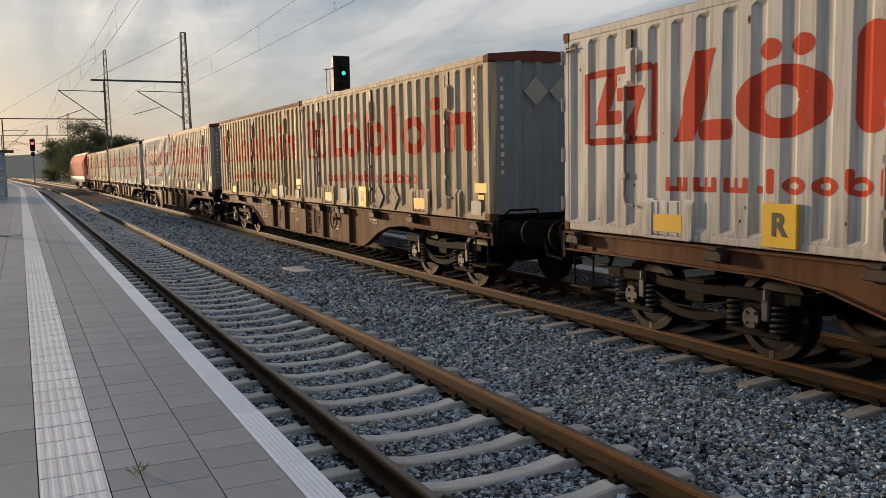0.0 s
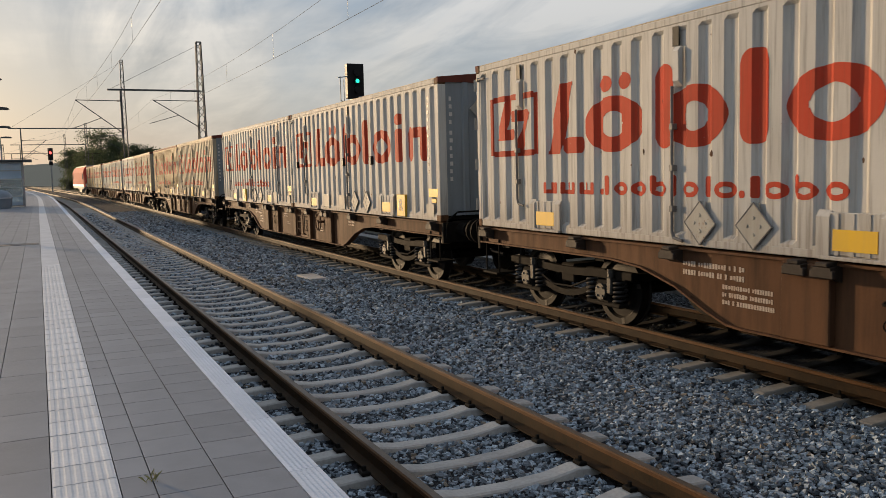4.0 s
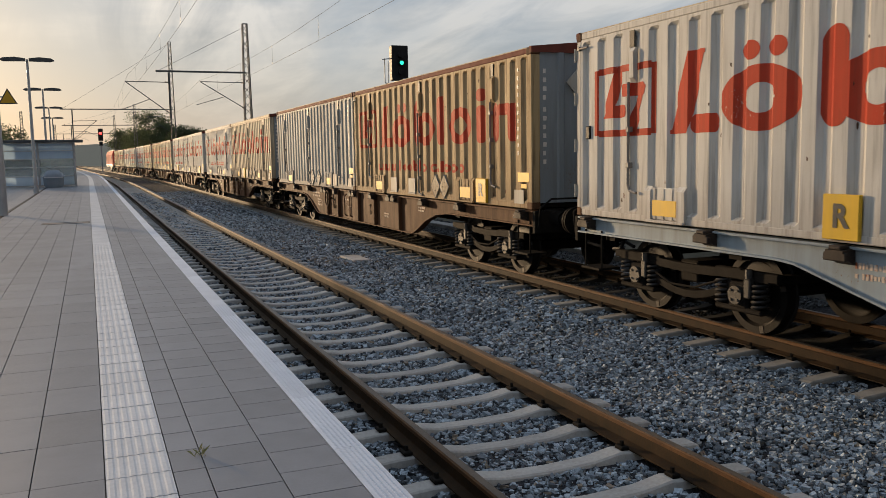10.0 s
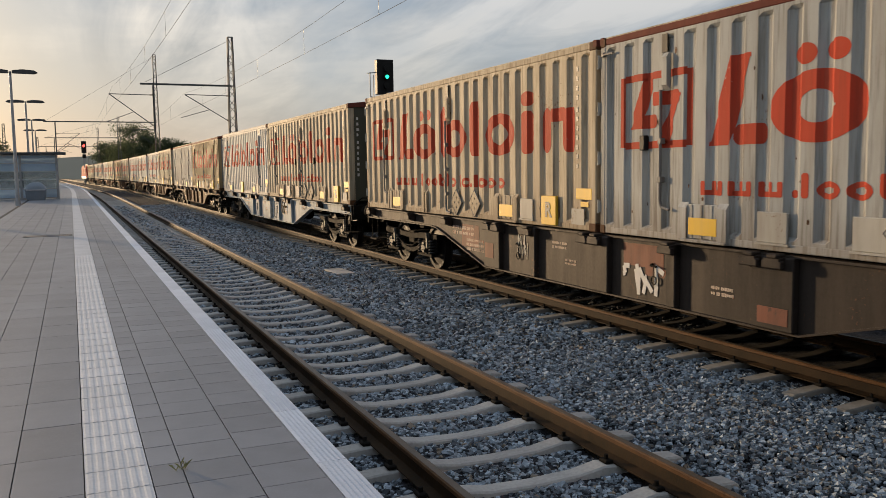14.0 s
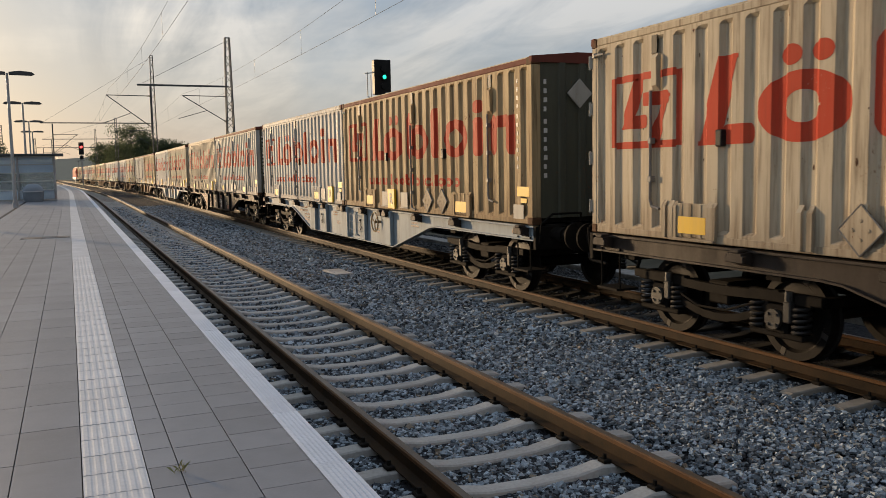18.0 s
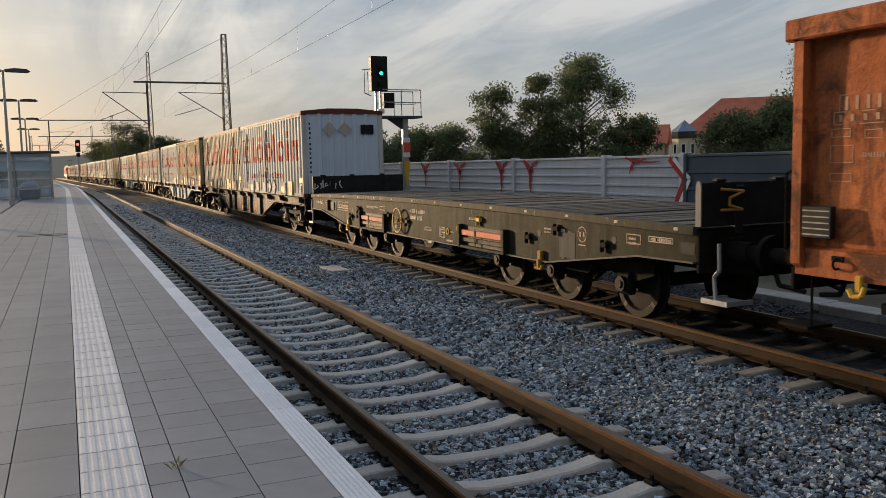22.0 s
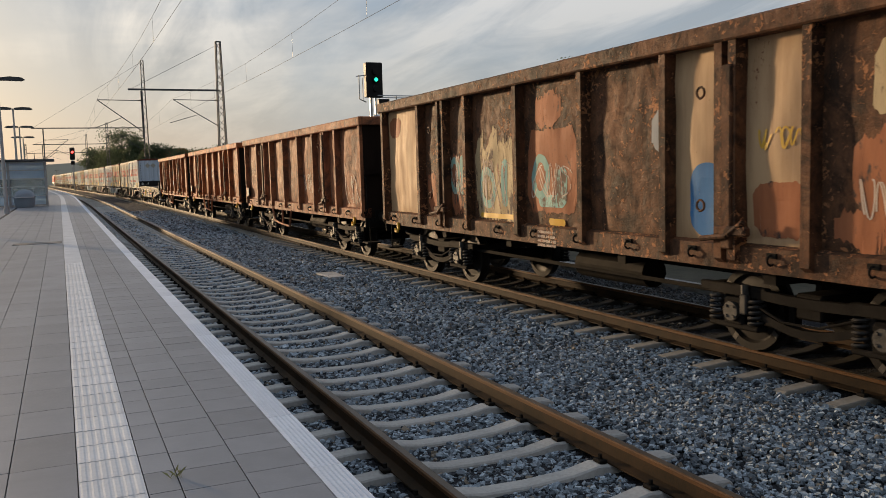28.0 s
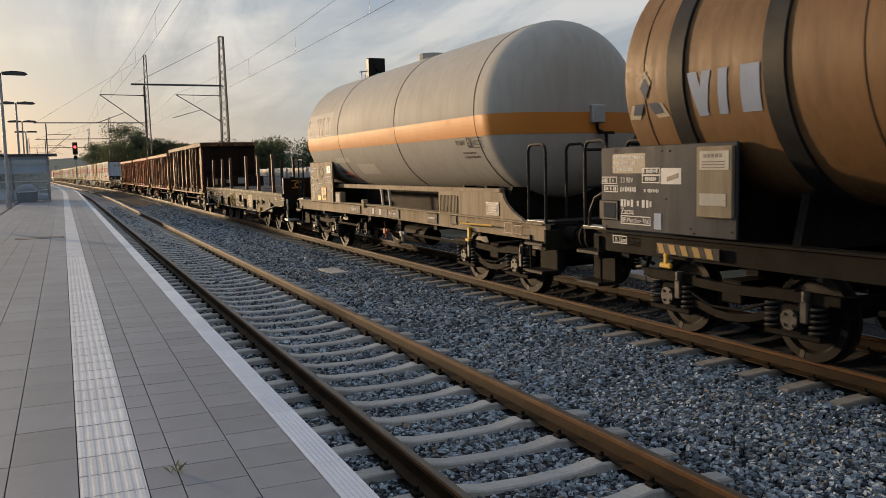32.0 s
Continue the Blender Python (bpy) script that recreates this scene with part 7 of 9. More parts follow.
    if not stakes:
        chalk = Shape()
        for k in range(6):
            x = -1.26 + k * 0.14
            pts = [(x + rng.uniform(-0.05, 0.07), 1.57 + rng.uniform(-0.13, 0.13)) for _ in range(5)]
            for (xa, za), (xb, zb) in zip(pts, pts[1:]):
                d = math.hypot(xb - xa, zb - za) or 1
                nx, nz = -(zb - za) / d * 0.013, (xb - xa) / d * 0.013
                chalk.prism([(xa + nx, za + nz), (xb + nx, zb + nz), (xb - nx, zb - nz), (xa - nx, za - nz)], "y", h - 0.106, h - 0.101)
        part("chalk_marks", chalk, "chalk", w, "white chalk scrawl")
    hw = Shape().ring((0, 0, 0), 0, 0.245, 0.017, 28, 6)
    for k in range(3):
        hw.cyl((0, 0, 0), (0, 0.24 * math.cos(0.5 + k * 2.094), 0.24 * math.sin(0.5 + k * 2.094)), 0.013, 6)
    hw.cyl((0, 0, 0), (0.085, 0, 0), 0.03, 8)
    part("handwheel", hw, "safety_yellow", w, "yellow handwheel", at=pose(-1.42, h - (6.67 if stakes else 6.76), 0.93), smooth=True)
    if stakes:
        me = Shape().prism([(-0.065, 0.0), (0.065, 0.0), (0.055, 1.20), (0.035, 1.26), (-0.035, 1.26), (-0.055, 1.20)], "x", -0.045, 0.045).box(-0.052, -0.05, 0.02, 0.052, 0.05, 0.10).mesh("stake", M["stake_rust"])
        for side, us in ((-1, (1.86, 4.16, 6.14, 9.40, 11.53, 13.80)), (1, (1.72, 3.97, 6.16, 9.50, 11.65, 13.8))):
            for u in us:
                g = random.Random(int(u * 10 + side))
                part("stake", me, "stake_rust", w, "rusty upright stake", at=pose(side * 1.31, h - u, 1.31 + crown(h - u), g.uniform(-0.8, 0.8), g.uniform(-1, 1), 0))
    heavy_gear(w, (-h + bogie_in, h - bogie_in), (-1.72, 0.0, 1.72))
    buffers(w, h + 0.68)
    MOVES.append((w, o, 0.0))


flat_wagon(133.46, 15.72, "frame_olive", "weathered olive-grey flat wagon with a planked deck", False, 1, 0.085, 3.45)
flat_wagon(209.16, 15.2, "frame_olive", "weathered flat wagon with a planked deck and upright stakes", True, 2, 0.04, 3.05)


# ---- tank wagons ----
def tank_wagon(front, length, tank_mat, r, zc, tank_u, label, band, seed):
    """front: the near end of the frame; tank_u: where the barrel begins and ends."""
    w = thing("tank_wagon", label, "tank wagon", "tank wagons of the train")
    o, h = front + length / 2, length / 2
    a, b = h - tank_u[0], h - tank_u[1]
    cap = 0.75 if band else 0.30

    def barrel(rr, ya, yb):
        pr = [(ya - cap + cap * math.sin(t), rr * math.cos(t) ** 0.68) for t in np.linspace(1.53, 0.0, 14)]
        pr += [(yb + cap - cap * math.sin(t), rr * math.cos(t) ** 0.68) for t in np.linspace(0.0, 1.53, 14)]
        return Shape().turned(pr, 56)
    part("barrel", barrel(r, a, b), tank_mat, w, at=pose(0, 0, zc), smooth=True)
    for u in ((4.80, 8.62, 12.25) if band else (1.17, 4.10, 7.9, 11.8, 14.4)):
        y = h - u
        part("weld_seam", Shape().turned([(y - 0.016, r), (y - 0.010, r + 0.007), (y + 0.010, r + 0.007), (y + 0.016, r)], 56), "seam_dirt" if band else tank_mat, w, "dirty weld seam round the barrel", at=pose(0, 0, zc))
    def bulge(rho, rr):
        """How far a dished end stands out at the distance rho from its axis."""
        return 0.75 * math.sqrt(max(0.0, 1.0 - min(1.0, rho / rr) ** (2 / 0.68)))

    if band:
        s = Shape()
        R = r + 0.004
        rows = [z for z in np.linspace(-0.41, -0.08, 6)]
        for side in (-1, 1):
            for z0, z1 in zip(rows, rows[1:]):
                x0, x1 = side * math.sqrt(R ** 2 - z0 * z0), side * math.sqrt(R ** 2 - z1 * z1)
                q = (0, 1, 2, 3) if side > 0 else (3, 2, 1, 0)
                s.add([(x0, b + 0.75, z0), (x0, a - 0.75, z0), (x1, a - 0.75, z1), (x1, b + 0.75, z1)][::-1], [q])
        for e, yc in ((1, a - 0.75), (-1, b + 0.75)):
            for z0, z1 in zip(rows, rows[1:]):
                ths = np.linspace(-math.pi / 2, math.pi / 2, 61)
                for t0, t1 in zip(ths, ths[1:]):
                    v = []
                    for th, z in ((t0, z0), (t1, z0), (t1, z1), (t0, z1)):
                        x = math.sin(th) * math.sqrt(R * R - z * z)
                        v.append((x, yc + e * (bulge(math.hypot(x, z), R) + 0.004), z))
                    s.add(v, [(0, 1, 2, 3) if e < 0 else (3, 2, 1, 0)])
        part("band", s, "orange", w, "orange band round the barrel", at=pose(0, 0, zc))
    else:
        for u in (1.74, 3.14, 12.5, 13.9):
            y = h - u
            part("belt", Shape().turned([(y - 0.14, r), (y - 0.13, r + 0.03), (y + 0.13, r + 0.03), (y + 0.14, r)], 56), "black", w, "black steel belt", at=pose(0, 0, zc), smooth=True)
    for side in (-1, 1):
        x0, x1 = sorted((side * 1.16, side * 1.24))
        part("side_sill", Shape().prism([(-h, 1.17), (0, 1.21), (h, 1.17), (h, 0.92), (0, 0.97), (-h, 0.92)], "x", x0, x1).prism([(-h, 1.165), (0, 1.205), (h, 1.165), (h, 1.19), (0, 1.23), (-h, 1.19)], "x", *sorted((side * 1.10, side * 1.30))), "saddle_tan" if band else "grime", w)
    und = Shape().box(-0.3, -h, 0.75, 0.3, h, 1.05)
    for y in np.linspace(-h + 0.4, h - 0.4, 8):
        und.box(-1.16, y - 0.08, 0.85, 1.16, y + 0.08, 1.05)
    und.cyl((-0.6, -1.4, 0.6), (-0.6, 0.4, 0.6), 0.2, 14).cyl((-1.0, 1.0, 0.72), (-1.25, 1.0, 0.72), 0.09, 12).cyl((-1.0, 1.5, 0.70), (-1.25, 1.5, 0.70), 0.07, 12).tube([(-1.05, -4, 0.66), (-1.05, 4, 0.66)], 0.03, 6)
    part("underframe", und, "grime", w)
    for e in (-1, 1):
        yc = (a if e > 0 else b) - e * 1.6
        poly = [(-1.10, 1.08), (1.10, 1.08), (0.95, 1.7), (0.7, zc - math.sqrt(r * r - 0.49) + 0.02), (-0.7, zc - math.sqrt(r * r - 0.49) + 0.02), (-0.95, 1.7)]
        for d in (-0.9, 0.0, 0.9):
            part("saddle", Shape().prism(poly, "y", yc + d - 0.05, yc + d + 0.05), "grime", w)
        part("saddle_base", Shape().box(-1.14, yc - 0.95, 1.06, 1.14, yc + 0.95, 1.14), "grime", w)
        if band and e < 0:
            for sd in (-1, 1):
                x0, x1 = sorted((sd * 1.17, sd * 1.22))
                part("saddle_plate", Shape().prism([(h - 10.22, 1.19), (h - 10.22, 1.60), (h - 12.45, 1.62), (h - 12.74, 1.60), (h - 12.76, 1.54), (h - 12.86, 1.44), (h - 13.05, 1.33), (h - 13.36, 1.22), (h - 13.4, 1.19)], "x", x0, x1), "saddle_tan", w, "dirty grey-tan side plate over the rear bogie")
            for k in range(13):
                y = h - 10.30 - 0.062 * k
                part("rib", Shape().box(-1.235, y - 0.014, 1.22, -1.22, y + 0.014, 1.53), "saddle_tan", w)
            part("sign_plate", Shape().box(-1.232, h - 12.64, 1.23, -1.221, h - 12.19, 1.46, 0.003), "lettering", w, "black plate with a white frame")
            fr = Shape()
            for y0, y1, z0, z1 in ((12.60, 12.23, 1.27, 1.285), (12.60, 12.23, 1.405, 1.42), (12.245, 12.23, 1.27, 1.42), (12.60, 12.585, 1.27, 1.42), (12.55, 12.38, 1.35, 1.372), (12.55, 12.33, 1.31, 1.33)):
                fr.box(-1.236, h - y0, z0, -1.233, h - y1, z1)
            part("white_frame", fr, "chalk", w)
            part("lever", Shape().tube([(-1.30, h - 11.32, 1.10), (-1.33, h - 11.4, 1.06), (-1.33, h - 12.59, 1.08)], 0.016, 6), "safety_yellow", w, "yellow brake lever")
            part("tow_hook", Shape().box(-1.30, h - 11.66, 0.80, -1.25, h - 11.58, 1.0, 0.012).box(-1.33, h - 11.70, 0.76, -1.27, h - 11.54, 0.81, 0.012), "safety_yellow", w, "yellow tow hook")
            for u0, u1, z0, z1 in ((12.96, 13.21, 0.99, 1.16), (13.25, 13.49, 0.99, 1.13)):
                bx = Shape()
                for p in ((u0, u1, z0, z0 + 0.012), (u0, u1, z1 - 0.012, z1), (u0, u0 + 0.012, z0, z1), (u1 - 0.012, u1, z0, z1)):
                    bx.box(-1.306, h - p[1], p[2], -1.302, h - p[0], p[3])
                part("stencil_frame", bx, "chalk_worn", w)
        y0, y1 = sorted((e * h, e * (h + 0.06)))
        part("headstock", Shape().box(-1.28, y0, 0.80, 1.28, y1, 1.10, 0.01), "frame_olive" if band else "grime", w)
        he = h if band or e < 0 else h + 0.42
        for x in (-1.22, -0.55, 0.55, 1.22):
            part("end_railing", Shape().tube([(x, e * (he - 0.02), 1.12), (x, e * (he - 0.02), 2.24), (x, e * (he - 0.05), 2.31), (x, e * (he - 0.12), 2.34), (x, e * (he - 0.42), 2.34), (x, e * (he - 0.49), 2.31), (x, e * (he - 0.52), 2.24), (x, e * (he - 0.52), 1.16)], 0.022, 8), "black", w, "black tubular railing")
        part("cross_rail", Shape().tube([(-0.55, e * (he - 0.05), 2.25), (0.55, e * (he - 0.05), 2.25)], 0.022, 8), "black", w)
        part("cross_rail", Shape().tube([(-0.55, e * (he - 0.05), 1.70), (0.55, e * (he - 0.05), 1.70)], 0.018, 8), "black", w)
        part("end_platform", Shape().box(-1.25, e * (he - 0.27) - 0.27, 1.18, 1.25, e * (he - 0.27) + 0.27, 1.21), "black", w)
        part("tread_edge", Shape().box(-1.26, e * (he - 0.27) - 0.25, 1.212, -1.06, e * (he - 0.27) + 0.25, 1.222), "galvanised", w, "worn bright tread edge")
        ys = e * (he - 0.22)
        st = Shape().box(-1.06, ys - 0.24, 0.46, -0.96, ys + 0.24, 1.10).tube([(-1.25, ys - e * 0.20, 0.46), (-1.25, ys - e * 0.20, 1.0)], 0.02, 6)
        part("step_frame", st, "grime", w)
        for z in (0.47, 0.88):
            part("shunter_step", Shape().box(-1.33, ys - 0.26, z - 0.025, -1.0, ys + 0.26, z + 0.025, 0.008), "wheel_steel", w, "worn steel step")
    if band:
        for sd in (-1, 1):
            x0, x1 = sorted((sd * 1.04, sd * 1.14))
            part("side_rail", Shape().box(x0, b + 0.75, 1.57, x1, a - 1.9, 1.67, 0.01), "saddle_tan", w, "long rail beneath the barrel")
        # added dark block that stands in for the shade under the barrel
        part("centre_duct", Shape().box(-0.55, b + 1.2, 1.06, 0.55, a - 1.2, 1.66), "grime", w)
        for y in (6.95, 7.42):
            part("strut", Shape().prism([(h - y, 1.20), (h - y - 0.06, 1.20), (h - y + 0.03, 1.58), (h - y + 0.09, 1.58)], "x", -1.16, -1.12), "tank_touch", w)
        for u0, u1, k in ((4.90, 5.72, 0), (6.16, 7.56, 1), (7.58, 8.23, 2), (9.73, 10.21, 3)):
            bx = part("sill_plate", Shape().box(-1.262, h - u1, 0.985, -1.241, h - u0, 1.17, 0.004), "frame_dark", w, "black painted patch with white marks")
            if k == 1:
                for u in (6.66, 7.12):
                    part("white_square", Shape().box(-1.268, h - u - 0.07, 1.02, -1.263, h - u + 0.07, 1.15), "chalk", bx)
            else:
                tagged(part("marks", writing(h - (u0 + u1) / 2, 1.08, (u1 - u0) * 0.7, 1, 0.05, -1.263, 8 + k), "chalk", bx), kind="stuff")
        part("frame_bracket", Shape().box(-1.31, h - 6.12, 1.15, -1.20, h - 5.97, 1.33, 0.01).box(-1.33, h - 6.20, 1.21, -1.24, h - 6.12, 1.27, 0.01), "saddle_tan", w, "small steel bracket on the sill")
        part("frame_socket", Shape().box(-1.26, h - 11.07, 1.01, -1.241, h - 10.80, 1.17, 0.006), "frame_dark", w, "ribbed dark plate")
        lb = Shape().box(-1.30, h - 4.32, 1.18, -1.16, h - 3.90, 1.47, 0.012)
        part("side_box", lb, "saddle_tan", w, "small dirty steel box beside the board")
        part("side_box_door", Shape().box(-1.308, h - 4.27, 1.22, -1.301, h - 3.95, 1.43, 0.006), "tank_touch", w)
        yb = b + 0.06
        part("gauge_box", Shape().box(0.10, yb - 0.16, zc - 0.25, 0.34, yb + 0.1, zc + 0.03, 0.012), "galvanised", w, "small galvanised box on the dished end")
        part("gauge_pipe", Shape().tube([(0.22, yb - 0.10, zc - 0.25), (0.22, yb - 0.10, zc - 0.36), (0.38, yb - 0.12, zc - 0.43), (0.40, yb - 0.14, 1.2)], 0.025, 8).box(0.24, yb - 0.15, zc - 0.43, 0.52, yb - 0.09, zc - 0.39), "grime", w, "dark pipe down the end")
        for y in (1.7, 1.15):
            part("valve_wheel", Shape().ring((-1.20, y, 0.62), 0, 0.10, 0.014, 18, 6).cyl((-1.20, y - 0.1, 0.62), (-1.20, y + 0.1, 0.62), 0.010, 6).cyl((-1.20, y, 0.62), (-1.02, y, 0.62), 0.02, 8), "axle_cover", w)
            part("valve_body", Shape().cyl((-1.05, y, 0.50), (-1.05, y, 0.85), 0.07, 12).cyl((-1.05, y, 0.60), (-1.05, y, 0.68), 0.11, 12), "grime", w)
        for y, m in ((-0.1, "orange_primer"), (-1.1, "plate")):
            part("drain_valve", Shape().box(-1.20, y - 0.06, 0.60, -1.10, y + 0.06, 0.72, 0.015).cyl((-1.15, y, 0.50), (-1.15, y, 0.62), 0.03, 10).cyl((-1.15, y - 0.13, 0.68), (-1.15, y + 0.13, 0.68), 0.035, 10), m, w, "small painted valve beneath the frame")
            part("valve_neck", Shape().cyl((-1.15, y, 0.70), (-1.15, y, 0.88), 0.04, 10), "grime", w)
        def on_barrel(body, u, z, size, mat="lettering"):
            sn = (z - zc) / r
            cs = math.sqrt(1 - sn * sn)
            t = bpy.data.curves.new("stencilled_writing", "FONT")
            t.body, t.size, t.extrude, t.align_x, t.align_y = body, size, 0.001, "LEFT", "CENTER"
            t.materials.append(M[mat])
            tx = new("stencilled_writing", t)
            tx.parent = w
            R = r + 0.008
            tx.matrix_basis = Matrix.Translation((-R * cs, h - u, zc + R * sn)) @ Matrix(((0, sn, -cs, 0), (-1, 0, 0, 0), (0, cs, sn, 0), (0, 0, 0, 1)))
        on_barrel("P15BH", 11.37, 2.44, 0.125)
        on_barrel("02.22", 12.03, 2.43, 0.12)

        def flush(u0, u1, z0, z1, off=0.006):
            sh, k = Shape(), 3
            for i in range(k):
                za, zb_ = z0 + (z1 - z0) * i / k, z0 + (z1 - z0) * (i + 1) / k
                xa, xb = (-math.sqrt((r + off) ** 2 - (z - zc) ** 2) for z in (za, zb_))
                sh.add([(xa, h - u0, za), (xa, h - u1, za), (xb, h - u1, zb_), (xb, h - u0, zb_)], [(0, 3, 2, 1)])
            return sh
        part("stencil_block", flush(11.80, 11.96, 2.35, 2.52), "lettering", w, "black stencilled square with a pale ring")
        on_barrel("0", 11.835, 2.435, 0.13, "tank_touch")
        fl = Shape()
        for z0, u0, u1 in ((2.27, 11.50, 12.0), (2.20, 11.50, 12.1)):
            for k in range(int((u1 - u0) / 0.045)):
                q = flush(u0 + 0.045 * k, u0 + 0.045 * k + 0.032, z0 - 0.02, z0 + 0.012)
                fl.add(q.v, q.f)
        for p in ((12.0, 12.36, 2.345, 2.357), (12.0, 12.36, 2.50, 2.512), (12.0, 12.012, 2.345, 2.512), (12.348, 12.36, 2.345, 2.512)):
            q = flush(*p)
            fl.add(q.v, q.f)
        tagged(part("stencilled_lines", fl, "lettering", w, "small dark stencilled marks"), kind="stuff")
        part("emblem_panel", flush(2.12, 4.25, 2.87, 3.46, 0.003), "tank_touch", w, "paler freshly painted panel")
        part("touch_up", flush(4.02, 5.15, 2.20, 2.32, 0.003), "tank_touch", w, "paler touched-up paint")
        part("touch_up", flush(5.5, 6.7, 1.92, 2.15, 0.003), "tank_touch", w, "paler touched-up paint")
        # cast shadow of the data board, laid on the barrel as a slate-blue patch
        sb = Shape()
        for (ua, ub, z0), (uc, ud, z1) in (((3.85, 4.72, 1.66), (3.85, 4.60, 1.85)), ((3.85, 4.60, 1.85), (3.90, 4.35, 2.03)), ((3.90, 4.35, 2.03), (3.95, 4.10, 2.19))):
            xa, xb = (-math.sqrt((r + 0.004) ** 2 - (z - zc) ** 2) for z in (z0, z1))
            sb.add([(xa, h - ua, z0), (xa, h - ub, z0), (xb, h - ud, z1), (xb, h - uc, z1)], [(0, 3, 2, 1)])
        part("touch_up", sb, "slate_blue", w, "data board's slanting shadow painted slate-blue on the barrel")
        part("spray_blot", Shape().add([(-math.sqrt((r + 0.005) ** 2 - (z - zc) ** 2), h - u, z) for u, z in ((4.30, 2.00), (4.66, 1.90), (4.66, 1.79), (4.50, 1.76), (4.42, 1.87), (4.28, 1.90))], [(5, 4, 3, 2, 1, 0)]), "safety_red", w, "red sprayed blot")
    # data board by the front end of the barrel
    y0 = h - (1.60 if band else 0.10)
    x = -1.31
    bd = part("data_board", Shape().box(x, y0 - (2.13 if band else 2.40), 1.17 if band else 1.22, x + 0.04, y0, 2.24, 0.01), "board_olive" if band else "slate_board", w, "stained brown board with white stencilled data" if band else "dark slate board with white stencilled data")
    ink = Shape()

    def box_line(u0, u1, z0, z1, t=0.012):
        for p in ((u0, u1, z0, z0 + t), (u0, u1, z1 - t, z1), (u0, u0 + t, z0, z1), (u1 - t, u1, z0, z1)):
            ink.box(x - 0.003, y0 - p[1], p[2], x, y0 - p[0], p[3])

    def line(u0, u1, z1, lines, hh, k):
        q = writing(y0 - (u0 + u1) / 2, z1 - hh / 2, u1 - u0, lines, hh, x, seed * 31 + k, 1.5)
        ink.add(q.v, q.f)
    if band:
        for k, v in enumerate(((0.03, 0.62, 2.09, 3, 0.042), (0.12, 0.33, 1.855, 1, 0.05), (0.12, 0.33, 1.775, 1, 0.05), (0.12, 0.34, 1.63, 1, 0.06), (0.49, 0.82, 1.665, 1, 0.06), (0.49, 0.98, 1.565, 1, 0.085), (1.52, 2.0, 1.84, 2, 0.045), (1.60, 2.06, 1.52, 2, 0.024), (0.90, 1.12, 1.66, 1, 0.04))):
            line(*v, k)
        for v in ((0.09, 0.37, 1.72, 1.795), (0.09, 0.37, 1.80, 1.87), (0.09, 0.37, 1.53, 1.65), (0.86, 1.16, 1.60, 1.68), (1.49, 2.03, 1.69, 1.86)):
            box_line(*v)
        dm = Shape()
        for (u0, z0), (u1, z1) in (((1.13, 2.15), (0.92, 1.97)), ((0.92, 1.97), (1.13, 1.79)), ((1.13, 1.79), (1.34, 1.97)), ((1.34, 1.97), (1.13, 2.15))):
            dm.cyl((x - 0.001, y0 - u0, z0), (x - 0.001, y0 - u1, z1), 0.006, 4)
        part("label_frame", dm, "saddle_tan", bd, "empty diamond label frame")
        part("corner_pocket", Shape().box(x - 0.004, y0 - 0.44, 1.20, x - 0.001, y0 - 0.15, 1.48), "black", bd, "dark gap in the board")
    else:
        part("black_field", Shape().box(x - 0.002, y0 - 0.90, 1.915, x - 0.0005, y0 - 0.25, 2.155), "lettering", bd, "black field behind white writing")
        for k, v in enumerate(((0.28, 0.88, 2.14, 1, 0.05), (0.28, 0.74, 2.065, 1, 0.05), (0.28, 0.66, 1.99, 1, 0.05), (0.86, 1.14, 1.965, 1, 0.05), (0.90, 1.12, 1.875, 1, 0.05), (0.41, 0.76, 1.755, 1, 0.07), (0.88, 1.16, 1.735, 1, 0.05), (0.42, 0.78, 1.60, 1, 0.095), (0.84, 1.08, 1.60, 1, 0.095), (0.05, 0.30, 1.855, 1, 0.055), (0.10, 0.32, 1.75, 1, 0.055))):
            line(*v, k)
        for v in ((0.84, 1.17, 1.89, 1.98), (0.84, 1.17, 1.80, 1.895), (0.02, 0.34, 1.785, 1.875), (0.07, 0.36, 1.68, 1.765), (0.42, 1.0, 1.295, 1.40), (0.25, 0.54, 1.045, 1.145)):
            box_line(*v)
        ink.box(x - 0.003, y0 - 1.54, 1.79, x, y0 - 1.19, 1.975)
        dk = Shape().prism([(y0 - 1.30, 1.82), (y0 - 1.50, 1.87), (y0 - 1.50, 1.92), (y0 - 1.30, 1.87)], "x", x - 0.006, x - 0.004)
        part("slanting_mark", dk, "lettering", bd)
        part("lamp_recess", Shape().box(x - 0.02, y0 - 0.38, 1.33, x - 0.002, y0 + 0.02, 1.58, 0.01), "black", bd, "dark recess with a dull pane")
        part("dull_pane", Shape().box(x - 0.024, y0 - 0.34, 1.36, x - 0.021, y0 - 0.08, 1.55), "glass_dark", bd)
        part("blue_label", Shape().box(x - 0.006, y0 - 1.20, 1.26, x - 0.002, y0 - 1.07, 1.45), "pale_blue", bd, "small pale blue label")
        for u, z in ((1.20, 2.17), (1.34, 2.17), (0.3, 2.19), (1.7, 1.30), (1.75, 1.25), (0.1, 1.25), (2.33, 1.3), (1.28, 1.62)):
            part("rivet", Shape().cyl((x, y0 - u, z), (x - 0.008, y0 - u, z), 0.012, 8), "black", bd)
    tagged(part("stencilled_data", ink, "chalk", bd, "white stencilled data"), kind="stuff")

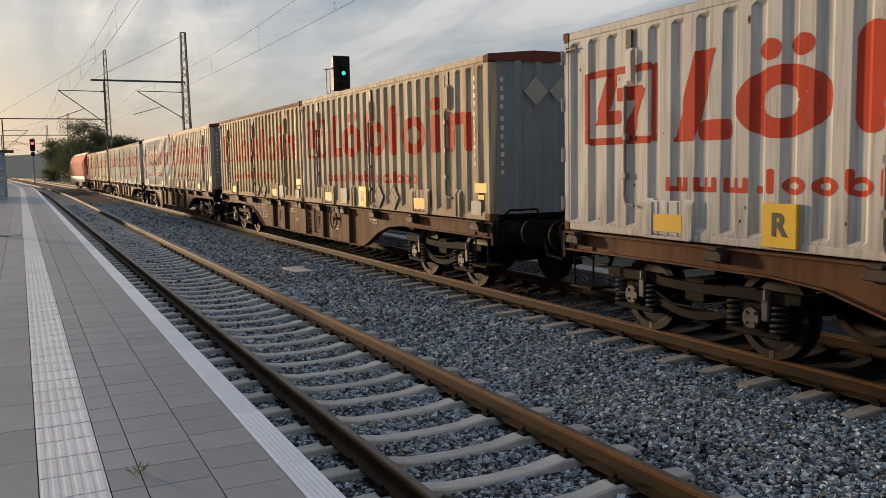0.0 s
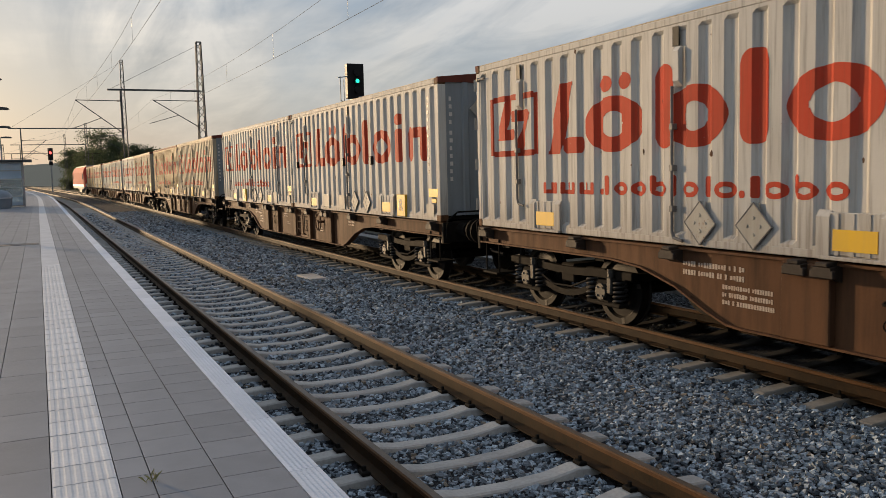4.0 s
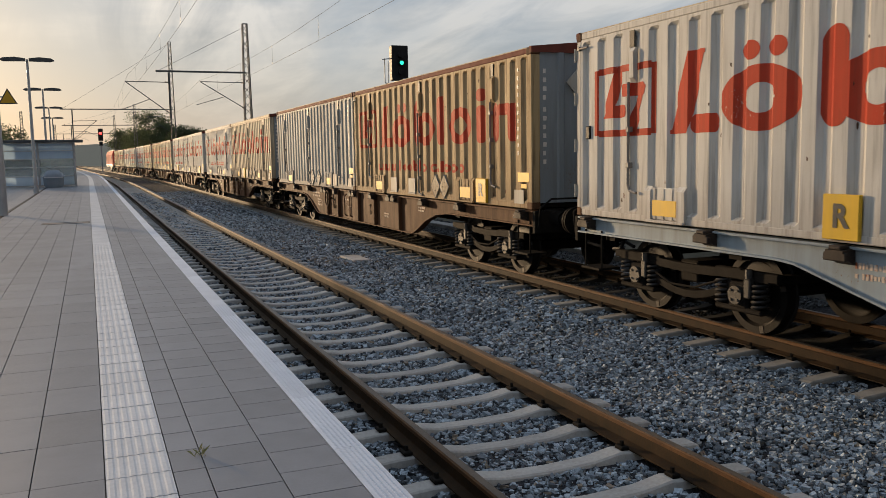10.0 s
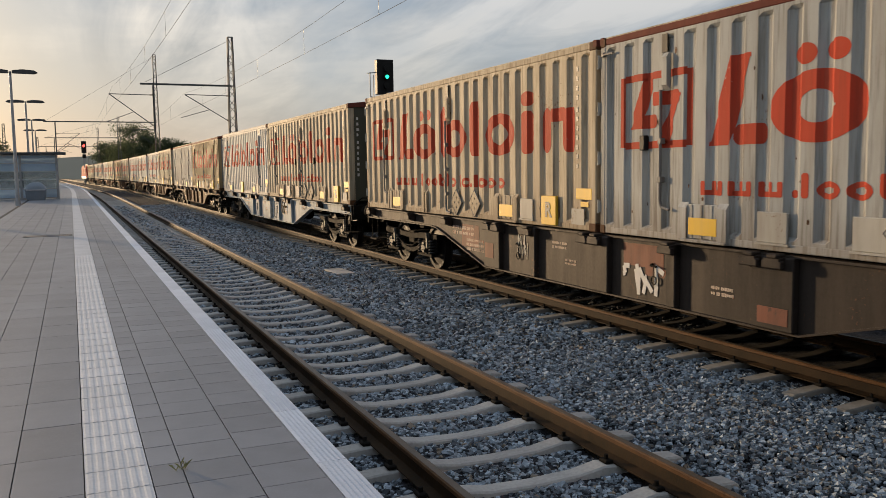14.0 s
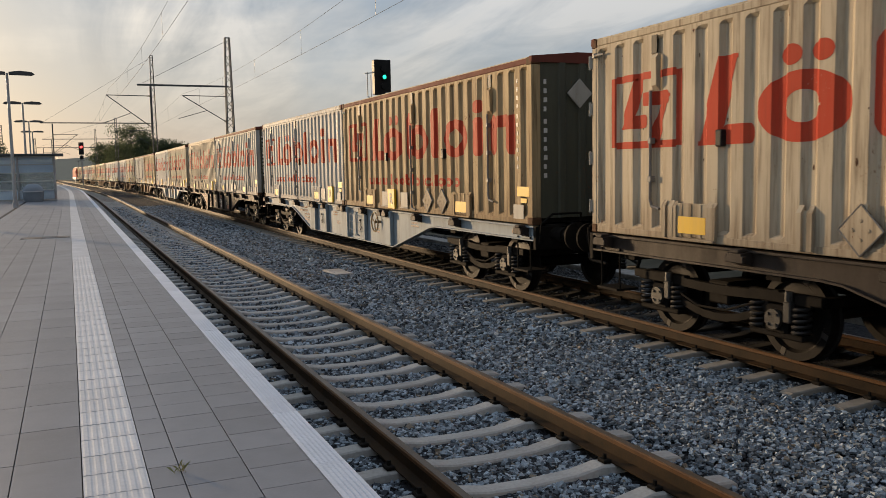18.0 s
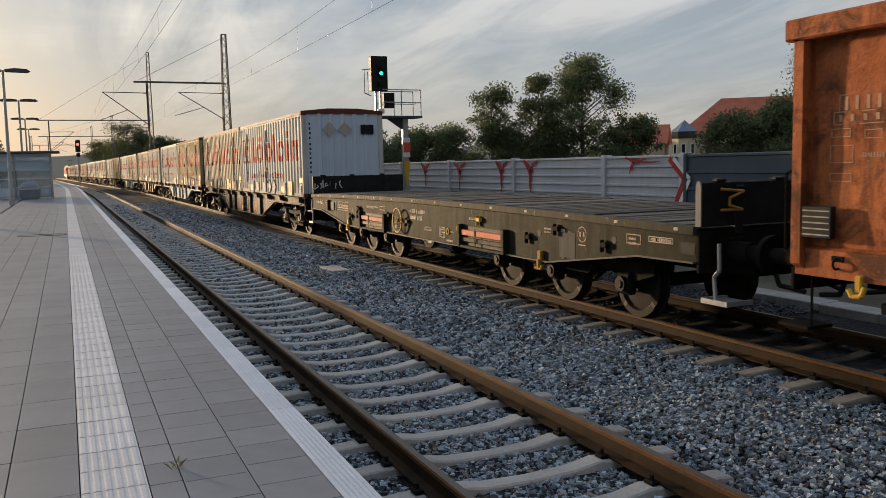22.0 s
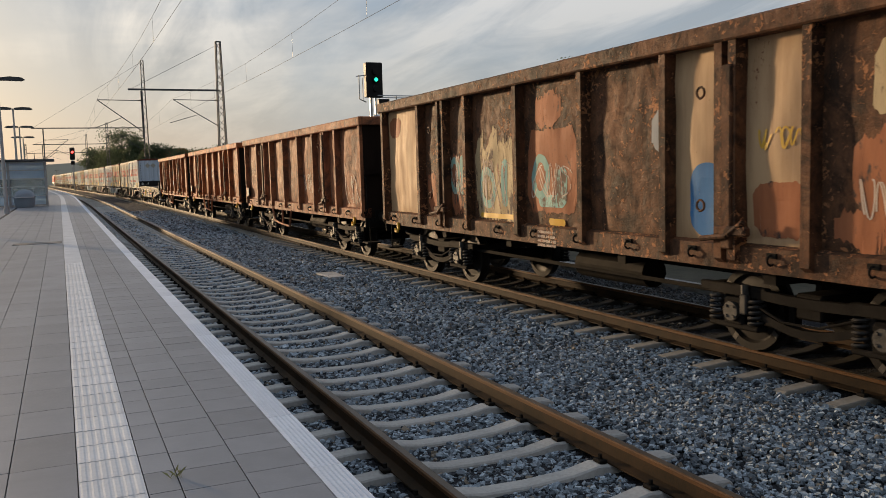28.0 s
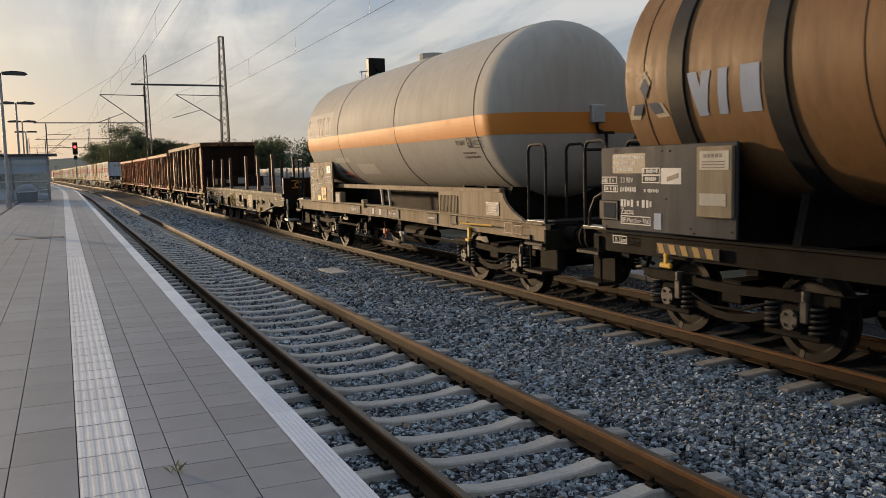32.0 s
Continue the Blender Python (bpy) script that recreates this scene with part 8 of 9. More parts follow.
    def lettered(body, u, z, size):
        t = bpy.data.curves.new("lettering", "FONT")
        t.body, t.size, t.extrude, t.align_x, t.align_y = body, size, 0.001, "LEFT", "CENTER"
        t.materials.append(M["chalk"])
        tx = new("lettering", t)
        tx.parent = bd
        tx.matrix_basis = Matrix.Translation((x - 0.003, y0 - u, z)) @ Matrix(((0, 0, -1, 0), (-1, 0, 0, 0), (0, 1, 0, 0), (0, 0, 0, 1)))
    lettered("Zagns" if band else "Zacns", 0.49 if band else 0.42, 1.42 if band else 1.45, 0.11)
    lettered("33 RIV", 0.49 if band else 0.41, 1.745 if band else 1.83, 0.095)
    if not band:
        lettered("BF.Maschen Rbf.", 0.44, 1.345, 0.082)
        lettered("R 36m", 0.30, 1.09, 0.085)
    if band:
        dp = part("danger_plate", Shape().box(x - 0.012, y0 - 1.56, 1.24, x - 0.002, y0 - 1.14, 1.57, 0.003), "orange", bd, "orange danger plate with black numbers")
        for txt, z in (("23", 1.485), ("1063", 1.325)):
            t = bpy.data.curves.new("plate_number", "FONT")
            t.body, t.size, t.extrude, t.align_x, t.align_y = txt, 0.15, 0.001, "CENTER", "CENTER"
            t.materials.append(M["lettering"])
            tx = new("plate_number", t)
            tx.parent = bd
            tx.matrix_basis = Matrix.Translation((x - 0.015, y0 - 1.35, z)) @ Matrix(((0, 0, -1, 0), (-1, 0, 0, 0), (0, 1, 0, 0), (0, 0, 0, 1)))
        part("yellow_label", Shape().box(x - 0.008, y0 - 1.07, 1.23, x - 0.002, y0 - 0.75, 1.35), "yellow", bd, "yellow label")
        part("paper_label", Shape().box(x - 0.008, y0 - 1.98, 1.95, x - 0.002, y0 - 1.67, 2.12), "stripe_white", bd, "white label with a red triangle")
        part("red_triangle", Shape().prism([(y0 - 1.92, 2.105), (y0 - 1.72, 2.105), (y0 - 1.82, 1.985)], "x", x - 0.011, x - 0.009), "safety_red", bd)
    else:
        hold = part("label_holder", Shape().box(x - 0.05, y0 - 2.38, 1.44, x - 0.002, y0 - 1.84, 2.20, 0.01), "saddle_tan", bd, "metal label holder with paper labels")
        part("paper_label", Shape().box(x - 0.056, y0 - 2.34, 1.95, x - 0.051, y0 - 1.90, 2.15), "plate", bd, "white paper label")
        part("paper_label", Shape().box(x - 0.056, y0 - 2.30, 1.57, x - 0.051, y0 - 1.90, 1.70), "plate", bd, "white paper label")
        pl = Shape()
        for k in range(5):
            pl.box(x - 0.059, y0 - 2.0 - 0.06 * k, 2.08, x - 0.0565, y0 - 1.96 - 0.06 * k, 2.12)
        for z in (2.03, 2.0, 1.97):
            pl.box(x - 0.059, y0 - 2.28, z, x - 0.0565, y0 - 1.94, z + 0.012)
        part("label_print", pl, "lettering", bd)
        hz = Shape()
        for i in range(5):
            hz.prism([(y0 - 1.17 - 0.2 * i, 0.99), (y0 - 1.27 - 0.2 * i, 0.99), (y0 - 1.22 - 0.2 * i, 1.10), (y0 - 1.12 - 0.2 * i, 1.10)][::-1], "x", x - 0.004, x)
        part("hazard_plate", Shape().box(x, y0 - 2.15, 0.98, x + 0.02, y0 - 1.12, 1.11), "black", bd)
        part("tow_hook", Shape().box(x - 0.06, y0 - 1.36, 0.86, x - 0.02, y0 - 1.30, 1.0, 0.012).box(x - 0.06, y0 - 1.43, 0.83, x - 0.02, y0 - 1.23, 0.89, 0.012), "safety_yellow", bd, "orange-yellow tow hook")
        part("hazard_stripes", hz, "stripe_tan", bd, "yellow and black slanting stripes")
        part("grab_rail", Shape().tube([(x + 0.06, y0 + 0.36, 1.22), (x + 0.06, y0 + 0.34, 1.42), (x + 0.06, y0 + 0.22, 1.60), (x + 0.06, y0 + 0.0, 1.68)], 0.02, 8), "black", w, "bent grab rail")
    # plain emblem: a three-armed figure and three slanting bars that follow the barrel
    def curved(y, z, off):
        t = math.asin(min(0.999, max(0.0, (y - a + cap) / cap)))
        rho = (r + off) * math.cos(t) ** 0.68
        return (-math.sqrt(max(0.01, rho * rho - z * z)), y + 0.004, z)

    def patch(poly, mat, off=0.006):
        k, em = 6, Shape()
        (ya, za), (yb, zb_), (yc, zc_), (yd, zd) = poly
        for i in range(k):
            for j in range(k):
                v = []
                for f, g in ((i / k, j / k), ((i + 1) / k, j / k), ((i + 1) / k, (j + 1) / k), (i / k, (j + 1) / k)):
                    y = (ya * (1 - f) + yb * f) * (1 - g) + (yd * (1 - f) + yc * f) * g
                    z = (za * (1 - f) + zb_ * f) * (1 - g) + (zd * (1 - f) + zc_ * f) * g
                    v.append(curved(h - y, z - zc, off))
                em.add(v, [(0, 1, 2, 3)])
        part("painted_emblem", em, mat, w, "plain emblem shape", at=pose(0, 0, zc))
    uc, ze, su, sz = (2.17, 3.10, 0.62, 0.52) if band else (1.20, 2.73, 0.66, 0.56)
    for grow, mat, off in (((1.0, "slate_blue", 0.007),) if band else ((1.22, "emblem_cream", 0.006), (0.92, "slate_blue", 0.012))):
        for k in range(3):
            t = math.radians(90 + 120 * k)
            kite = []
            for rad, dt in ((0.06, 0.0), (0.34 * grow, -0.42), (0.52 * grow, 0.0), (0.34 * grow, 0.42)):
                kite.append((uc - su * rad * math.cos(t + dt), ze + sz * rad * math.sin(t + dt)))
            patch(kite, mat, off)
    ul, ur, zl, zh = (2.90, 4.08, 2.91, 3.35) if band else (1.92, 2.98, 2.52, 2.98)
    for f0, f1, lean in ((0.0, 0.14, 0.12), (0.22, 0.34, -0.12), (0.45, 0.57, -0.06), (0.74, 0.98, -0.04)):
        e0, e1 = ul + (ur - ul) * f0, ul + (ur - ul) * f1
        patch([(e0 + lean, zl), (e1 + lean, zl), (e1, zh), (e0, zh)], "slate_blue" if band else "pale_blue")
    part("manhole", Shape().cyl((0, (a + b) / 2, zc + r - 0.1), (0, (a + b) / 2, zc + r + 0.12), 0.3, 16), tank_mat, w) if band else part("walkway", Shape().box(-0.35, b + 1.0, zc + r + 0.05, 0.35, a - 1.0, zc + r + 0.09).box(-0.25, (a + b) / 2 - 0.5, zc + r - 0.1, 0.25, (a + b) / 2 + 0.5, zc + r + 0.2), "grime", w)
    running_gear(w, (-h + 2.1, h - 2.1), BOGIE2, (-0.93, 0.93))
    buffers(w, h + 0.66)
    MOVES.append((w, o, 0.0))


tank_wagon(225.90, 14.1, "tank_grey", 1.46, 2.94, (1.35, 13.25), "grey pressure tank wagon with an orange band", True, 1)
tank_wagon(241.40, 16.0, "tank_brown", 1.47, 3.02, (0.56, 15.2), "brown oil-stained tank wagon with black belts", False, 2)


# ---- locomotive, far ahead ----
def locomotive(rear):
    w = thing("electric_locomotive", "red electric locomotive with a white-grey lower stripe", "locomotive")
    L, h = 18.9, 9.45
    body = Shape().prism([(-1.49, 1.2), (1.49, 1.2), (1.49, 3.05), (1.2, 3.75), (-1.2, 3.75), (-1.49, 3.05)], "y", -h + 0.9, h - 0.9)
    part("body", body, "loco_red", w)
    for e in (-1, 1):
        s = Shape()
        p, q = [(-1.49, 1.2), (1.49, 1.2), (1.49, 3.0), (1.15, 3.7), (-1.15, 3.7), (-1.49, 3.0)], [(-1.30, 1.2), (1.30, 1.2), (1.25, 2.3), (1.0, 3.45), (-1.0, 3.45), (-1.25, 2.3)]
        s.add([(x, e * (h - 0.9), z) for x, z in p] + [(x, e * (h - (0.1 if z < 2.4 else 0.55)), z) for x, z in q], [tuple(range(6)), tuple(range(6, 12))[::-1]] + [(i, (i + 1) % 6, 6 + (i + 1) % 6, 6 + i) for i in range(6)])
        part("cab", s, "loco_red", w)
        y = e * (h - 0.32)
        part("windscreen", Shape().prism([(-1.1, 2.45), (1.1, 2.45), (0.95, 3.2), (-0.95, 3.2)], "y", min(y, y + e * 0.06), max(y, y + e * 0.06)), "glass_dark", w, "dark windscreen")
        part("stripe", Shape().box(-1.3, min(e * (h - 0.12), e * (h - 0.05)), 1.25, 1.3, max(e * (h - 0.12), e * (h - 0.05)), 1.6), "stripe_white", w, "white lower stripe")
        for x in (-0.95, 0.95):
            part("tail_lamp", Shape().cyl((x, e * (h - 0.05), 1.75), (x, e * (h - 0.0), 1.75), 0.11, 10), "stripe_white", w)
        part("side_window", Shape().box(-1.5, e * (h - 1.9) - 0.35, 2.2, -1.485, e * (h - 1.9) + 0.35, 2.9), "glass_dark", w)
    part("skirt", Shape().box(-1.45, -h + 0.8, 0.95, 1.45, h - 0.8, 1.2).box(-1.2, -2, 0.4, 1.2, 2, 0.95), "loco_grey", w, "grey underframe and skirts")
    part("side_stripe", Shape().box(-1.496, -h + 0.9, 1.22, -1.488, h - 0.9, 1.50), "stripe_white", w, "white lower stripe")
    rf = Shape().box(-1.0, -h + 1.5, 3.72, 1.0, h - 1.5, 3.95)
    part("roof", rf, "loco_grey", w, "grey roof with equipment")
    pg = Shape()
    for e in (-1, 1):
        y = e * 6.3
        pg.tube([(0, y - 0.8, 4.0), (0, y + 0.9, 4.7), (0, y - 0.4, 5.45)], 0.03, 6).box(-0.8, y - 0.5, 5.43, 0.8, y - 0.3, 5.47)
    part("pantograph", pg, "black", w)
    running_gear(w, (-5.2, 5.2), BOGIE2, (-0.93, 0.93))
    buffers(w, h + 0.2)
    MOVES.append((w, rear - 10.0, 0.0))


locomotive(-92.6)


def motions():
    """Keys the whole train and its wheels."""
    times = [float(t) for t in range(33)]
    for ob, o, z in MOVES:
        walk(ob, [(t, on_line(o, t, 0.0, z)) for t in times])
    for w, y in SPINS:
        rows = []
        for k in range(0, 961, 2):
            t = k / 30.0
            rows.append((t, pose(0, y, WHEEL_R) @ Matrix.Rotation(-run(t) / WHEEL_R, 4, "X")))
        walk(w, rows)


# ---- beside the line ----
def service_cover():
    ob = thing("cable_cover", "pale concrete cable cover lying in the ballast", "cover", at=pose(3.14, 17.9, 0))
    part("slab", Shape().box(-0.20, -0.52, -0.25, 0.20, -0.004, -0.165, 0.012).box(-0.20, 0.004, -0.25, 0.20, 0.52, -0.165, 0.012), "concrete", ob)


service_cover()


def cable_trough():
    ob = thing("cable_trough", "long pale concrete cable trough beside the far track", "cable trough")
    me = Shape().box(-0.22, 0.006, -0.35, 0.22, 0.994, -0.10, 0.012).mesh("lid", M["concrete"])
    y = 4.0
    while y < 60:
        part("lid", me, "concrete", ob, at=pose(8.05 + bend(y), y, random.uniform(-0.008, 0.008), 0, random.uniform(-0.6, 0.6), 0))
        y += 1.0


cable_trough()


def platform_hatch():
    ob = thing("access_hatch", "slim dark metal access hatch set in the paving", "hatch", at=pose(-2.77, 22.95, TOP))
    part("rim", Shape().box(-0.55, -0.27, -0.03, 0.55, -0.22, 0.008).box(-0.55, 0.22, -0.03, 0.55, 0.27, 0.008).box(-0.55, -0.22, -0.03, -0.50, 0.22, 0.008).box(0.50, -0.22, -0.03, 0.55, 0.22, 0.008), "mast", ob)
    part("lid", Shape().box(-0.495, -0.215, -0.03, 0.495, 0.215, 0.005), "joint", ob)


platform_hatch()


def grass_tuft(x, y, seed):
    rng, s = random.Random(seed), Shape()
    for k in range(14):
        a, ln, b = rng.uniform(0, 6.28), rng.uniform(0.02, 0.075), rng.uniform(0.3, 1.0)
        dx, dy = math.cos(a), math.sin(a)
        px, py, w = x + rng.uniform(-0.03, 0.03), y + rng.uniform(-0.03, 0.03), 0.0012
        s.add([(px - dy * w, py + dx * w, TOP - 0.002), (px + dy * w, py - dx * w, TOP - 0.002), (px + dx * ln * b * 0.5, py + dy * ln * b * 0.5, TOP + ln * 0.6), (px + dx * ln * b, py + dy * ln * b, TOP + ln * (1.1 - 0.5 * b))], [(0, 1, 2), (0, 2, 3)])
    return tagged(part("grass_tuft", s, "grass"), "small tuft of dry grass growing from a paving joint", "grass")


grass_tuft(-1.735, 4.42, 1)


def lattice(s, x, y, z0, z1, w0, w1, n, leg=0.058):
    """A tapered lattice of four legs with crossed bracing."""
    def corner(i, t):
        w = w0 + (w1 - w0) * t
        return (x + (-w, w, w, -w)[i] / 2, y + (-w, -w, w, w)[i] / 2, z0 + (z1 - z0) * t)
    for i in range(4):
        s.cyl(corner(i, 0), corner(i, 1), leg, 4)
    for k in range(n):
        t0, t1 = k / n, (k + 1) / n
        for i in range(4):
            j = (i + 1) % 4
            s.cyl(corner(i, t0) if (k + i) % 2 else corner(j, t0), corner(j, t1) if (k + i) % 2 else corner(i, t1), 0.028, 4)
    for t in (0, 1):
        for i in range(4):
            s.cyl(corner(i, t), corner((i + 1) % 4, t), 0.03, 4)


def catenary_mast(x, y, top, beam_to, beam_z, arms, label):
    ob = thing("catenary_mast", label, "mast", "overhead line masts", at=pose(0, 0, 0))
    s = Shape()
    lattice(s, x, y, -0.3, top, 0.62, 0.30, 22)
    part("lattice", s, "mast", ob)
    part("footing", Shape().box(x - 0.5, y - 0.5, -0.6, x + 0.5, y + 0.5, -0.12, 0.03), "concrete", ob, "concrete footing")
    if beam_to is not None:
        part("beam", Shape().box(beam_to, y - 0.07, beam_z - 0.06, x, y + 0.07, beam_z + 0.06, 0.01), "mast", ob)
        part("stay", Shape().cyl((x, y, top - 0.2), (beam_to + 0.3, y, beam_z + 0.1), 0.012, 5), "wire", ob)
    for root, tip, zt, zb in arms:
        a = Shape().cyl((root, y, zt), (tip, y, zt + 0.03), 0.028, 6).cyl((root, y, zb), (tip, y, zt + 0.03), 0.032, 6).cyl((root + (tip - root) * 0.45, y, zb + (zt - zb) * 0.47), (tip - (root - tip) * 0.10, y, zb + 0.28), 0.022, 6)
        part("bracket_arm", a, "mast", ob)
        i = Shape()
        for r, z in ((root, zt), (root, zb)):
            d = 0.25 if tip > root else -0.25
            for k in range(4):
                i.cyl((r + d * (0.3 + 0.2 * k), y, z + (0.0 if z == zt else (zt - zb) / abs(root - tip) * 0.25 * (0.3 + 0.2 * k))), (r + d * (0.36 + 0.2 * k), y, z + (0.0 if z == zt else (zt - zb) / abs(root - tip) * 0.25 * (0.36 + 0.2 * k))), 0.07, 8)
        part("insulator", i, "frame_brown", ob, "ribbed brown insulators")
        if abs(root - x) > 0.5:
            part("drop_post", Shape().box(root - 0.07, y - 0.07, zb - 0.4, root + 0.07, y + 0.07, beam_z - 0.09, 0.01), "mast", ob)


catenary_mast(8.6, 61.8, 11.5, 2.45, 8.10, [(3.30, 0.44, 7.35, 5.20), (8.45, 5.37, 7.4, 5.55)], "grey lattice mast with a long beam over the tracks")
catenary_mast(8.0, 112, 16.6, -4.9, 8.3, [(-3.6, -0.9, 6.9, 4.7), (7.8, 4.9, 7.4, 5.4)], "tall grey lattice mast with a long beam")
catenary_mast(6.0, 162, 12.0, -6.0, 8.3, [(-4.5, -2.0, 7.2, 5.4)], "distant grey lattice mast with a beam")
catenary_mast(4.0, 212, 12.5, -8.5, 8.3, [(-7.0, -4.3, 7.2, 5.4)], "distant grey lattice mast with a beam")
catenary_mast(-8.0, 190, 9.5, None, 0, [], "distant grey lattice mast")
catenary_mast(-11.5, 150, 10.0, None, 0, [], "distant grey lattice mast beyond the platform")


def wires():
    ob = tagged(new("overhead_wires"), "thin dark overhead contact and carrier wires", "wires", "", "structure")
    for x, low, high in ((NEAR, 6.6, 7.85), (FAR, 6.22, 7.5)):
        spans = [(-20, 14), (14, 61.8), (61.8, 112), (112, 162), (162, 212), (212, 262)]
        for z, sag, r in ((low, 0.06, 0.0065), (high, 0.55, 0.006)):
            s = Shape()
            pts = []
            for a, b in spans:
                for k in range(10):
                    t = k / 10
                    y = a + (b - a) * t
                    pts.append((x + bend(y) + 0.2 * math.sin(y * 0.06), y, z - 4 * sag * t * (1 - t)))
            s.tube(pts, r, 5)
            part("wire", s, "wire", ob)
        s = Shape()
        for a, b in spans[:4]:
            for k in range(1, 6):
                t = k / 6
                y = a + (b - a) * t
                xx = x + bend(y) + 0.2 * math.sin(y * 0.06)
                s.cyl((xx, y, low - 0.24 * t * (1 - t)), (xx, y, high - 2.2 * t * (1 - t)), 0.005, 4)
        tagged(part("droppers", s, "wire", ob), kind="stuff")


wires()


def green_signal():
    ob = thing("railway_signal", "black railway signal head showing green on a bracket", "signal")
    x, y = 9.25, 29.0
    part("mast", Shape().box(x - 0.10, y - 0.10, -0.4, x + 0.10, y + 0.10, 3.75, 0.015), "galvanised", ob)
    part("striped_plate", Shape().box(x - 0.13, y - 0.16, 2.35, x + 0.13, y - 0.11, 3.05, 0.005), "stripe_white", ob, "white and red mast plate")
    part("red_field", Shape().box(x - 0.13, y - 0.166, 2.52, x + 0.13, y - 0.161, 2.88), "safety_red", ob)
    part("yellow_plate", Shape().prism([(x - 0.12, 2.22), (x + 0.12, 2.22), (x + 0.02, 1.3), (x - 0.06, 1.3)], "y", y - 0.16, y - 0.12), "safety_yellow", ob, "yellow mast plate")
    part("deck", Shape().box(x - 1.35, y - 0.4, 3.75, x + 0.55, y + 0.4, 3.83, 0.01).prism([(x - 0.7, 3.75), (x - 0.1, 3.75), (x - 0.1, 3.35)], "y", y - 0.04, y + 0.04), "mast", ob, "grey service deck")
    for px in (x - 0.25, x + 0.5):
        for py in (y - 0.38, y + 0.38):
            part("rail_post", Shape().cyl((px, py, 3.8), (px, py, 4.75), 0.02, 6), "galvanised", ob)
    for z in (4.3, 4.75):
        part("railing", Shape().tube([(x - 0.95, y - 0.38, z), (x + 0.5, y - 0.38, z), (x + 0.5, y + 0.38, z), (x - 0.95, y + 0.38, z)], 0.018, 6), "galvanised", ob)
    hx = 8.30
    part("head", Shape().box(hx - 0.31, y - 0.10, 4.72, hx + 0.31, y + 0.18, 5.95, 0.02), "black", ob, "black signal screen")
    for z in (5.62, 5.33, 5.02):
        part("hood", Shape().cyl((hx + 0.02, y - 0.10, z), (hx + 0.02, y - 0.22, z), 0.11, 16), "black", ob)
    part("green_light", Shape().cyl((hx + 0.02, y - 0.215, 5.33), (hx + 0.02, y - 0.232, 5.33), 0.07, 16), "green_lamp", ob, "glowing green lamp")
    part("small_head", Shape().box(hx + 0.15, y - 0.10, 4.12, hx + 0.55, y + 0.12, 4.66, 0.015), "black", ob, "smaller black signal head")
    part("post", Shape().box(hx - 0.16, y - 0.02, 3.8, hx - 0.08, y + 0.06, 4.75).box(hx + 0.02, y - 0.02, 3.8, hx + 0.08, y + 0.06, 4.75), "galvanised", ob)
    part("marker_lamp", Shape().box(hx - 0.12, y - 0.2, 3.92, hx + 0.12, y - 0.05, 4.08, 0.02), "stripe_white", ob)
    part("cage_ladder", Shape().tube([(hx - 0.55, y, 5.5), (hx - 0.55, y, 4.65), (hx - 0.3, y, 4.55)], 0.018, 6).tube([(hx - 0.65, y, 5.45), (hx - 0.3, y, 5.5)], 0.018, 6).tube([(hx - 0.42, y, 5.4), (hx - 0.42, y, 4.6)], 0.014, 6), "galvanised", ob)


green_signal()


def red_signal():
    ob = thing("railway_signal", "distant railway signal showing red", "signal")
    x, y = 0.55, 190.0
    part("mast", Shape().box(x - 0.12, y - 0.12, -0.5, x + 0.12, y + 0.12, 6.4), "galvanised", ob)
    part("head", Shape().box(x - 0.48, y - 0.2, 6.2, x + 0.48, y + 0.2, 8.7, 0.05).box(x - 0.36, y - 0.2, 5.2, x + 0.36, y + 0.2, 6.0, 0.05), "black", ob)
    part("red_light", Shape().cyl((x, y - 0.21, 7.75), (x, y - 0.26, 7.75), 0.26, 14), "red_lamp", ob, "glowing red lamp")


red_signal()


def platform_lamp():
    ob = thing("platform_lamp", "grey platform lamp with two flat arms", "lamp", "platform lamps", at=pose(-4.6, 46.0, TOP))
    part("pole", Shape().cyl((0, 0, 0), (0, 0, 6.45), 0.095, 12, 0.055).cyl((0, 0, 0), (0, 0, 0.25), 0.14, 12), "galvanised", ob, smooth=True)
    for e in (-1, 1):
        s = Shape().prism([(e * 0.08, 6.37), (e * 0.08, 6.49), (e * 0.55, 6.55), (e * 1.05, 6.51), (e * 1.20, 6.41), (e * 1.05, 6.35)][::e], "y", -0.17, 0.17)
        part("lamp_head", s, "mast", ob)
    return ob


lamp = platform_lamp()
for y, x in ((64.5, -4.75), (86.0, -5.2), (106.0, -5.6)):
    copy_thing(lamp, pose(x, y, TOP))


def sign_pole():
    ob = thing("sign_pole", "thick grey pole with a yellow triangular warning sign", "pole", at=pose(-4.55, 27.6, TOP))
    part("pole", Shape().cyl((0, 0, 0), (0, 0, 6.2), 0.14, 16, 0.11), "galvanised", ob, smooth=True)
    part("sign", Shape().prism([(0.10, 3.20), (0.60, 3.20), (0.35, 3.65)], "y", -0.06, -0.04), "lettering", ob, "dark-edged triangle")
    part("sign_face", Shape().prism([(0.15, 3.23), (0.55, 3.23), (0.35, 3.59)], "y", -0.065, -0.061), "safety_yellow", ob)
    part("sign_arm", Shape().cyl((0, -0.03, 3.40), (0.35, -0.03, 3.40), 0.02, 6), "galvanised", ob)


sign_pole()


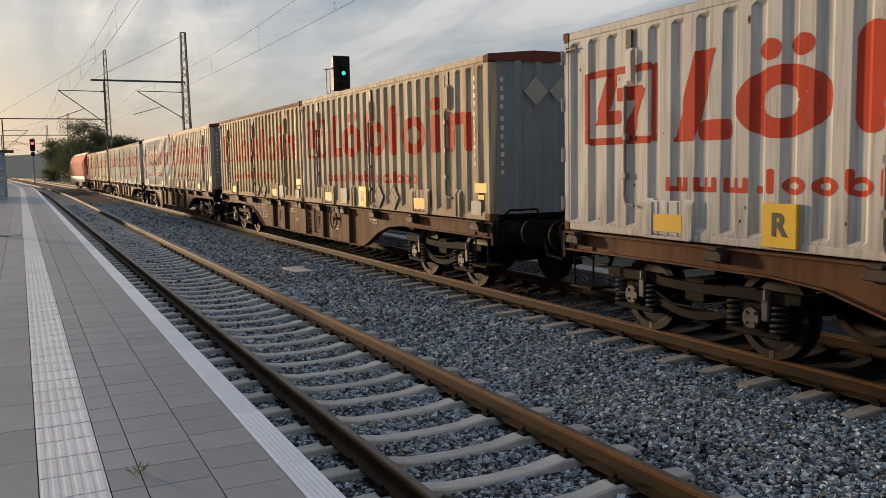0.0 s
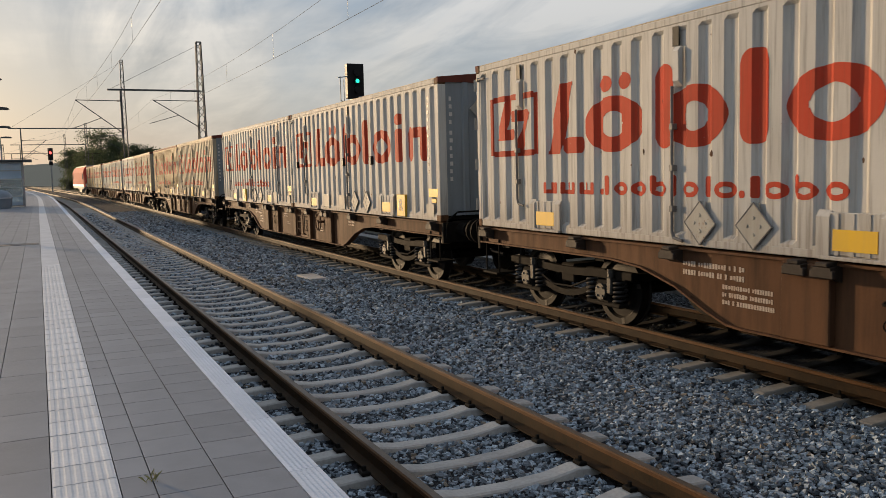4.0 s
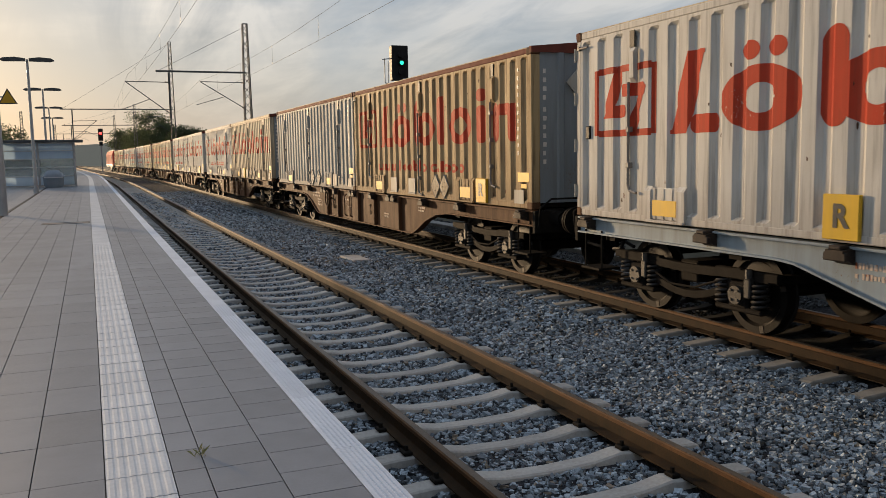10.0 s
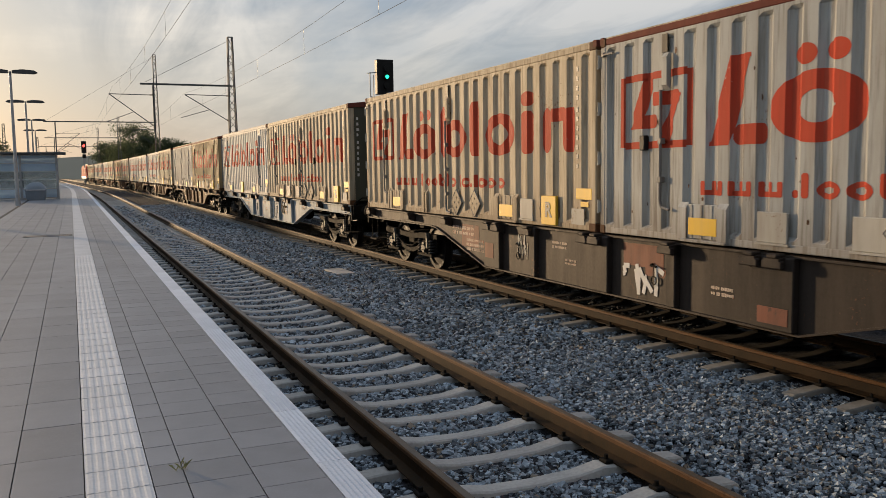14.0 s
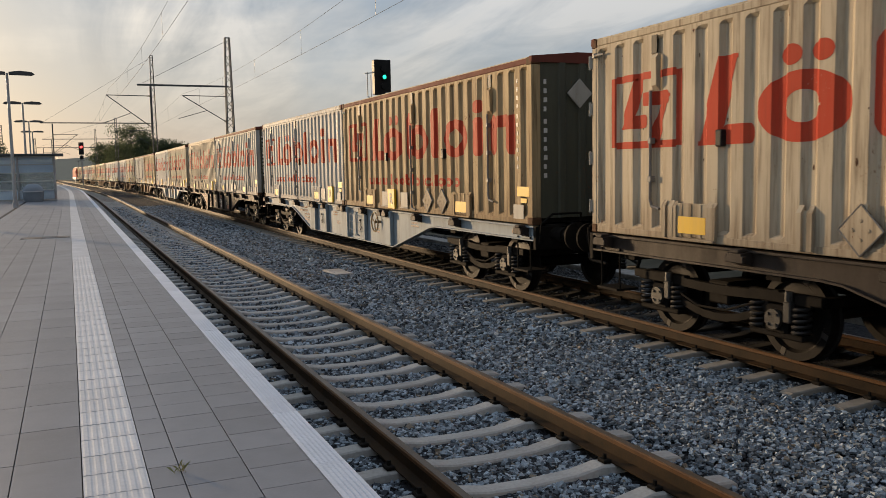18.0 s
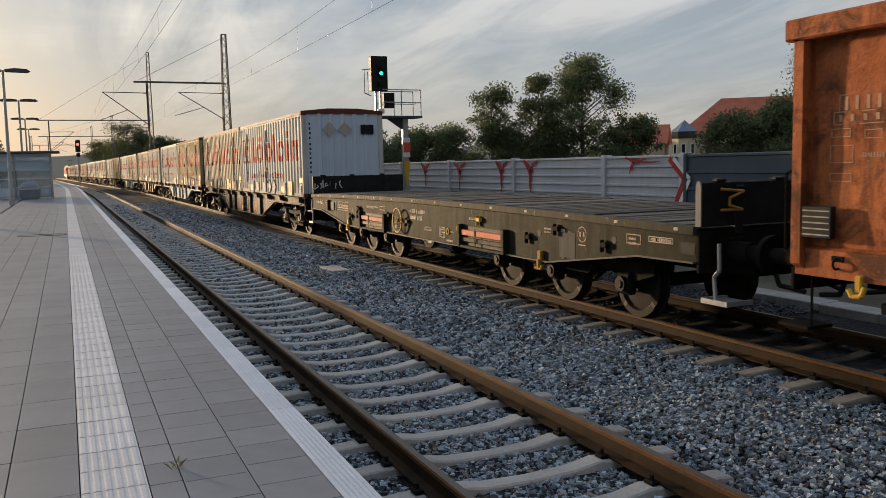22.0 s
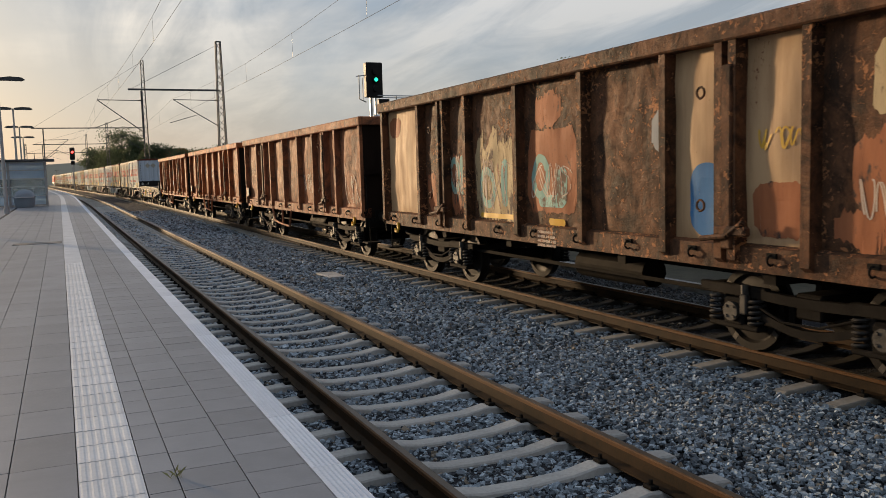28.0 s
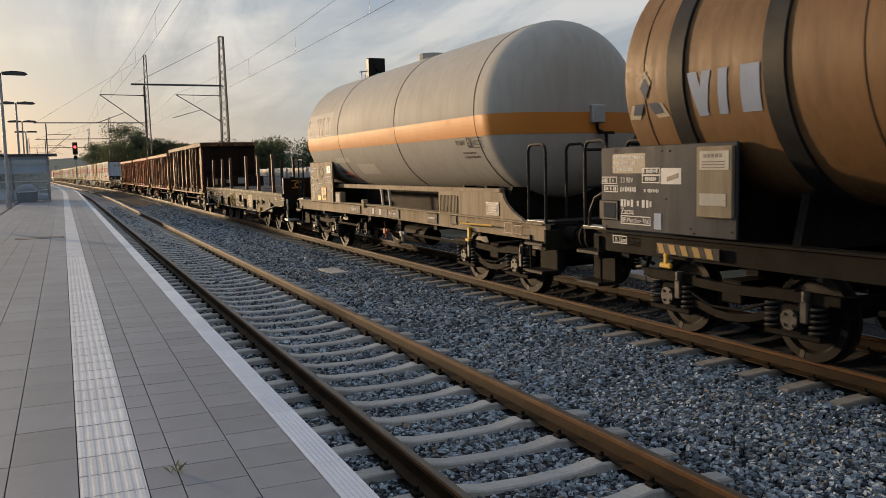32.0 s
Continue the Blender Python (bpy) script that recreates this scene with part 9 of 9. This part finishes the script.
def shelter():
    ob = thing("waiting_shelter", "blue-grey glazed platform shelter with a flat dark roof", "shelter", at=pose(-2.95, 56.9, TOP))
    W, D, H = 4.0, 2.0, 2.72
    for x in (0.0, -2.0, -4.0):
        for y in (0.0, D):
            part("post", Shape().box(x - 0.06, y - 0.06, 0, x + 0.06, y + 0.06, H, 0.008), "galvanised", ob)
    for x0, x1 in ((-1.94, -0.06), (-3.94, -2.06)):
        for k, (z0, z1) in enumerate(((0.12, 0.62), (0.66, 1.16), (1.20, 1.66), (1.70, 2.16), (2.20, 2.62))):
            part("pane", Shape().box(x0, -0.012, z0, x1, 0.012, z1), "glass" if k in (1, 2) else "blue_panel", ob, "clear glass pane" if k in (1, 2) else "frosted blue pane")
            part("rail", Shape().box(x0, -0.045, z1, x1, 0.035, z1 + 0.065, 0.006), "frame_white", ob)
        part("rail", Shape().box(x0, -0.035, 0.06, x1, 0.035, 0.12, 0.006), "galvanised", ob)
        part("pane", Shape().box(x0, D - 0.012, 0.12, x1, D + 0.012, 0.62), "blue_panel", ob)
        part("pane", Shape().box(x0, D - 0.012, 0.66, x1, D + 0.012, 1.66), "glass", ob, "clear glass pane")
        part("pane", Shape().box(x0, D - 0.012, 1.70, x1, D + 0.012, 2.62), "blue_panel", ob)
    part("roof", Shape().box(-W - 0.3, -0.45, H, 0.55, D + 0.5, H + 0.12, 0.02), "mast", ob, "flat dark roof")
    part("side_pane", Shape().box(-0.012, 0.08, 0.12, 0.012, D - 0.08, 2.6), "blue_panel", ob)


shelter()


def grit_bin():
    ob = thing("grit_bin", "rounded grey plastic grit bin beside the shelter", "bin", at=pose(-4.12, 55.4, TOP))
    s = Shape()
    rows = [(0.0, 0.46, 0.34), (0.12, 0.54, 0.40), (0.55, 0.58, 0.42), (0.62, 0.60, 0.44), (0.85, 0.50, 0.36), (1.02, 0.30, 0.20), (1.06, 0.05, 0.04)]
    n = 20
    for z, rx, ry in rows:
        for i in range(n):
            c, d = math.cos(2 * math.pi * i / n), math.sin(2 * math.pi * i / n)
            s.v.append((rx * math.copysign(abs(c) ** 0.7, c), ry * math.copysign(abs(d) ** 0.7, d), z))
    for k in range(len(rows) - 1):
        s.f += [(k * n + i, k * n + (i + 1) % n, (k + 1) * n + (i + 1) % n, (k + 1) * n + i) for i in range(n)]
    s.f += [tuple(range(n))[::-1], tuple(range((len(rows) - 1) * n, len(rows) * n))]
    part("tub", s, "bin_grey", ob, smooth=True)
    part("lid_rim", Shape().box(-0.5, -0.47, 0.57, 0.5, -0.43, 0.63, 0.01), "wall_panel", ob)


grit_bin()


def platform_rail():
    ob = thing("platform_fence", "low blue-grey glazed fence along the platform's far side", "fence")
    for k in range(14):
        y = 40 + k * 2.0
        part("fence_post", Shape().box(-9.06, y - 0.04, TOP, -8.98, y + 0.04, TOP + 1.15), "galvanised", ob)
        part("fence_pane", Shape().box(-9.03, y + 0.08, TOP + 0.12, -9.01, y + 1.92, TOP + 1.08), "blue_panel", ob)


platform_rail()


# ---- noise barrier along the far side ----
def noise_wall():
    ob = tagged(new("noise_wall"), "ribbed grey aluminium noise barrier with red graffiti", "noise barrier", "", "structure")
    X, z0, z1 = 11.0, 0.28, 2.17

    def profile(n, d):
        out = []
        for k in range(n):
            a, b = z0 + (z1 - z0) * k / n, z0 + (z1 - z0) * (k + 1) / n
            out += [(0.0, a), (0.0, b - 0.075), (-d, b - 0.055), (-d, b - 0.012)]
        return out + [(0.0, z1), (0.10, z1), (0.10, z0)]
    light, dark = profile(8, 0.045), profile(5, 0.030)
    post = Shape().box(-0.09, -0.085, -0.3, 0.16, 0.085, z1 + 0.04, 0.008).mesh("post", M["wall_panel"])
    kinds = {}
    for k in range(44):
        y, ln = (15.78, 3.15) if k == 0 else (18.93 + 4.99 * (k - 1), 4.99)
        if ln not in kinds:
            kinds[ln] = Shape().prism(light, "y", 0.09, ln - 0.09).mesh("panel", M["wall_panel"]), Shape().box(-0.02, 0.09, -0.4, 0.14, ln - 0.09, 0.275, 0.01).mesh("plinth", M["concrete"])
        x = X + bend(y)
        part("panel", kinds[ln][0], "wall_panel", ob, at=pose(x, y, 0))
        part("post", post, "wall_panel", ob, at=pose(x, y, 0))
        part("plinth", kinds[ln][1], "concrete", ob, at=pose(x, y, 0))
    ob2 = tagged(new("noise_wall_dark"), "dark grey ribbed noise barrier with black and white graffiti", "noise barrier", "", "structure")
    panel2 = Shape().prism(dark, "y", 0.06, 4.98).mesh("panel", M["wall_dark"])
    post2 = Shape().box(-0.06, -0.05, -0.3, 0.14, 0.05, z1 + 0.02, 0.008).mesh("post", M["wall_dark"])
    for k in range(6):
        y = 15.68 - 5.05 * (k + 1)
        part("panel", panel2, "wall_dark", ob2, at=pose(10.95, y, 0))
        part("post", post2, "wall_dark", ob2, at=pose(10.95, y + 5.0, 0))
        part("plinth", kinds[4.99][1], "concrete", ob2, at=pose(10.95, y, 0))

    def stroke(shape, pts, x):
        """A painted stroke through (y, z, half width) points."""
        for (ya, za, wa), (yb, zb, wb) in zip(pts, pts[1:]):
            d = math.hypot(yb - ya, zb - za) or 1
            ny, nz = -(zb - za) / d, (yb - ya) / d
            shape.prism([(ya + ny * wa, za + nz * wa), (yb + ny * wb, zb + nz * wb), (yb - ny * wb, zb - nz * wb), (ya - ny * wa, za - nz * wa)], "x", x - 0.003, x)
        return shape
    x = X - 0.047
    for y, low, wide in ((22.85, 1.15, 0.42), (24.74, 1.05, 0.40), (27.99, 1.10, 0.5), (31.2, 1.2, 0.45)):
        s = stroke(Shape(), [(y + wide, 2.12, 0.05), (y + 0.12, 1.92, 0.10), (y, 1.70, 0.09), (y + 0.03, 1.40, 0.05), (y, low, 0.03)], x)
        stroke(s, [(y - wide, 2.10, 0.03), (y - 0.1, 1.95, 0.08), (y, 1.75, 0.06)], x)
        part("graffiti", s, "graffiti_red", ob, "red sprayed branching mark with a drip")
    s = stroke(Shape(), [(18.0, 2.13, 0.02), (17.55, 2.02, 0.06), (17.2, 2.10, 0.02)], x)
    stroke(s, [(17.62, 2.02, 0.05), (17.75, 1.85, 0.04), (17.82, 1.72, 0.01)], x)
    stroke(s, [(17.3, 2.0, 0.03), (16.9, 2.0, 0.02), (16.6, 2.02, 0.01)], x)
    part("graffiti", s, "graffiti_red", ob, "thin red sprayed mark")
    part("graffiti", stroke(Shape(), [(20.3, 0.62, 0.02), (19.9, 0.74, 0.09), (19.3, 0.66, 0.08), (18.95, 0.66, 0.03)], x), "graffiti_red", ob, "red sprayed smear")
    arrow = [(16.20, 2.08, 0.07), (15.62, 1.60, 0.09), (15.92, 1.10, 0.07), (15.98, 0.85, 0.05)]
    part("graffiti", stroke(Shape(), arrow, X - 0.092), "graffiti_red", ob, "red sprayed arrow shape")
    part("graffiti", stroke(Shape(), [(y - 0.15, z, 0.05) for y, z, w in arrow], X - 0.096), "stripe_white", ob, "white sprayed arrow edge")
    xd = 10.95 - 0.032
    part("graffiti", Shape().prism([(8.0, 0.30), (13.95, 0.30), (13.95, 1.30), (13.4, 1.24), (12.0, 1.22), (10.5, 1.28), (8.0, 1.2)], "x", xd - 0.004, xd), "black", ob2, "black sprayed block")
    wh = Shape()
    for y, r in ((12.95, 0.42), (11.94, 0.26), (9.6, 0.4)):
        stroke(wh, [(y + r, 0.40, 0.035), (y + r, 1.16, 0.04), (y + r * 0.8, 1.20, 0.04), (y - r * 0.9, 1.18, 0.04), (y - r, 1.10, 0.04), (y - r, 0.40, 0.035)], xd - 0.006)
    stroke(wh, [(10.95 + 0.55 * math.cos(t), 0.62 + 0.55 * math.sin(t), 0.04) for t in np.linspace(-0.4, 3.5, 14)], xd - 0.006)
    part("graffiti", wh, "stripe_white", ob2, "white sprayed outlines")
    part("graffiti", Shape().box(xd - 0.009, 13.55, 1.06, xd - 0.005, 13.85, 1.24), "orange", ob2, "orange sprayed block")


noise_wall()


# ---- trees and houses beyond ----
def tree(name, label, x, y, base, top, wide, seed, leaf="leaf", bark="bark", dense=1.0, low=0.25, size=0.12):
    ob = thing(name, label, "tree", at=pose(x, y, base))
    rng = random.Random(seed)
    H = top - base
    tr = Shape().cyl((0, 0, -0.3), (0, 0, H * 0.45), H * 0.022, 8, H * 0.014).cyl((0, 0, H * 0.45), (rng.uniform(-0.3, 0.3), 0, H * 0.9), H * 0.014, 8, 0.02)
    lobes = []
    for k in range(int(30 * dense) + 12):
        t = rng.uniform(low, 1.0)
        reach = wide / 2 * (1 - abs((t - 0.55) / 0.62) ** 2.2) * rng.uniform(0.35, 1.0)
        a = rng.uniform(0, 6.283)
        p = Vector((reach * math.cos(a), reach * math.sin(a), H * t))
        tr.cyl((0, 0, max(H * 0.12, H * t - reach * 0.8)), p, H * 0.006, 5, 0.012)
        lobes.append((p, rng.uniform(0.5, 1.2) * wide * 0.15))
    part("trunk", tr, bark, ob)
    g = np.random.default_rng(seed)
    v, f = [], []
    for p, r in lobes:
        k = int(230 * dense * (r / (wide * 0.13)) ** 2 * min(2.0, (0.16 / size) ** 1.5))
        d = g.normal(size=(k, 3))
        d /= np.linalg.norm(d, axis=1)[:, None]
        c = np.array(p) + d * (r * 1.9 * g.uniform(0.0, 1.0, k) ** 0.75)[:, None] * np.array([1, 1, 0.7])
        u = g.normal(size=(k, 3))
        u /= np.linalg.norm(u, axis=1)[:, None]
        w = np.cross(u, g.normal(size=(k, 3)))
        w /= np.linalg.norm(w, axis=1)[:, None]
        s = size * g.uniform(0.6, 1.3, k)[:, None]
        q = np.stack([c - u * s, c + w * s * 0.55, c + u * s, c - w * s * 0.55], 1)
        n0 = len(v) * 4
        v.append(q)
    q = np.concatenate(v).reshape(-1, 3)
    me = bpy.data.meshes.new("crown")
    m = len(q) // 4
    me.vertices.add(len(q))
    me.vertices.foreach_set("co", q.ravel())
    me.loops.add(4 * m)
    me.loops.foreach_set("vertex_index", np.arange(4 * m))
    me.polygons.add(m)
    me.polygons.foreach_set("loop_start", np.arange(0, 4 * m, 4))
    me.update(calc_edges=True)
    me.materials.append(M[leaf])
    part("crown", me, leaf, ob)
    return ob


G = -0.5
tree("tree", "tall dark green tree with an open crown", 41.8, 66.8, G, 11.0, 6.8, 11, dense=1.2, low=0.3)
tree("tree", "slender dark green tree with gaps in its crown", 38.4, 69.0, G, 10.0, 4.2, 12, dense=0.8, low=0.3)
tree("tree", "slender dark green tree with thin foliage", 34.6, 71.0, G, 9.8, 5.0, 13, dense=0.75, low=0.35)
tree("tree", "low bushy green tree", 45.6, 64.2, G, 6.3, 4.6, 14, dense=1.1, low=0.15)
tree("birch", "tall pale thin-leaved birch", 50.4, 46.2, G, 10.4, 6.4, 15, "leaf_dry", "bark_pale", 0.8, 0.3, 0.075)
for k, (x, y, t, w) in enumerate(((44.2, 53.2, 5.4, 5.0), (46.6, 50.6, 6.2, 5.2), (48.8, 47.8, 5.4, 5.0), (51.6, 44.6, 5.3, 4.8), (54.6, 42.0, 6.4, 5.4), (57.4, 38.6, 5.6, 5.0))):
    tree("bush", "dense dark green bush behind the noise barrier", x + 1.6, y - 1.4, G, t, w, 30 + k, dense=1.2, low=0.12)
for k, (x, y, t, w) in enumerate(((24.0, 78.0, 5.0, 5.5), (28.0, 76.0, 5.4, 5.5), (31.5, 74.0, 5.2, 5.0), (36.5, 70.5, 5.0, 5.0), (40.0, 69.0, 5.0, 5.0))):
    tree("bush", "dark green bush behind the noise barrier", x, y, G, t, w, 50 + k, dense=1.1, low=0.1)
for k, (x, y, t, w) in enumerate(((9.6, 182.0, 11.3, 8.6), (12.5, 176.0, 8.6, 6.5), (15.0, 168.0, 8.0, 6.5), (8.6, 196.0, 8.0, 8.0), (11.5, 200.0, 8.5, 9.0), (6.2, 222.0, 8.5, 8.0), (20.5, 172.0, 6.8, 8.0), (24.0, 150.0, 6.2, 8.0), (30.0, 140.0, 6.4, 8.0), (27.0, 132.0, 5.6, 8.0), (34.0, 126.0, 6.0, 8.0), (20.0, 146.0, 5.6, 7.0), (15.5, 150.0, 5.0, 6.0))):
    tree("tree", "distant dark green tree beside the line", x, y, G, t, w, 70 + k, "leaf_far", dense=1.25, low=0.08, size=0.17)
for k, (x, y, t, w) in enumerate(((-13.0, 150.0, 7.0, 7.0), (-16.0, 140.0, 6.5, 7.0))):
    tree("tree", "distant dark green tree beyond the platform", x, y, G, t, w, 90 + k, "leaf_far", dense=0.8, low=0.08, size=0.17)


# wooded ridges whose material glows faintly in place of haze
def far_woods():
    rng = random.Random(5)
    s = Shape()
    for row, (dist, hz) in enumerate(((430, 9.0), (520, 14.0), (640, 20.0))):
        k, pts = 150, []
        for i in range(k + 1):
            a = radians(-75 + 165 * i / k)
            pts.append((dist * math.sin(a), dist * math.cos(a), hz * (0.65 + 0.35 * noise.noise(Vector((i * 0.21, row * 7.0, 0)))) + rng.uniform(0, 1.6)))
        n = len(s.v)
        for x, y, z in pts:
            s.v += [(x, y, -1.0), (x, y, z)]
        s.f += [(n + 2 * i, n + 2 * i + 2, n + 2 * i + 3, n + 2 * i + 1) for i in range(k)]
    return tagged(part("backdrop", s, "far_green_haze"), "grey-green wooded horizon, its haze a faint added glow", "woods", kind="structure")


far_woods()


def house():
    ob = thing("house", "long plastered house with a red tiled hip roof and turret", "house", at=pose(74.5, 92.5, G, 0, 0, -43.5))
    L, D, E, R = 21.0, 11.0, 5.9, 10.9
    part("wall", Shape().box(0, 0, 0, L, D, E), "facade", ob)
    roof = Shape().add([(-0.5, -0.5, E), (L + 0.5, -0.5, E), (L + 0.5, D + 0.5, E), (-0.5, D + 0.5, E), (5.0, D / 2, R), (L, D / 2, R)], [(0, 1, 5, 4), (2, 3, 4, 5), (3, 0, 4), (1, 2, 5), (0, 3, 2, 1)])
    part("roof", roof, "roof_tile", ob, "red tiled roof")
    for k in range(7):
        x = 3.2 + k * 2.5
        wdw = part("window", Shape().box(x, -0.04, 3.2, x + 0.9, 0.0, 4.7), "stripe_white", ob, "white framed window")
        part("window_glass", Shape().box(x + 0.1, -0.06, 3.3, x + 0.8, -0.045, 4.6), "glass_dark", wdw)
        if k < 5:
            sk = E + 2.0
            part("skylight", Shape().box(x + 1.6, 1.65, sk - 0.1, x + 1.95, 2.15, sk + 0.32), "glass_dark", ob)
    n, cx, cy, r = 8, 0.4, 0.6, 1.7
    poly = [(cx + r * math.cos(2 * math.pi * i / n + 0.39), cy + r * math.sin(2 * math.pi * i / n + 0.39)) for i in range(n)]
    part("turret_wall", Shape().prism(poly, "z", 0, 5.4), "facade", ob)
    q = [(cx + 1.05 * (a - cx), cy + 1.05 * (b - cy)) for a, b in poly]
    part("turret_glazing", Shape().prism(q, "z", 5.4, 6.3), "glass_dark", ob, "dark band of turret windows")
    part("turret_roof", Shape().add([(a, b, 6.3) for a, b in [(cx + 1.15 * (a - cx), cy + 1.15 * (b - cy)) for a, b in poly]] + [(cx, cy, 7.9)], [(i, (i + 1) % n, n) for i in range(n)] + [tuple(range(n))[::-1]]), "roof_blue", ob, "blue-grey pointed turret roof")
    for k in (4, 5, 6):
        a = 2 * math.pi * (k + 0.5) / n + 0.39
        x, y = cx + r * 0.93 * math.cos(a), cy + r * 0.93 * math.sin(a)
        w = part("window", Shape().box(-0.32, -0.05, 3.3, 0.32, 0.05, 4.7), "stripe_white", ob, at=pose(x, y, 0, 0, 0, math.degrees(a) + 90))
        part("window_glass", Shape().box(-0.22, -0.06, 3.4, 0.22, 0.07, 4.6), "glass_dark", w)
    g = Shape().prism([(14.5, 0), (18.5, 0), (18.5, 8.6), (17.6, 9.6), (17.3, 10.7), (16.5, 11.4), (15.7, 10.7), (15.4, 9.6), (14.5, 8.6)], "y", -0.25, 3.5)
    part("gable", g, "facade", ob, "curved plaster gable")
    part("finial", Shape().cyl((16.5, -0.1, 11.4), (16.5, -0.1, 12.4), 0.10, 8, 0.02).cyl((16.5, -0.1, 11.7), (16.5, -0.1, 11.9), 0.25, 8), "facade", ob)
    side = thing("house", "low house wing with a red roof", "house", at=pose(69.7, 99.5, G, 0, 0, -43.5))
    part("wall", Shape().box(0, 0, 0, 6.0, 8, 4.8), "facade", side)
    part("roof", Shape().prism([(-0.4, 4.8), (8.4, 4.8), (4, 7.6)], "x", -0.4, 6.4), "roof_tile", side, "red tiled roof")
    far = thing("house", "distant brick house with a red-brown roof", "house", at=pose(15.6, 186.0, G))
    part("wall", Shape().box(0, 0, 0, 8.0, 8, 7.0), "roof_tile", far)
    part("roof", Shape().prism([(-0.4, 7.0), (8.4, 7.0), (6.5, 8.6), (1.5, 8.6)], "y", -0.4, 8.4), "roof_tile", far)


house()


motions()
